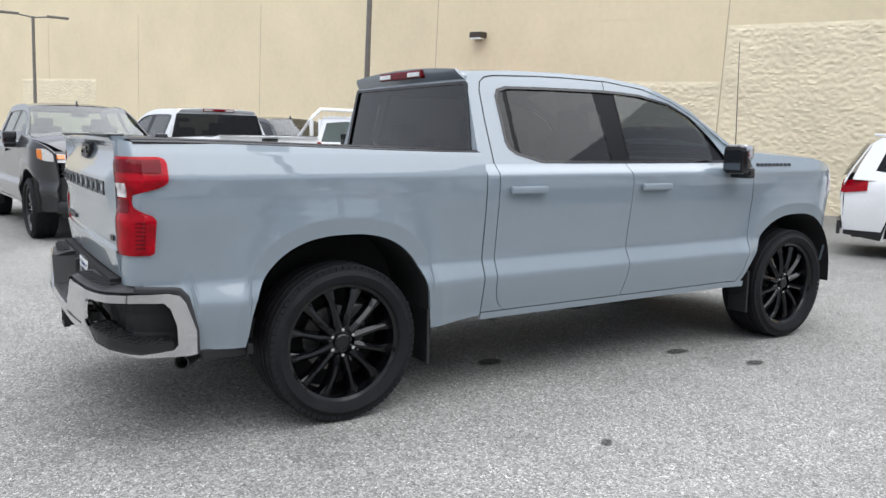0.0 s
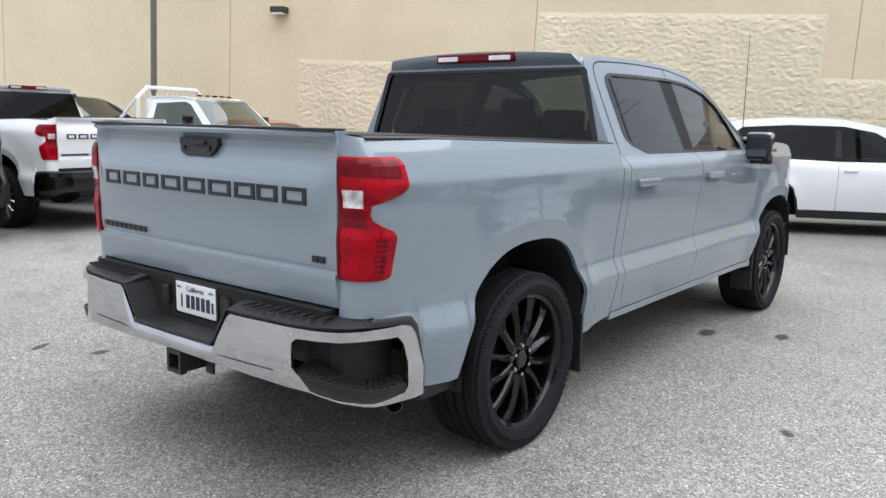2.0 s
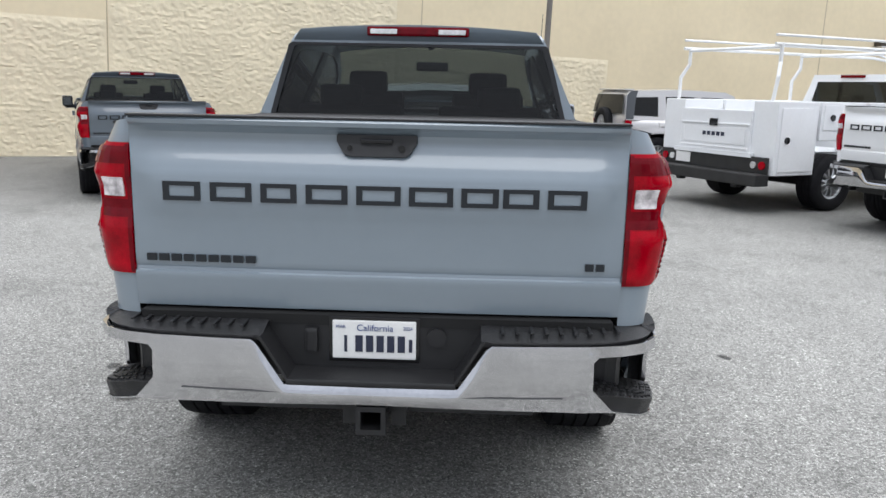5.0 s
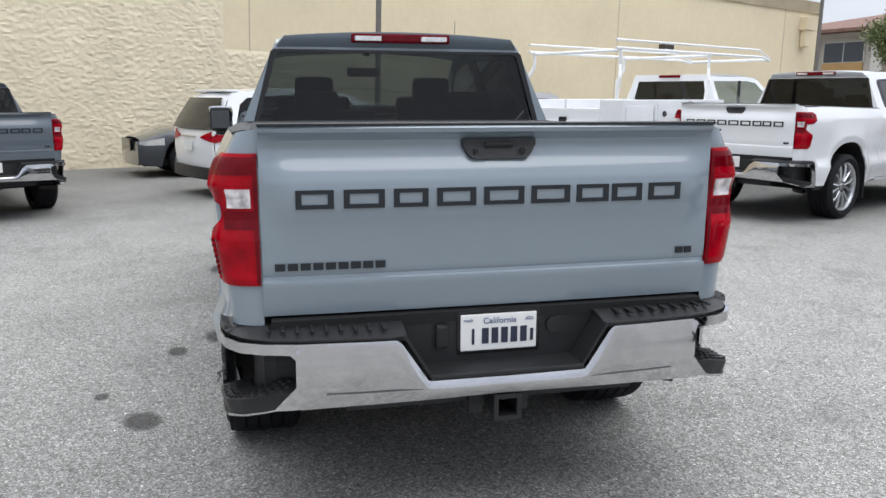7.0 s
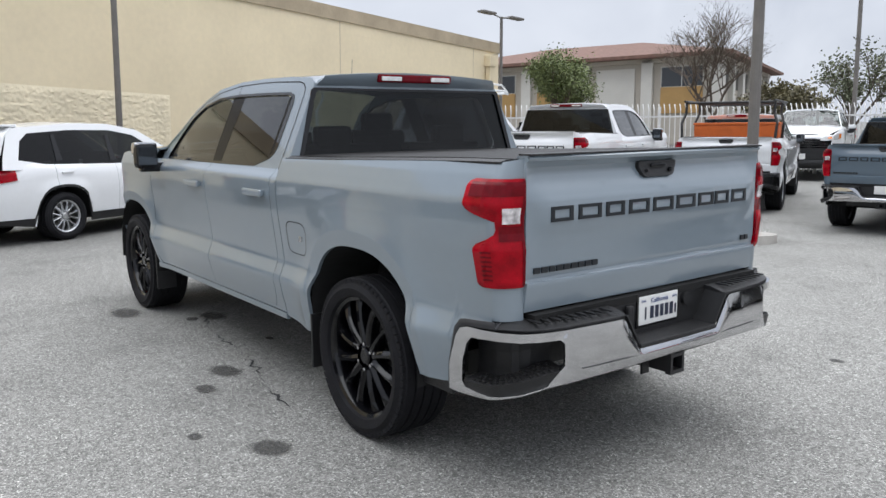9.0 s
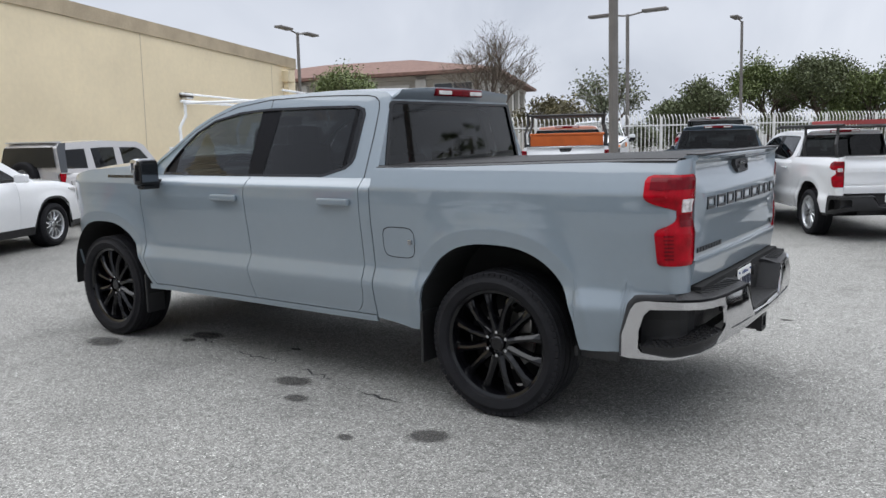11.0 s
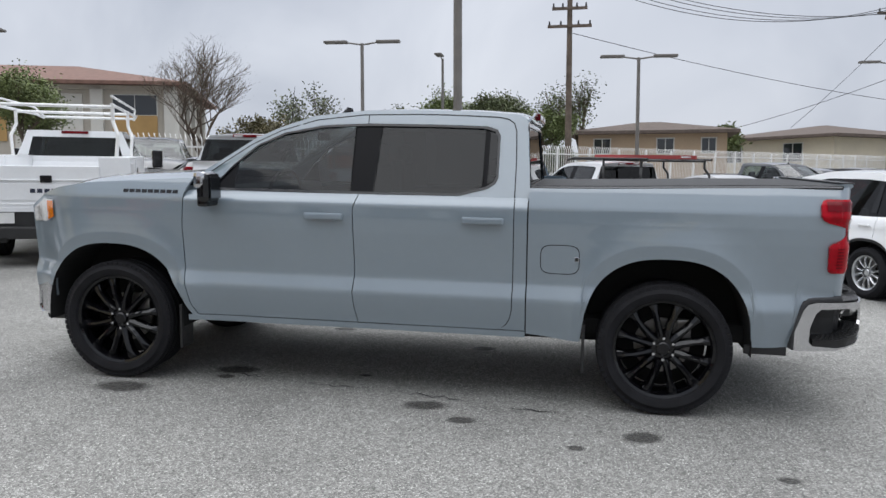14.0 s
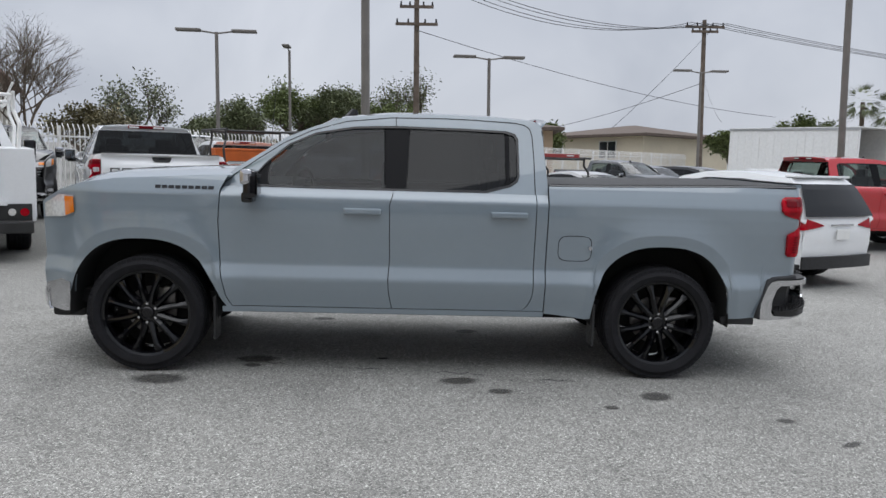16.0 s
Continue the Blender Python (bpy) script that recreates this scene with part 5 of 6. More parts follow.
    if sp is BOXY:
        for s in (1, -1):
            part("rear_pillar", sheet([(-0.79, 1.18), (-0.73, 1.70), (-0.63, 1.80), (-0.46, 1.81), (-0.53, 1.60), (-0.60, 1.18)], (-0.65, 1.48), lambda p, q, s=s: Vector((p, s * (gy(q) + 0.004), q)), 0.006, 24, 2), M_DARK, root)
            part("side_lamp", solid(grid(3, 6, lambda u, v, s=s: Vector((-0.785 + 0.15 * u, s * (cy(-0.70, 1.0) + 0.012), 0.78 + 0.40 * v))), 0.02), M_LENS, root)
            part("arch_flare", flank(-0.56, 0.72, with_arch(lambda x: 0.62, ar[0]), lambda x: 1.0, s, 24, 6, off=0.035, fold=0.04, yf=cy), body, root, smooth=True)
    if spare:
        sw = wheel(root, -1.02, 0.10, 1, r=0.38, rim=0.20, width=0.25, style="alloy", z=1.02)
        sw.name = "spare_wheel"
        sw.matrix_local = pose(-0.93, 0.05, 1.05, 0, 0, 90)
    return root


car(lot(9.59, 0.92, -64.5), "white compact crossover with silver wheels", M_WHITE, EQUINOX, "crossover")
car(lot(13.9, -0.3, 109), "dark grey saloon parked along the wall", M_DARK, SEDAN, "saloon car", glass=M_GLASS)
car(lot(13.24, -3.87, -74) @ Matrix.Scale(0.90, 4), "silver boxy off-roader with a spare wheel", M_SILVER, BOXY, "off-roader", lamps="tall", spare=True)
car(lot(-3.50, -4.30, -64) @ Matrix.Scale(0.90, 4), "white crossover with pointed red tail lamps", M_WHITE, EQUINOX, "crossover")
car(lot(17.0, -10.9, 152), "white saloon parked beside the cream wall", M_WHITE, SEDAN, "saloon car", glass=M_GLASSF)
car(lot(9.0, 13.7, -80), "red saloon parked beyond the flatbed truck", M_RED, SEDAN, "car", glass=M_GLASSF)
for x, y, h, bd, sp_, lb, ct in ((-5.5, -19.1, 120, M_DARK, EQUINOX, "dark crossover in the far row", "crossover"), (-7.4, -19.7, 120, M_BLACK, EQUINOX, "black crossover in the far row", "crossover"),
                                 (-2.3, -14.6, 120, M_SILVER, SEDAN, "silver saloon in the far row", "saloon car"), (-7.2, -13.6, 110, M_BROWN, SEDAN, "dark brown saloon in the second row", "saloon car"),
                                 (-11.0, -20.6, 120, M_WHITE, EQUINOX, "white crossover in the far row", "crossover"), (16.5, -15.5, 130, M_SILVER, EQUINOX, "silver crossover by the fence", "crossover")):
    car(lot(x, y, h) @ Matrix.Scale(0.85, 4), lb, bd, sp_, ct, glass=M_PRIV)
pickup(lot(5.3, 16.8, -80), "dark grey pickup truck behind the flatbed truck", M_DARK, trim=M_TRIM, glass=M_PRIV)
pickup(lot(-4.1, -18.9, 120) @ Matrix.Scale(0.80, 4), "dark pickup truck in the far row", M_DARK, glass=M_GLASSF)
pickup(lot(9.4, -21.6, 112), "white heavy pickup truck facing the yard", M_WHITE, trim=M_TRIM, glass=M_GLASSF)
pickup(lot(4.2, -17.5, -75), "silver pickup truck in the second row", M_SILVER, wheels="alloy", trim=M_TRIM)


# ---- racks, tool chest, service body ----
def rack(m, label, mats, w=0.82, x0=-0.95, x1=2.3, zr=1.42, h=0.62, posts=(-0.85, 0.55), slats=4):
    t = thing("ladder_rack", m, label, "ladder rack", "ladder racks")
    for x in posts:
        for s in (1, -1):
            part("post", pipe(bmesh.new(), [(x, s * w * 1.05, zr), (x + 0.03, s * w * 1.08, zr + h * 0.45), (x + 0.12, s * w, zr + h * 0.72), (x + 0.12, s * w, zr + h + 0.05)], 0.026), mats, t)
        part("cross_bar", pipe(bmesh.new(), [(x + 0.12, -w, zr + h), (x + 0.12, w, zr + h)], 0.024), mats, t)
    for s in (1, -1):
        part("side_rail", pipe(bmesh.new(), [(x0, s * w, zr + h + 0.03), (x1 - 0.35, s * w, zr + h + 0.03), (x1, s * w * 0.93, zr + h - 0.02)], 0.024), mats, t)
        part("upper_rail", pipe(bmesh.new(), [(x0, s * w, zr + h + 0.15), (x1 - 0.5, s * w, zr + h + 0.15), (x1, s * w * 0.93, zr + h + 0.02)], 0.018), mats, t) if mats is M_RACKW else None
    part("front_bar", pipe(bmesh.new(), [(x1, -w * 0.93, zr + h), (x1, w * 0.93, zr + h)], 0.024), mats, t)
    return t


rack(lot(5.05, -10.15, -65) @ Matrix.Scale(0.90, 4), "black steel ladder rack on the work truck", M_RACKB, x0=-0.95, x1=2.2, h=0.72, posts=(-0.9, 0.55))
rack(lot(-0.65, -8.4, -58) @ Matrix.Scale(0.80, 4), "black steel ladder rack over the truck bed", M_RACKB, x0=-0.95, x1=2.3, h=0.55)
ld = thing("ladder", lot(-0.65, -8.4, -58) @ Matrix.Scale(0.80, 4), "red fibreglass ladder lying on the rack", "ladder")
for s in (0.12, -0.28):
    part("rail", boxes((0.5, s, 2.05, 3.2, 0.035, 0.08)), mat("red_fibreglass", (0.30, 0.04, 0.04), 0.6, noise=0.1), ld)
for i in range(9):
    part("rung", tube(bmesh.new(), (-0.95 + 0.36 * i, 0.12, 2.05), (-0.95 + 0.36 * i, -0.28, 2.05), 0.016, n=8), M_ALLOY, ld)
tb = thing("tool_chest", lot(5.05, -10.15, -65) @ Matrix.Scale(0.90, 4), "orange steel tool chest across the truck bed", "tool chest")
part("chest", boxes((0.50, 0, 1.42, 0.62, 1.66, 0.56), bev=0.015), M_ORANGE, tb)
part("lid", boxes((0.50, 0, 1.725, 0.64, 1.70, 0.05), bev=0.012), M_ORANGE, tb)
for i in range(5):
    part("label_bar", bars([(-0.42 + 0.16 * i, -0.32 + 0.16 * i, 1.40, 1.46)], 0.004, lambda a, b, d: Vector((0.188 - d, a, b))), M_INK, tb)


ut = lot(8.42, -4.92, -63)
us = thing("service_truck", ut, "white service truck with tool-box body and black bumper", "service truck", "parked cars")
M_UTIL = mat("white_service_enamel", (0.78, 0.79, 0.80), 0.35, coat=0.4, noise=0.03, scale=2)
for s in (1, -1):
    part("side_cabinet", boxes((0.95, s * 0.88, 1.02, 1.05, 0.42, 0.98), (-0.85, s * 0.88, 1.02, 0.75, 0.42, 0.98), (0.05, s * 0.88, 1.25, 0.95, 0.42, 0.52), bev=0.012), M_UTIL, us)
    for x, z, w, h in ((0.95, 1.0, 0.92, 0.85), (-0.85, 1.0, 0.62, 0.85), (0.03, 1.30, 0.82, 0.34)):
        d = part("cabinet_door", boxes((x, s * 1.095, z, w, 0.012, h), bev=0.008), M_UTIL, us)
        part("door_latch", tube(bmesh.new(), (x - w * 0.3, s * 1.10, z), (x - w * 0.3, s * 1.115, z), 0.045, n=16), M_GLOSSBLK, d)
    part("tail_lamp", tube(bmesh.new(), (-1.275, s * 0.95, 0.66), (-1.292, s * 0.95, 0.66), 0.055, n=16), M_LENS, us)
    part("marker_lamp", tube(bmesh.new(), (-1.275, s * 0.80, 0.66), (-1.292, s * 0.80, 0.66), 0.048, n=16), M_CLEAR, us)
    for x in (0.0, 3.9):
        wheel(us, x, s * (1.03 if x == 0 else 0.98), s, r=0.40, rim=0.22, style="alloy")
part("deck", boxes((-0.1, 0, 0.78, 2.4, 1.5, 0.06)), M_UTIL, us)
part("bed_tailgate", boxes((-1.24, 0, 1.08, 0.05, 1.36, 0.60), bev=0.012), M_UTIL, us)
part("gate_panel", boxes((-1.268, 0, 1.02, 0.01, 1.2, 0.24), bev=0.01), M_UTIL, us)
part("gate_rib", boxes((-1.272, 0, 1.185, 0.02, 1.30, 0.02), bev=0.005), M_UTIL, us)
part("gate_rib", boxes((-1.272, 0, 0.855, 0.02, 1.30, 0.02), bev=0.005), M_UTIL, us)
part("gate_latch", boxes((-1.280, 0, 1.20, 0.025, 0.15, 0.10), bev=0.012), M_GLOSSBLK, us)
for i in range(5):
    part("maker_bar", bars([(-0.22 + 0.09 * i, -0.155 + 0.09 * i, 1.01, 1.065)], 0.003, lambda a, b, d: Vector((-1.274 - d, a, b))), M_INK, us)
part("lamp_panel", boxes((-1.262, 0, 0.66, 0.03, 2.08, 0.22), bev=0.008), M_RACKB, us)
part("step_bumper", boxes((-1.36, 0, 0.47, 0.25, 2.1, 0.16), (-1.30, 0.55, 0.40, 0.12, 0.10, 0.14), (-1.30, -0.55, 0.40, 0.12, 0.10, 0.14), bev=0.02), M_RACKB, us)
part("number_plate", boxes((-1.284, 0.56, 0.665, 0.008, 0.30, 0.15)), M_PLATE, us)
part("cab_body", boxes((2.35, 0, 0.95, 1.75, 1.96, 0.95), (4.15, 0, 0.98, 1.5, 1.9, 0.62), bev=0.10), M_WHITE, us)
part("cab_top", solid(grid(10, 10, lambda u, v: Vector((1.55 + 1.55 * u, (2 * v - 1) * 0.74, 1.93 + 0.03 * math.sin(math.pi * u) - 0.05 * u))), 0.03), M_WHITE, us, smooth=True)
for s in (1, -1):
    lf = lambda a, b, s=s: Vector((a, s * (0.96 - 0.42 * (b - 1.38)), b))  # noqa: E731
    o = [(1.5, 1.38), (1.52, 1.90), (2.75, 1.90), (3.1, 1.86), (3.6, 1.42), (3.62, 1.38)]
    i_ = [(1.62, 1.44), (1.63, 1.82), (2.75, 1.83), (3.0, 1.80), (3.38, 1.46), (3.38, 1.44)]
    part("cab_side_frame", ring(o, i_, (2.4, 1.62), lf, 0.015), M_WHITE, us)
    part("side_glass", sheet(i_, (2.4, 1.62), lambda a, b, s=s: Vector((a, s * (0.95 - 0.42 * (b - 1.38)), b)), 0, 32, 2), M_GLASSF, us)
    part("window_post", boxes((2.32, s * 0.86, 1.62, 0.07, 0.02, 0.42), bev=0.004), M_GLOSSBLK, us)
    part("door_mirror", boxes((3.25, s * 1.22, 1.45, 0.10, 0.20, 0.34), bev=0.03), M_GLOSSBLK, us)
part("cab_back", ring([(-0.94, 1.36), (-0.74, 1.93), (0.74, 1.93), (0.94, 1.36)], [(-0.74, 1.50), (-0.66, 1.82), (0.66, 1.82), (0.74, 1.50)], (0, 1.65), lambda a, b: Vector((1.5 + 0.03 * (b - 1.36), a, b)), 0.02), M_WHITE, us)
part("rear_window", sheet([(-0.74, 1.50), (-0.66, 1.82), (0.66, 1.82), (0.74, 1.50)], (0, 1.65), lambda a, b: Vector((1.512 + 0.03 * (b - 1.36), a, b)), 0, 24, 2), M_PRIV, us)
part("stop_lamp", boxes((1.49, 0, 1.90, 0.03, 0.42, 0.05), bev=0.01), M_LENSD, us)
part("windscreen", grid(4, 6, lambda u, v: Vector((3.62 - 0.52 * u + 0.06 * (1 - (2 * v - 1) ** 2), (2 * v - 1) * (0.92 - 0.18 * u), 1.40 + 0.48 * u))), M_GLASSF, us)
part("underbody", boxes((1.5, 0, 0.52, 5.4, 0.9, 0.18), (0, 0, 0.42, 0.2, 1.6, 0.2)), M_UNDER, us)
rack(ut, "white steel ladder rack on the service body", M_RACKW, w=0.86, x0=-1.15, x1=3.4, zr=1.5, h=0.72, posts=(-1.15, 1.2))

hdm = lot(4.27, 11.02, -71.5) @ Matrix.Scale(0.906, 4)
hd = thing("flatbed_truck", hdm, "white dual-wheel flatbed truck with headache rack", "flatbed truck", "parked cars")
part("cab_body", boxes((2.75, 0, 1.05, 1.35, 1.98, 0.92), bev=0.08), M_WHITE, hd, smooth=True)
part("hood", solid(grid(12, 12, lambda u, v: Vector((3.35 + 1.42 * u, (2 * v - 1) * (0.93 - 0.06 * u), 1.46 - 0.10 * u * u + 0.05 * (1 - (2 * v - 1) ** 4)))), 0.02), M_WHITE, hd, smooth=True)
for s in (1, -1):
    def fy(x, z):
        return 0.97 + 0.02 * (1 - smooth01(1.0, 1.4, arch_r(x, z, 4.05, 0.42, 0.50, 0.56))) - 0.08 * smooth01(4.4, 4.8, x)
    part("front_fender", flank(3.40, 4.78, with_arch(lambda x: 0.56, (4.05, 0.42, 0.50, 0.56)), lambda x: 1.45 - 0.10 * ((x - 3.4) / 1.4) ** 2, s, 40, 12, yf=fy), M_WHITE, hd, smooth=True)
    part("wheel_house", grid(20, 4, lambda u, v, s=s: Vector((4.05 + 0.5 * math.cos(math.pi * u), s * (0.95 - 0.4 * v), 0.42 + 0.57 * math.sin(math.pi * u)))), M_UNDER, hd)
    lf = lambda a, b, s=s: Vector((a, s * (0.96 - 0.36 * (b - 1.45)), b))  # noqa: E731
    o = [(2.08, 1.45), (2.10, 1.98), (2.20, 2.02), (2.85, 2.02), (3.05, 1.96), (3.52, 1.50), (3.54, 1.45)]
    i_ = [(2.22, 1.52), (2.24, 1.90), (2.85, 1.93), (2.98, 1.88), (3.30, 1.55), (3.30, 1.52)]
    part("cab_side_frame", ring(o, i_, (2.7, 1.72), lf, 0.015), M_WHITE, hd)
    part("side_glass", sheet(i_, (2.7, 1.72), lambda a, b, s=s: Vector((a, s * (0.95 - 0.36 * (b - 1.45)), b)), 0, 32, 2), M_GLASSF, hd)
    part("headlamp", boxes((4.76, s * 0.74, 1.22, 0.08, 0.34, 0.12), (4.76, s * 0.74, 1.07, 0.08, 0.34, 0.12), bev=0.02), M_CLEAR, hd, "stacked clear headlamps")
    part("side_marker", boxes((4.70, s * 0.905, 1.07, 0.10, 0.03, 0.11), bev=0.01), M_AMBER, hd)
    part("door_mirror", boxes((3.2, s * 1.18, 1.55, 0.10, 0.20, 0.28), bev=0.03), M_GLOSSBLK, hd)
    part("running_board", boxes((2.9, s * 0.98, 0.50, 1.3, 0.18, 0.05), bev=0.01), M_RACKB, hd)
    part("door_handle", boxes((2.35, s * 1.0, 1.28, 0.18, 0.03, 0.03), bev=0.008), M_GLOSSBLK, hd)
    for x in (0.0, 4.05):
        wheel(hd, x, s * 1.0, s, r=0.41, rim=0.23, style="alloy")
    for i in range(3):
        part("roof_marker", boxes((2.9, s * 0.22 * i, 2.045, 0.09, 0.05, 0.03), bev=0.01), M_GLOSSBLK, hd)
wcu = bpy.data.curves.new("door_words", "FONT")
wcu.body, wcu.size, wcu.extrude = "NOT  4  HIRE", 0.085, 0.001
wob = new("door_words", wcu)
wob.data.materials.append(M_INK)
wob.parent = hd
wob.matrix_local = pose(3.98, -0.984, 1.30, 90, 0, 0)
part("cab_top", solid(grid(10, 10, lambda u, v: Vector((2.10 + 0.95 * u, (2 * v - 1) * 0.78, 2.02 + 0.03 * math.sin(math.pi * u) - 0.04 * u))), 0.03), M_WHITE, hd, smooth=True)
part("windscreen", grid(4, 6, lambda u, v: Vector((3.52 - 0.48 * u + 0.06 * (1 - (2 * v - 1) ** 2), (2 * v - 1) * (0.92 - 0.16 * u), 1.48 + 0.50 * u))), M_GLASSF, hd)
part("cab_back", boxes((2.09, 0, 1.70, 0.03, 1.75, 0.55)), M_WHITE, hd)
gr = part("grille", boxes((4.78, 0, 1.15, 0.08, 1.12, 0.34), bev=0.03), M_GLOSSBLK, hd)
for i in range(4):
    part("grille_bar", boxes((4.83, 0, 1.03 + 0.075 * i, 0.03, 1.08, 0.03), bev=0.01), M_CHROME, gr)
part("front_bumper", boxes((4.80, 0, 0.76, 0.16, 1.90, 0.30), bev=0.04), M_CHROME, hd)
part("front_valance", boxes((4.74, 0, 0.55, 0.16, 1.75, 0.16), bev=0.03), M_TRIM, hd)
part("front_plate", boxes((4.89, 0.1, 0.66, 0.01, 0.30, 0.15)), M_PLATE, hd)
part("flat_deck", boxes((0.3, 0, 0.98, 3.3, 2.1, 0.12), bev=0.01), M_RACKB, hd)
part("underbody", boxes((2.0, 0, 0.56, 5.2, 0.85, 0.2), (0, 0, 0.42, 0.2, 1.6, 0.2)), M_UNDER, hd)
hr = part("headache_rack", pipe(bmesh.new(), [(1.95, -0.95, 1.04), (1.95, -0.95, 1.98), (1.95, -0.70, 2.18), (1.95, 0.70, 2.18), (1.95, 0.95, 1.98), (1.95, 0.95, 1.04)], 0.035), M_RACKW, hd, "white pipe headache rack with mesh")
for s in (1, -1):
    part("rack_brace", pipe(bmesh.new(), [(1.95, s * 0.9, 2.05), (1.0, s * 0.98, 1.05)], 0.03), M_RACKW, hr)
for i in range(13):
    part("mesh_wire", tube(bmesh.new(), (1.95, -0.9 + 0.15 * i, 1.06), (1.95, -0.9 + 0.15 * i, 2.1), 0.008, n=5), M_RACKW, hr)


# ---- poles, lamps, wires ----
def lot_lamp(x, y, h, yaw, arms=2, label="grey double-headed lot lamp on a tall pole"):
    t = thing("lot_lamp", upright(x, y) @ pose(0, 0, 0, 0, 0, yaw), label, "lot lamp", "lot lamps")
    part("pole", tube(bmesh.new(), (0, 0, 0), (0, 0, h), 0.075, 0.06, 12), M_GALV, t)
    part("base", tube(bmesh.new(), (0, 0, 0), (0, 0, 0.12), 0.16, 0.14, 16), M_GALV, t)
    for s in (1, -1)[:arms]:
        part("arm", tube(bmesh.new(), (0, 0, h - 0.05), (s * 0.55, 0, h + 0.03), 0.03, n=8), M_GALV, t)
        part("lamp_head", boxes((s * 0.95, 0, h + 0.05, 0.85, 0.34, 0.09), bev=0.03), M_GALV, t)
    return t


def tall_pole(x, y, h, r, label="tall grey steel light pole on a concrete foot"):
    t = thing("light_pole", upright(x, y), label, "light pole", "light poles")
    part("pole", tube(bmesh.new(), (0, 0, 0.1), (0, 0, h), r, r * 0.8, 16), M_GALV, t)
    part("collar", tube(bmesh.new(), (0, 0, 0.10), (0, 0, 0.22), r * 1.9, r * 1.6, 16), M_GALV, t)
    part("concrete_foot", tube(bmesh.new(), (0, 0, -0.1), (0, 0, 0.10), 0.38, 0.36, 24), mat("concrete", (0.40, 0.38, 0.35), 0.9, noise=0.15, scale=5, bump=0.3), t)
    part("pole_head", boxes((0.5, 0, h, 1.3, 0.34, 0.1), bev=0.03), M_GALV, t)


tall_pole(2.52, -6.65, 10.5, 0.075)
tall_pole(15.15, -1.95, 10.5, 0.070)
tall_pole(8.62, 16.23, 10.5, 0.083)
tall_pole(-8.5, -11.6, 10.5, 0.085)
lot_lamp(8.4, -21.7, 5.55, 5)
lot_lamp(-1.4, -23.8, 5.25, 5)
lot_lamp(-12.6, -31.5, 5.9, 5)
lot_lamp(21.2, -18.6, 5.85, -78)
lot_lamp(1.6, 34, 6.3, 0)
lot_lamp(7.4, -32.5, 6.3, 90, 1, "thin grey pole with one small lamp")


def power_pole(x, y, h, arms, label):
    t = thing("power_pole", upright(x, y), label, "power pole", "power poles")
    part("pole", tube(bmesh.new(), (0, 0, -0.5), (0, 0, h), 0.17, 0.11, 12), M_WOOD, t)
    for z, w in arms:
        part("cross_arm", boxes((0, 0.12, z, w, 0.10, 0.13)), M_WOOD, t)
        for k in (-0.46, -0.2, 0.2, 0.46):
            part("insulator", tube(bmesh.new(), (k * w, 0.12, z + 0.06), (k * w, 0.12, z + 0.24), 0.05, 0.035, 8), M_TRIM, t)
    return t


power_pole(1.25, -31.4, 9.8, ((9.3, 2.2), (8.4, 1.6), (7.6, 2.0)), "wooden power pole with three cross arms")
power_pole(-14.9, -37.3, 9.4, ((9.0, 2.2), (8.75, 1.5)), "wooden power pole with a double cross arm")


def wire(a, b, sag, name="power_line"):
    t = thing(name, Matrix(), "thin dark overhead power line", "power line", "power lines")
    a, b = LOT @ Vector(a), LOT @ Vector(b)
    bm = bmesh.new()
    last = None
    for k in range(19):
        f = k / 18
        p = a.lerp(b, f) - Vector((0, 0, sag * 4 * f * (1 - f)))
        r = [bm.verts.new(p + Vector((0.016 * math.cos(q) * 0.7, 0.016 * math.cos(q) * 0.7, 0.016 * math.sin(q)))) for q in (0, 1.57, 3.14, 4.71)]
        if last:
            for e in range(4):
                bm.faces.new((last[e], last[(e + 1) % 4], r[(e + 1) % 4], r[e]))
        last = r
    part("strand", bm, M_WIRE, t)


for k in (-1.0, -0.4, 0.4, 1.0):
    wire((1.4 + k, -31.4, 10.1 + 0.15 * k), (-14.9 + k, -37.3, 9.2), 1.25 + 0.18 * k)
    wire((-14.9 + k, -37.3, 9.2), (-60 + k, -50, 8.6), 1.0)
    wire((1.4 + k, -31.4, 10.4), (40 + k, -12, 16), 0.8) if abs(k) > 0.5 else None
wire((1.4, -31.4, 7.3), (-30, -60, 5.5), 0.6)
wire((-14.9, -37.3, 8.7), (-10.6, -40.5, 3.4), 0.15)
wire((-14.9, -37.3, 5.8), (-22, -52, 4.5), 0.3)
wire((-14.9, -37.3, 6.0), (-9, -55, 3.6), 0.2)

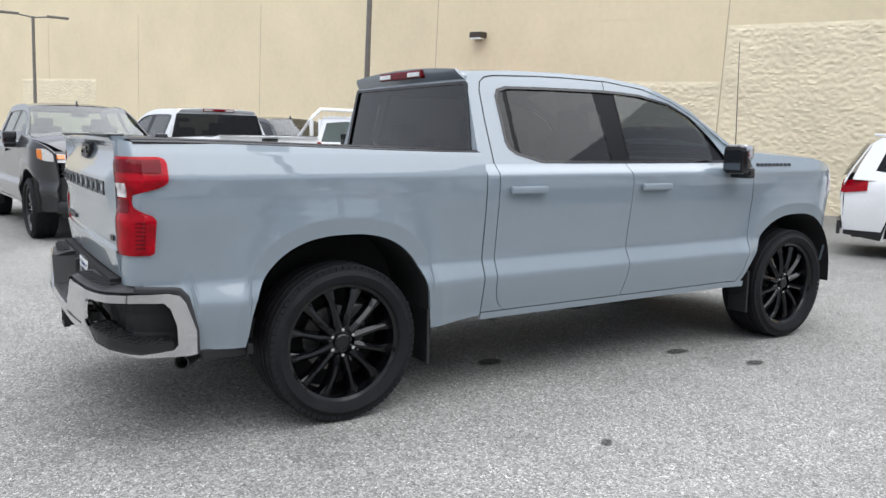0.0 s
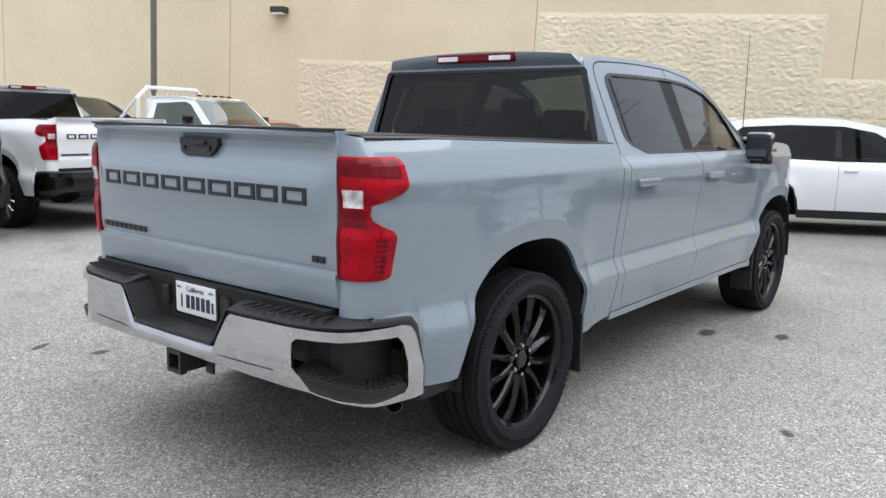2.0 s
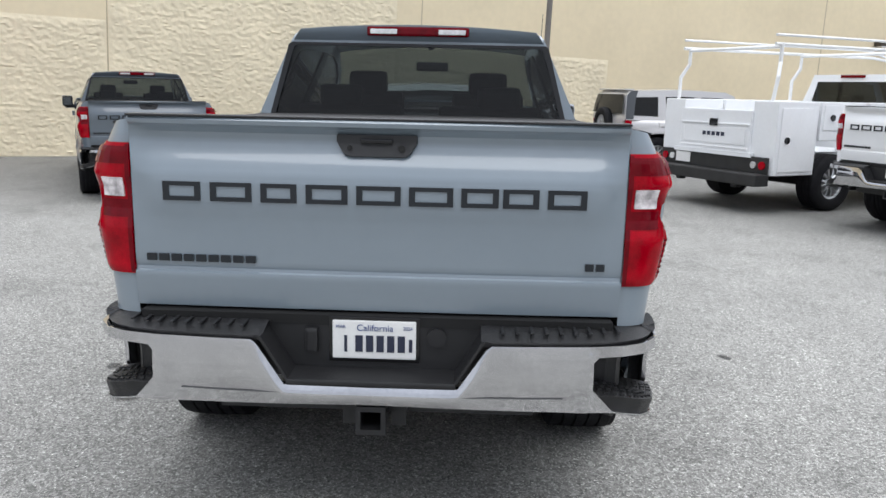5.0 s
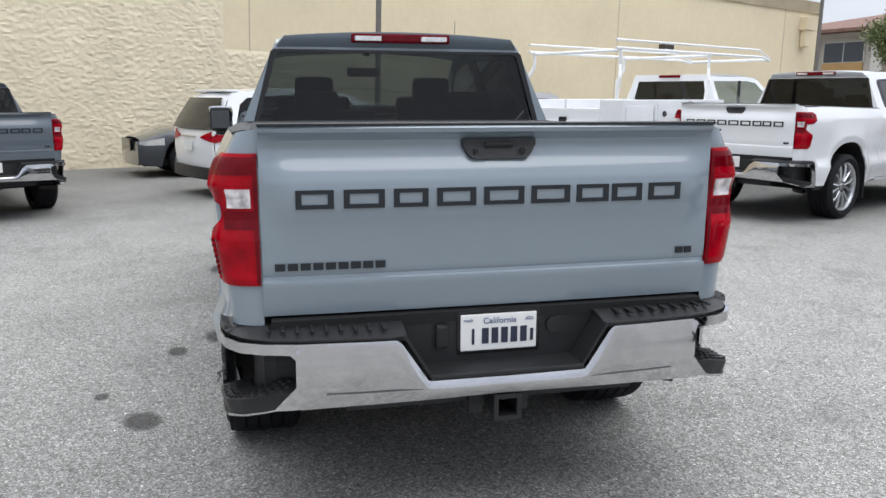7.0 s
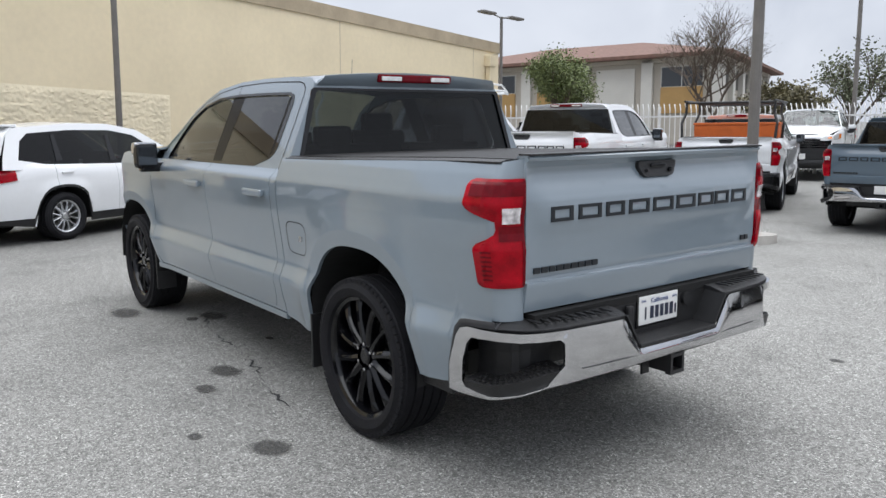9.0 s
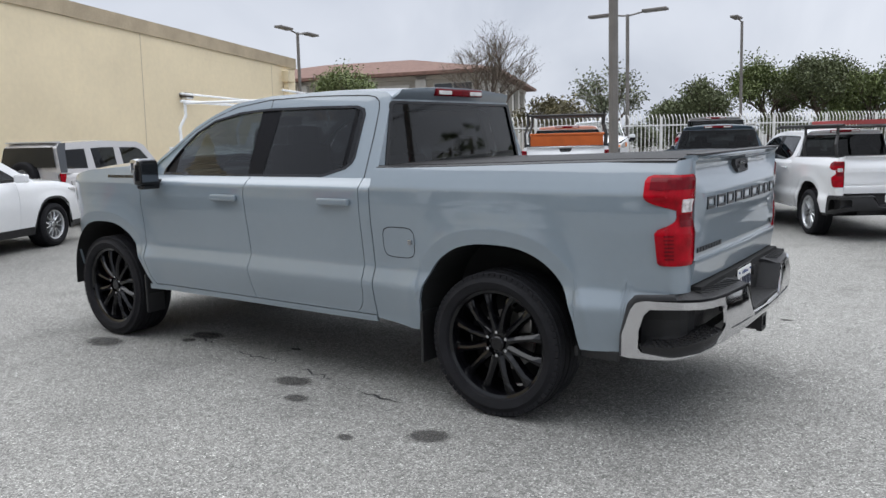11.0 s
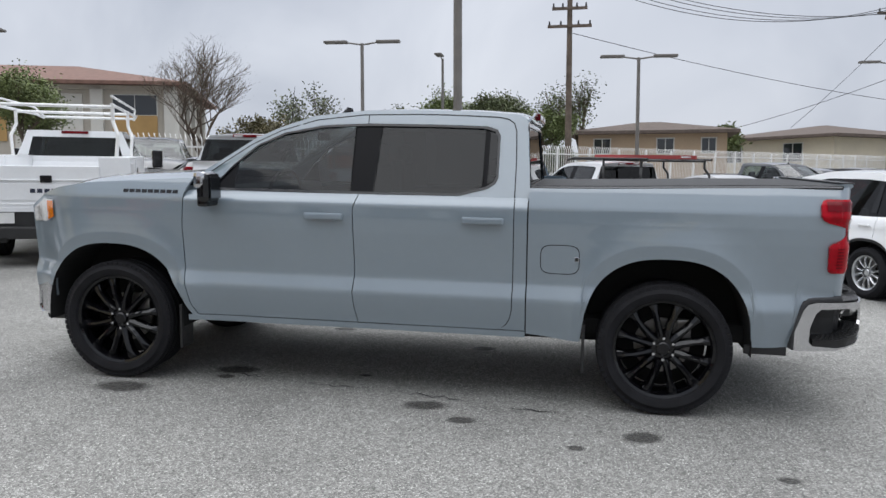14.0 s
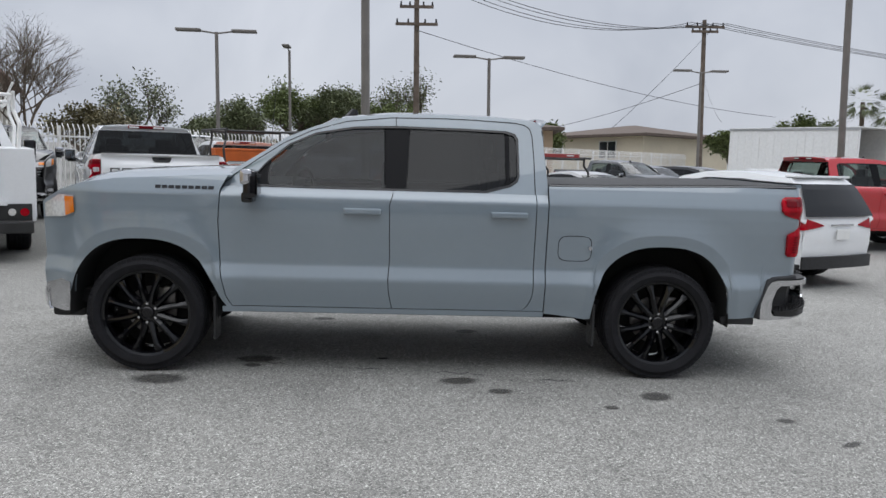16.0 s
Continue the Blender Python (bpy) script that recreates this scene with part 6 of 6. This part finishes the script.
# ---- fence ----
F0, F1 = Vector((14.7, -12.9, 0)), Vector((-24.0, -64.5, 0))
fence = thing("steel_fence", Matrix(), "white steel picket fence with bent tips", "fence")
fd_ = (F1 - F0)
fl_ = fd_.length
fdn = fd_.normalized()
ang = math.degrees(math.atan2(fdn.y, fdn.x))
npk = int(fl_ / 0.16)
pk = bmesh.new()
pipe(pk, [(0, 0, 0.05), (0, 0, 1.95), (0, 0.10, 2.12)], 0.016, 5)
pk_me = bpy.data.meshes.new("picket")
pk.to_mesh(pk_me)
pk.free()
pk_me.materials.append(M_FENCE)
rest = bmesh.new()
for i in range(npk):
    p = F0 + fdn * (i * 0.16)
    mm = LOT @ pose(p.x, p.y, 0, 0, 0, ang)
    if i < 240:
        ob = new("picket", pk_me)
        ob.parent = fence
        ob.matrix_local = mm
    else:
        rest.from_mesh(pk_me)
        rest.verts.ensure_lookup_table()
        k = len(pk_me.vertices)
        bmesh.ops.transform(rest, matrix=mm, verts=rest.verts[-k:])
tagged(part("far_picket", rest, M_FENCE, fence), kind="stuff")
for z in (0.25, 1.75):
    part("rail", boxes((fl_ / 2, 0, z, fl_, 0.04, 0.05)), M_FENCE, fence).matrix_local = LOT @ pose(F0.x, F0.y, 0, 0, 0, ang)
for i in range(int(fl_ / 2.4)):
    p = F0 + fdn * (i * 2.4)
    part("post", boxes((0, 0, 1.0, 0.075, 0.075, 2.1)), M_FENCE, fence).matrix_local = LOT @ pose(p.x, p.y, 0, 0, 0, ang)

# ---- buildings ----
M_OFF = mat("office_stucco", (0.46, 0.42, 0.36), 0.9, noise=0.08, scale=0.6, bump=0.2)
M_PIL = mat("pale_pilaster", (0.60, 0.58, 0.53), 0.85, noise=0.05, scale=0.8)
M_OCHRE = mat("ochre_panel", (0.42, 0.26, 0.10), 0.8, noise=0.08, scale=1)
M_TILE = mat("red_tile_roof", (0.175, 0.098, 0.075), 0.85, noise=0.2, scale=3, bump=0.6, bscale=8)
M_SHINGLE = mat("brown_shingle_roof", (0.105, 0.080, 0.066), 0.9, noise=0.2, scale=3, bump=0.4, bscale=12)
M_BEIGE = mat("beige_stucco", (0.62, 0.55, 0.42), 0.9, noise=0.06, scale=0.6, bump=0.2)
M_TAN = mat("tan_stucco", (0.42, 0.31, 0.21), 0.9, noise=0.08, scale=0.6)
M_WIN = mat("dark_window", (0.02, 0.024, 0.028), 0.06, coat=0.5)
M_FRAME = mat("pale_window_frame", (0.55, 0.54, 0.50), 0.6)


def hip_roof(w, d, z, rise, over, material, parent):
    bm = bmesh.new()
    a, b = w / 2 + over, d / 2 + over
    rl = max(0.5, a - b)
    lo = [bm.verts.new(p) for p in ((-a, -b, z), (a, -b, z), (a, b, z), (-a, b, z))]
    un = [bm.verts.new((v.co.x, v.co.y, z - 0.22)) for v in lo]
    hi = [bm.verts.new((-rl, 0, z + rise)), bm.verts.new((rl, 0, z + rise))]
    for q in ((lo[0], lo[1], hi[1], hi[0]), (lo[2], lo[3], hi[0], hi[1]), (lo[1], lo[2], hi[1]), (lo[3], lo[0], hi[0]), (un[3], un[2], un[1], un[0])):
        bm.faces.new(q)
    for i in range(4):
        bm.faces.new((lo[i], un[i], un[(i + 1) % 4], lo[(i + 1) % 4]))
    return part("roof", bm, material, parent)


def building(m, w, d, h, label, name, walls, roofm, rise, over, wins, cat):
    """A hip-roofed house; its front is at -y; wins: x, z, width, height."""
    t = thing(name, m, label, cat, "buildings")
    part("wall", boxes((0, 0, h / 2 - 1, w, d, h + 2)), walls, t)
    hip_roof(w, d, h, rise, over, roofm, t)
    for x, z, ww, hh in wins:
        wd = part("window", boxes((x, -d / 2 - 0.01, z, ww, 0.08, hh)), M_WIN, t)
        part("window_frame", boxes((x, -d / 2 - 0.04, z + hh / 2, ww + 0.12, 0.07, 0.07), (x, -d / 2 - 0.04, z - hh / 2, ww + 0.12, 0.07, 0.07), (x - ww / 2, -d / 2 - 0.04, z, 0.07, 0.07, hh), (x + ww / 2, -d / 2 - 0.04, z, 0.07, 0.07, hh), (x, -d / 2 - 0.04, z, 0.05, 0.06, hh)), M_FRAME, wd)
    return t


def facing(x, y, tx, ty):
    """A yaw that turns a building's front (-y) from x, y towards tx, ty."""
    return math.degrees(math.atan2(ty - y, tx - x)) + 90


off = building(upright(42.5, -47.9) @ pose(0, 0, 0, 0, 0, -160), 24, 16, 5.8, "two-storey office block with red tile roof and ochre panels", "office_building", M_OFF, M_TILE, 2.1, 1.2,
               [(-9.6 + 4.8 * i, 4.3, 2.9, 1.4) for i in (0, 1, 2, 4)], "office building")
for i in range(6):
    part("pilaster", boxes((-11.8 + 4.75 * i, -8.15, 2.4, 0.8, 0.4, 6.6)), M_PIL, off)
    part("pilaster", boxes((12.15, -7.6 + 3.0 * i, 2.4, 0.4, 0.7, 6.6)), M_PIL, off)
for i in (0, 1, 2, 4):
    part("spandrel", boxes((-9.6 + 4.8 * i, -8.05, 2.7, 2.9, 0.12, 1.8)), M_OCHRE, off)
part("blank_panel", boxes((4.8, -8.05, 3.4, 2.9, 0.14, 3.2), bev=0.02), M_PIL, off)
for i in range(5):
    part("side_window", boxes((12.03, -6.1 + 3.0 * i, 4.3, 0.10, 1.7, 1.4)), M_WIN, off)
part("eave_band", boxes((0, -8.2, 5.6, 24.4, 0.3, 0.6)), M_OFF, off)
part("eave_band", boxes((12.2, 0, 5.6, 0.3, 16.4, 0.6)), M_OFF, off)
building(upright(-20.6, -70.4) @ pose(0, 0, 0, 0, 0, 130), 12.5, 15.0, 3.55, "beige two-storey house with brown hip roof", "house", M_BEIGE, M_SHINGLE, 1.25, 0.9, [(-3.4, 2.2, 1.8, 1.5), (2.6, 2.2, 1.8, 1.5)], "house")
building(upright(-4.6, -58.0) @ pose(0, 0, 0, 0, 0, 176), 10.5, 9, 3.5, "tan house with brown hip roof", "house", M_TAN, M_SHINGLE, 0.95, 0.8, [(-3.5, 2.4, 1.2, 1.1), (1.0, 2.4, 1.2, 1.1), (4.0, 2.4, 1.0, 1.1)], "house")
tr = thing("box_trailer", lot(-16.1, -27.8, 115), "long white box trailer with ribbed sides and open end", "trailer")
for s in (1, -1):
    sd = part("side_wall", boxes((0, s * 1.24, 2.0, 6.6, 0.05, 2.3)), M_RACKW, tr)
    for i in range(17):
        part("rib", boxes((-3.2 + 0.4 * i, s * 1.27, 2.0, 0.045, 0.025, 2.2)), M_RACKW, sd)
    part("top_rail", boxes((0, s * 1.27, 3.10, 6.65, 0.06, 0.10)), M_ALLOY, tr)
    part("bottom_rail", boxes((0, s * 1.27, 0.85, 6.65, 0.06, 0.12)), M_ALLOY, tr)
    for x in (-2.3, -1.2):
        part("tyre", lathe([(0.25, -0.12), (0.45, -0.12), (0.45, 0.12), (0.25, 0.12)], 24), M_TYRE, tr).matrix_local = pose(x, s * 1.0, 0.45)
part("front_wall", boxes((-3.27, 0, 2.0, 0.05, 2.5, 2.3)), M_RACKW, tr)
part("box_roof", boxes((0, 0, 3.16, 6.6, 2.5, 0.04)), M_RACKW, tr)
part("box_floor", boxes((0, 0, 0.88, 6.6, 2.44, 0.08)), M_WOOD, tr)
part("chassis", boxes((0, 0, 0.65, 6.2, 1.2, 0.22)), M_RACKB, tr)
part("landing_leg", boxes((2.4, 0, 0.32, 0.1, 1.0, 0.62)), M_RACKB, tr)

# ---- trees ----
M_BARK = mat("grey_bark", (0.11, 0.085, 0.065), 0.95, noise=0.25, scale=6)


def leaf_mat(name, color):
    m = mat(name, color, 0.7)
    n, l = m.node_tree.nodes, m.node_tree.links
    gi, hs = n.new("ShaderNodeNewGeometry"), n.new("ShaderNodeHueSaturation")
    mr = n.new("ShaderNodeMapRange")
    mr.inputs["To Min"].default_value, mr.inputs["To Max"].default_value = 0.55, 1.5
    hs.inputs["Color"].default_value = (*color, 1)
    l.new(gi.outputs["Random Per Island"], mr.inputs["Value"])
    l.new(mr.outputs[0], hs.inputs["Value"])
    l.new(hs.outputs[0], n["Principled BSDF"].inputs["Base Color"])
    return m


M_LEAFB = leaf_mat("brownish_leaves", (0.13, 0.115, 0.06))
M_LEAF = leaf_mat("dark_green_leaves", (0.110, 0.128, 0.062))
M_LEAF2 = leaf_mat("fresh_green_leaves", (0.130, 0.160, 0.058))
M_LEAF3 = leaf_mat("grey_green_leaves", (0.15, 0.165, 0.105))


def tree(m, h, spread, leaves, material, seed, label, size=0.22, depth=4, trunk=0.16, bare=0.0, group="trees", narrow=1.0):
    """A branching tree; leaves: how many leaf blades each twig end carries."""
    rnd = random.Random(seed)
    t = thing("tree", m, label, "tree", group)
    wood, crown = bmesh.new(), bmesh.new()

    def blade(c):
        d = Vector((rnd.gauss(0, 1), rnd.gauss(0, 1), rnd.gauss(0, 0.8))).normalized()
        e = d.orthogonal().normalized() * size * rnd.uniform(0.25, 0.5)
        d = d * size * rnd.uniform(0.5, 1.1)
        v = [crown.verts.new(c - d * 0.5), crown.verts.new(c + e * 0.5), crown.verts.new(c + d * 0.5), crown.verts.new(c - e * 0.5)]
        crown.faces.new(v)

    def limb(a, d, ln, r, lev):
        b = a + d * ln
        tube(wood, a, b, r, r * 0.68, 7 if lev < 2 else 4)
        if lev >= depth:
            for _ in range(leaves):
                blade(b + Vector((rnd.gauss(0, 1), rnd.gauss(0, 1), rnd.gauss(0, 0.8))) * ln * 0.55)
            return
        if lev >= depth - 1 and leaves:
            for _ in range(leaves // 2):
                blade(a.lerp(b, rnd.random()) + Vector((rnd.gauss(0, 1), rnd.gauss(0, 1), rnd.gauss(0, 1))) * ln * 0.4)
        for k in range(rnd.choice((3, 3, 4)) if lev else 5):
            q = Vector((rnd.gauss(0, 1), rnd.gauss(0, 1), 0)) * spread * narrow + d * 0.9 + Vector((0, 0, 0.30))
            limb(a.lerp(b, rnd.uniform(0.55, 1.0)) if k else b, q.normalized(), ln * rnd.uniform(0.62, 0.82), r * (0.60 if leaves != 1 else 0.58), lev + 1)
    limb(Vector((0, 0, -0.3)), Vector((0.03, 0.02, 1)).normalized(), h * 0.30, trunk, 0)
    part("trunk", wood, M_BARK, t)
    if leaves:
        part("crown", crown, material, t)
    else:
        crown.free()
    return t


tree(upright(26.5, -27.5), 6.4, 0.34, 60, M_LEAF2, 3, "fresh green round street tree before the office", 0.20, 4, 0.13)
tree(upright(18.6, -29.6), 7.5, 0.66, 1, M_LEAF3, 21, "bare branching tree with few leaves", 0.06, 6, 0.13)
tree(upright(17.2, -32.8), 4.7, 0.60, 20, M_LEAFB, 12, "brownish thin-leaved tree by the fence", 0.26, 4, 0.12)
tree(upright(17.7, -41.0), 6.6, 0.46, 12, M_LEAF3, 17, "thin grey-green tree by the fence", 0.26, 4, 0.12)
for i, (x, y, h, mt) in enumerate(((11.5, -40, 5.0, M_LEAF), (8.5, -43, 6.2, M_LEAF2), (5.5, -42, 6.8, M_LEAF), (3.4, -41, 5.6, M_LEAF2), (13.8, -43, 4.6, M_LEAF))):
    tree(upright(x, y), h, 0.62, 70, mt, 30 + i, "dense dark green broadleaf tree behind the fence", 0.22, 4, 0.2)
for i, (x, y, h) in enumerate(((2.7, -54, 7.6), (0.7, -54.4, 8.6))):
    tree(upright(x, y), h, 0.20, 6, M_LEAF, 50 + i, "tall thin dark conifer by the power pole", 0.26, 4, 0.12, narrow=0.8)
for i, (x, y, h) in enumerate(((-23.8, -53.5, 5.2), (-29.5, -55.5, 6.4), (-32.0, -56.2, 6.2), (-10, -62, 5.4))):
    tree(upright(x, y), h, 0.6, 26, M_LEAF2, 60 + i, "green tree behind the houses", 0.42, 4, 0.18)


for i, (x, y, h, mt) in enumerate(((15.2, -40.5, 3.0, M_LEAF3), (12.6, -39.2, 3.3, M_LEAF), (10.0, -39.6, 3.6, M_LEAFB), (7.2, -39.8, 3.7, M_LEAF), (4.6, -39.4, 3.6, M_LEAF2), (2.2, -40.0, 3.4, M_LEAF))):
    tree(upright(x, y), h, 0.95, 60, mt, 80 + i, "low dense bush behind the picket fence", 0.22, 3, 0.10)


def palm(m, h, seed):
    rnd = random.Random(seed)
    t = thing("palm_tree", m, "tall fan palm behind the trailer", "palm", "trees")
    part("trunk", tube(bmesh.new(), (0, 0, 0), (0, 0, h), 0.22, 0.16, 10), M_BARK, t)
    cr = bmesh.new()
    for _ in range(60):
        a, e = rnd.uniform(0, 6.28), rnd.uniform(-0.9, 1.3)
        d = Vector((math.cos(a) * math.cos(e), math.sin(a) * math.cos(e), math.sin(e)))
        c = Vector((0, 0, h)) + d * 1.0
        sd = d.cross(Vector((0, 0, 1))).normalized()
        for k in range(9):
            f = (k - 4) / 4
            tip = c + (d * (1.0 - 0.3 * abs(f)) + sd * f * 0.7) * 0.9 - Vector((0, 0, 0.25))
            w_ = sd * 0.035
            cr.faces.new([cr.verts.new(c - w_), cr.verts.new(c + w_), cr.verts.new(tip)])
    part("crown", cr, M_LEAF, t)


palm(upright(-33.9, -53.5), 6.5, 4)
palm(upright(-35.6, -52.6), 5.9, 5)

# ---- stains and crack ----
M_OIL = mat("oil_stain", (0.095, 0.092, 0.087), 0.75, noise=0.45, scale=9)



def soaked():
    """Oil soaked into asphalt: mottled, thinning out towards its rim."""
    m = mat("soaked_oil", (0.055, 0.053, 0.050), 0.7, noise=0.4, scale=4)
    n, l = m.node_tree.nodes, m.node_tree.links
    tc, out = n["Texture Coordinate"], n["Material Output"]
    gr, nz, ad, rp = n.new("ShaderNodeTexGradient"), n.new("ShaderNodeTexNoise"), n.new("ShaderNodeMath"), n.new("ShaderNodeValToRGB")
    gr.gradient_type = "SPHERICAL"
    mp = n.new("ShaderNodeMapping")
    mp.inputs["Scale"].default_value = (0.72, 0.72, 0.72)
    l.new(tc.outputs["Object"], mp.inputs["Vector"])
    l.new(mp.outputs[0], gr.inputs["Vector"])
    nz.inputs["Scale"].default_value, nz.inputs["Detail"].default_value, nz.inputs["Roughness"].default_value = 4.5, 9, 0.86
    l.new(tc.outputs["Object"], nz.inputs["Vector"])
    ad.operation = "ADD"
    l.new(gr.outputs["Fac"], ad.inputs[0])
    l.new(nz.outputs["Fac"], ad.inputs[1])
    e = rp.color_ramp.elements
    e[0].position, e[0].color = 0.66, (0, 0, 0, 1)
    e[1].position, e[1].color = 1.02, (0.70, 0.70, 0.70, 1)
    l.new(ad.outputs[0], rp.inputs[0])
    tr_, mx = n.new("ShaderNodeBsdfTransparent"), n.new("ShaderNodeMixShader")
    l.new(rp.outputs[0], mx.inputs[0])
    l.new(tr_.outputs[0], mx.inputs[1])
    l.new(n["Principled BSDF"].outputs[0], mx.inputs[2])
    l.new(mx.outputs[0], out.inputs[0])
    return m


M_SOAK = soaked()


def stain(x, y, a, b, turn, seed):
    rnd = random.Random(seed)
    ph = [rnd.uniform(0, 6.28) for _ in range(4)]
    bm = bmesh.new()
    vs = []
    for k in range(40):
        q = 2 * math.pi * k / 40
        w = 1 + 0.16 * math.sin(2 * q + ph[0]) + 0.11 * math.sin(3 * q + ph[1]) + 0.08 * math.sin(7 * q + ph[2]) + 0.05 * math.sin(11 * q + ph[3])
        vs.append(bm.verts.new((1.25 * w * math.cos(q), 1.25 * w * math.sin(q), 0)))
    bm.faces.new(vs)
    ob = part("oil_stain", bm, M_SOAK, smooth=False)
    ob.matrix_world = lot(x, y, turn, 0.004) @ Matrix.Diagonal((a, b, 1, 1))
    tagged(ob, "dark dried oil stain on the asphalt", "stain", "oil stains", "stuff")


for i, (x, y, a, b, r_) in enumerate(((1.31, -0.455, 0.10, 0.07, 10), (2.65, -0.89, 0.10, 0.06, 0), (0.145, 1.43, 0.12, 0.09, 20), (1.49, 1.125, 0.14, 0.09, 10), (3.60, 1.18, 0.19, 0.12, 0), (1.22, 1.36, 0.09, 0.06, 0),
                                       (3.02, 0.62, 0.17, 0.10, 5), (3.02, 0.80, 0.07, 0.05, 0), (0.52, 1.68, 0.05, 0.04, 0), (-0.75, 2.3, 0.09, 0.03, 30), (2.9, -1.35, 0.09, 0.05, 10), (2.05, 0.55, 0.05, 0.03, 0), (-0.55, 1.9, 0.06, 0.04, 0), (1.0, -1.9, 0.05, 0.03, 40), (-0.9, -2.2, 0.05, 0.04, 0))):
    stain(x, y, a, b, r_, i)
rnd_ = random.Random(5)
cb = bmesh.new()
prev = None
for k in range(60):
    u = k / 59
    x, y = 2.95 - 2.35 * u, 0.72 + 0.36 * u + 0.03 * math.sin(9 * u) + rnd_.gauss(0, 0.014)
    w = 0.0075 * max(0.22, math.sin(21 * u + 1) + 0.35 * math.sin(57 * u) + 0.25)
    q = (cb.verts.new((x, y - w, 0)), cb.verts.new((x, y + w, 0)))
    if prev:
        cb.faces.new((prev[0], q[0], q[1], prev[1]))
    prev = q
ck = part("pavement_crack", cb, mat("crack_tar", (0.025, 0.025, 0.026), 0.85, noise=0.3, scale=20))
ck.matrix_world = lot(0, 0, 0, 0.004)
tagged(ck, "thin dark crack in the asphalt", "crack", kind="stuff")
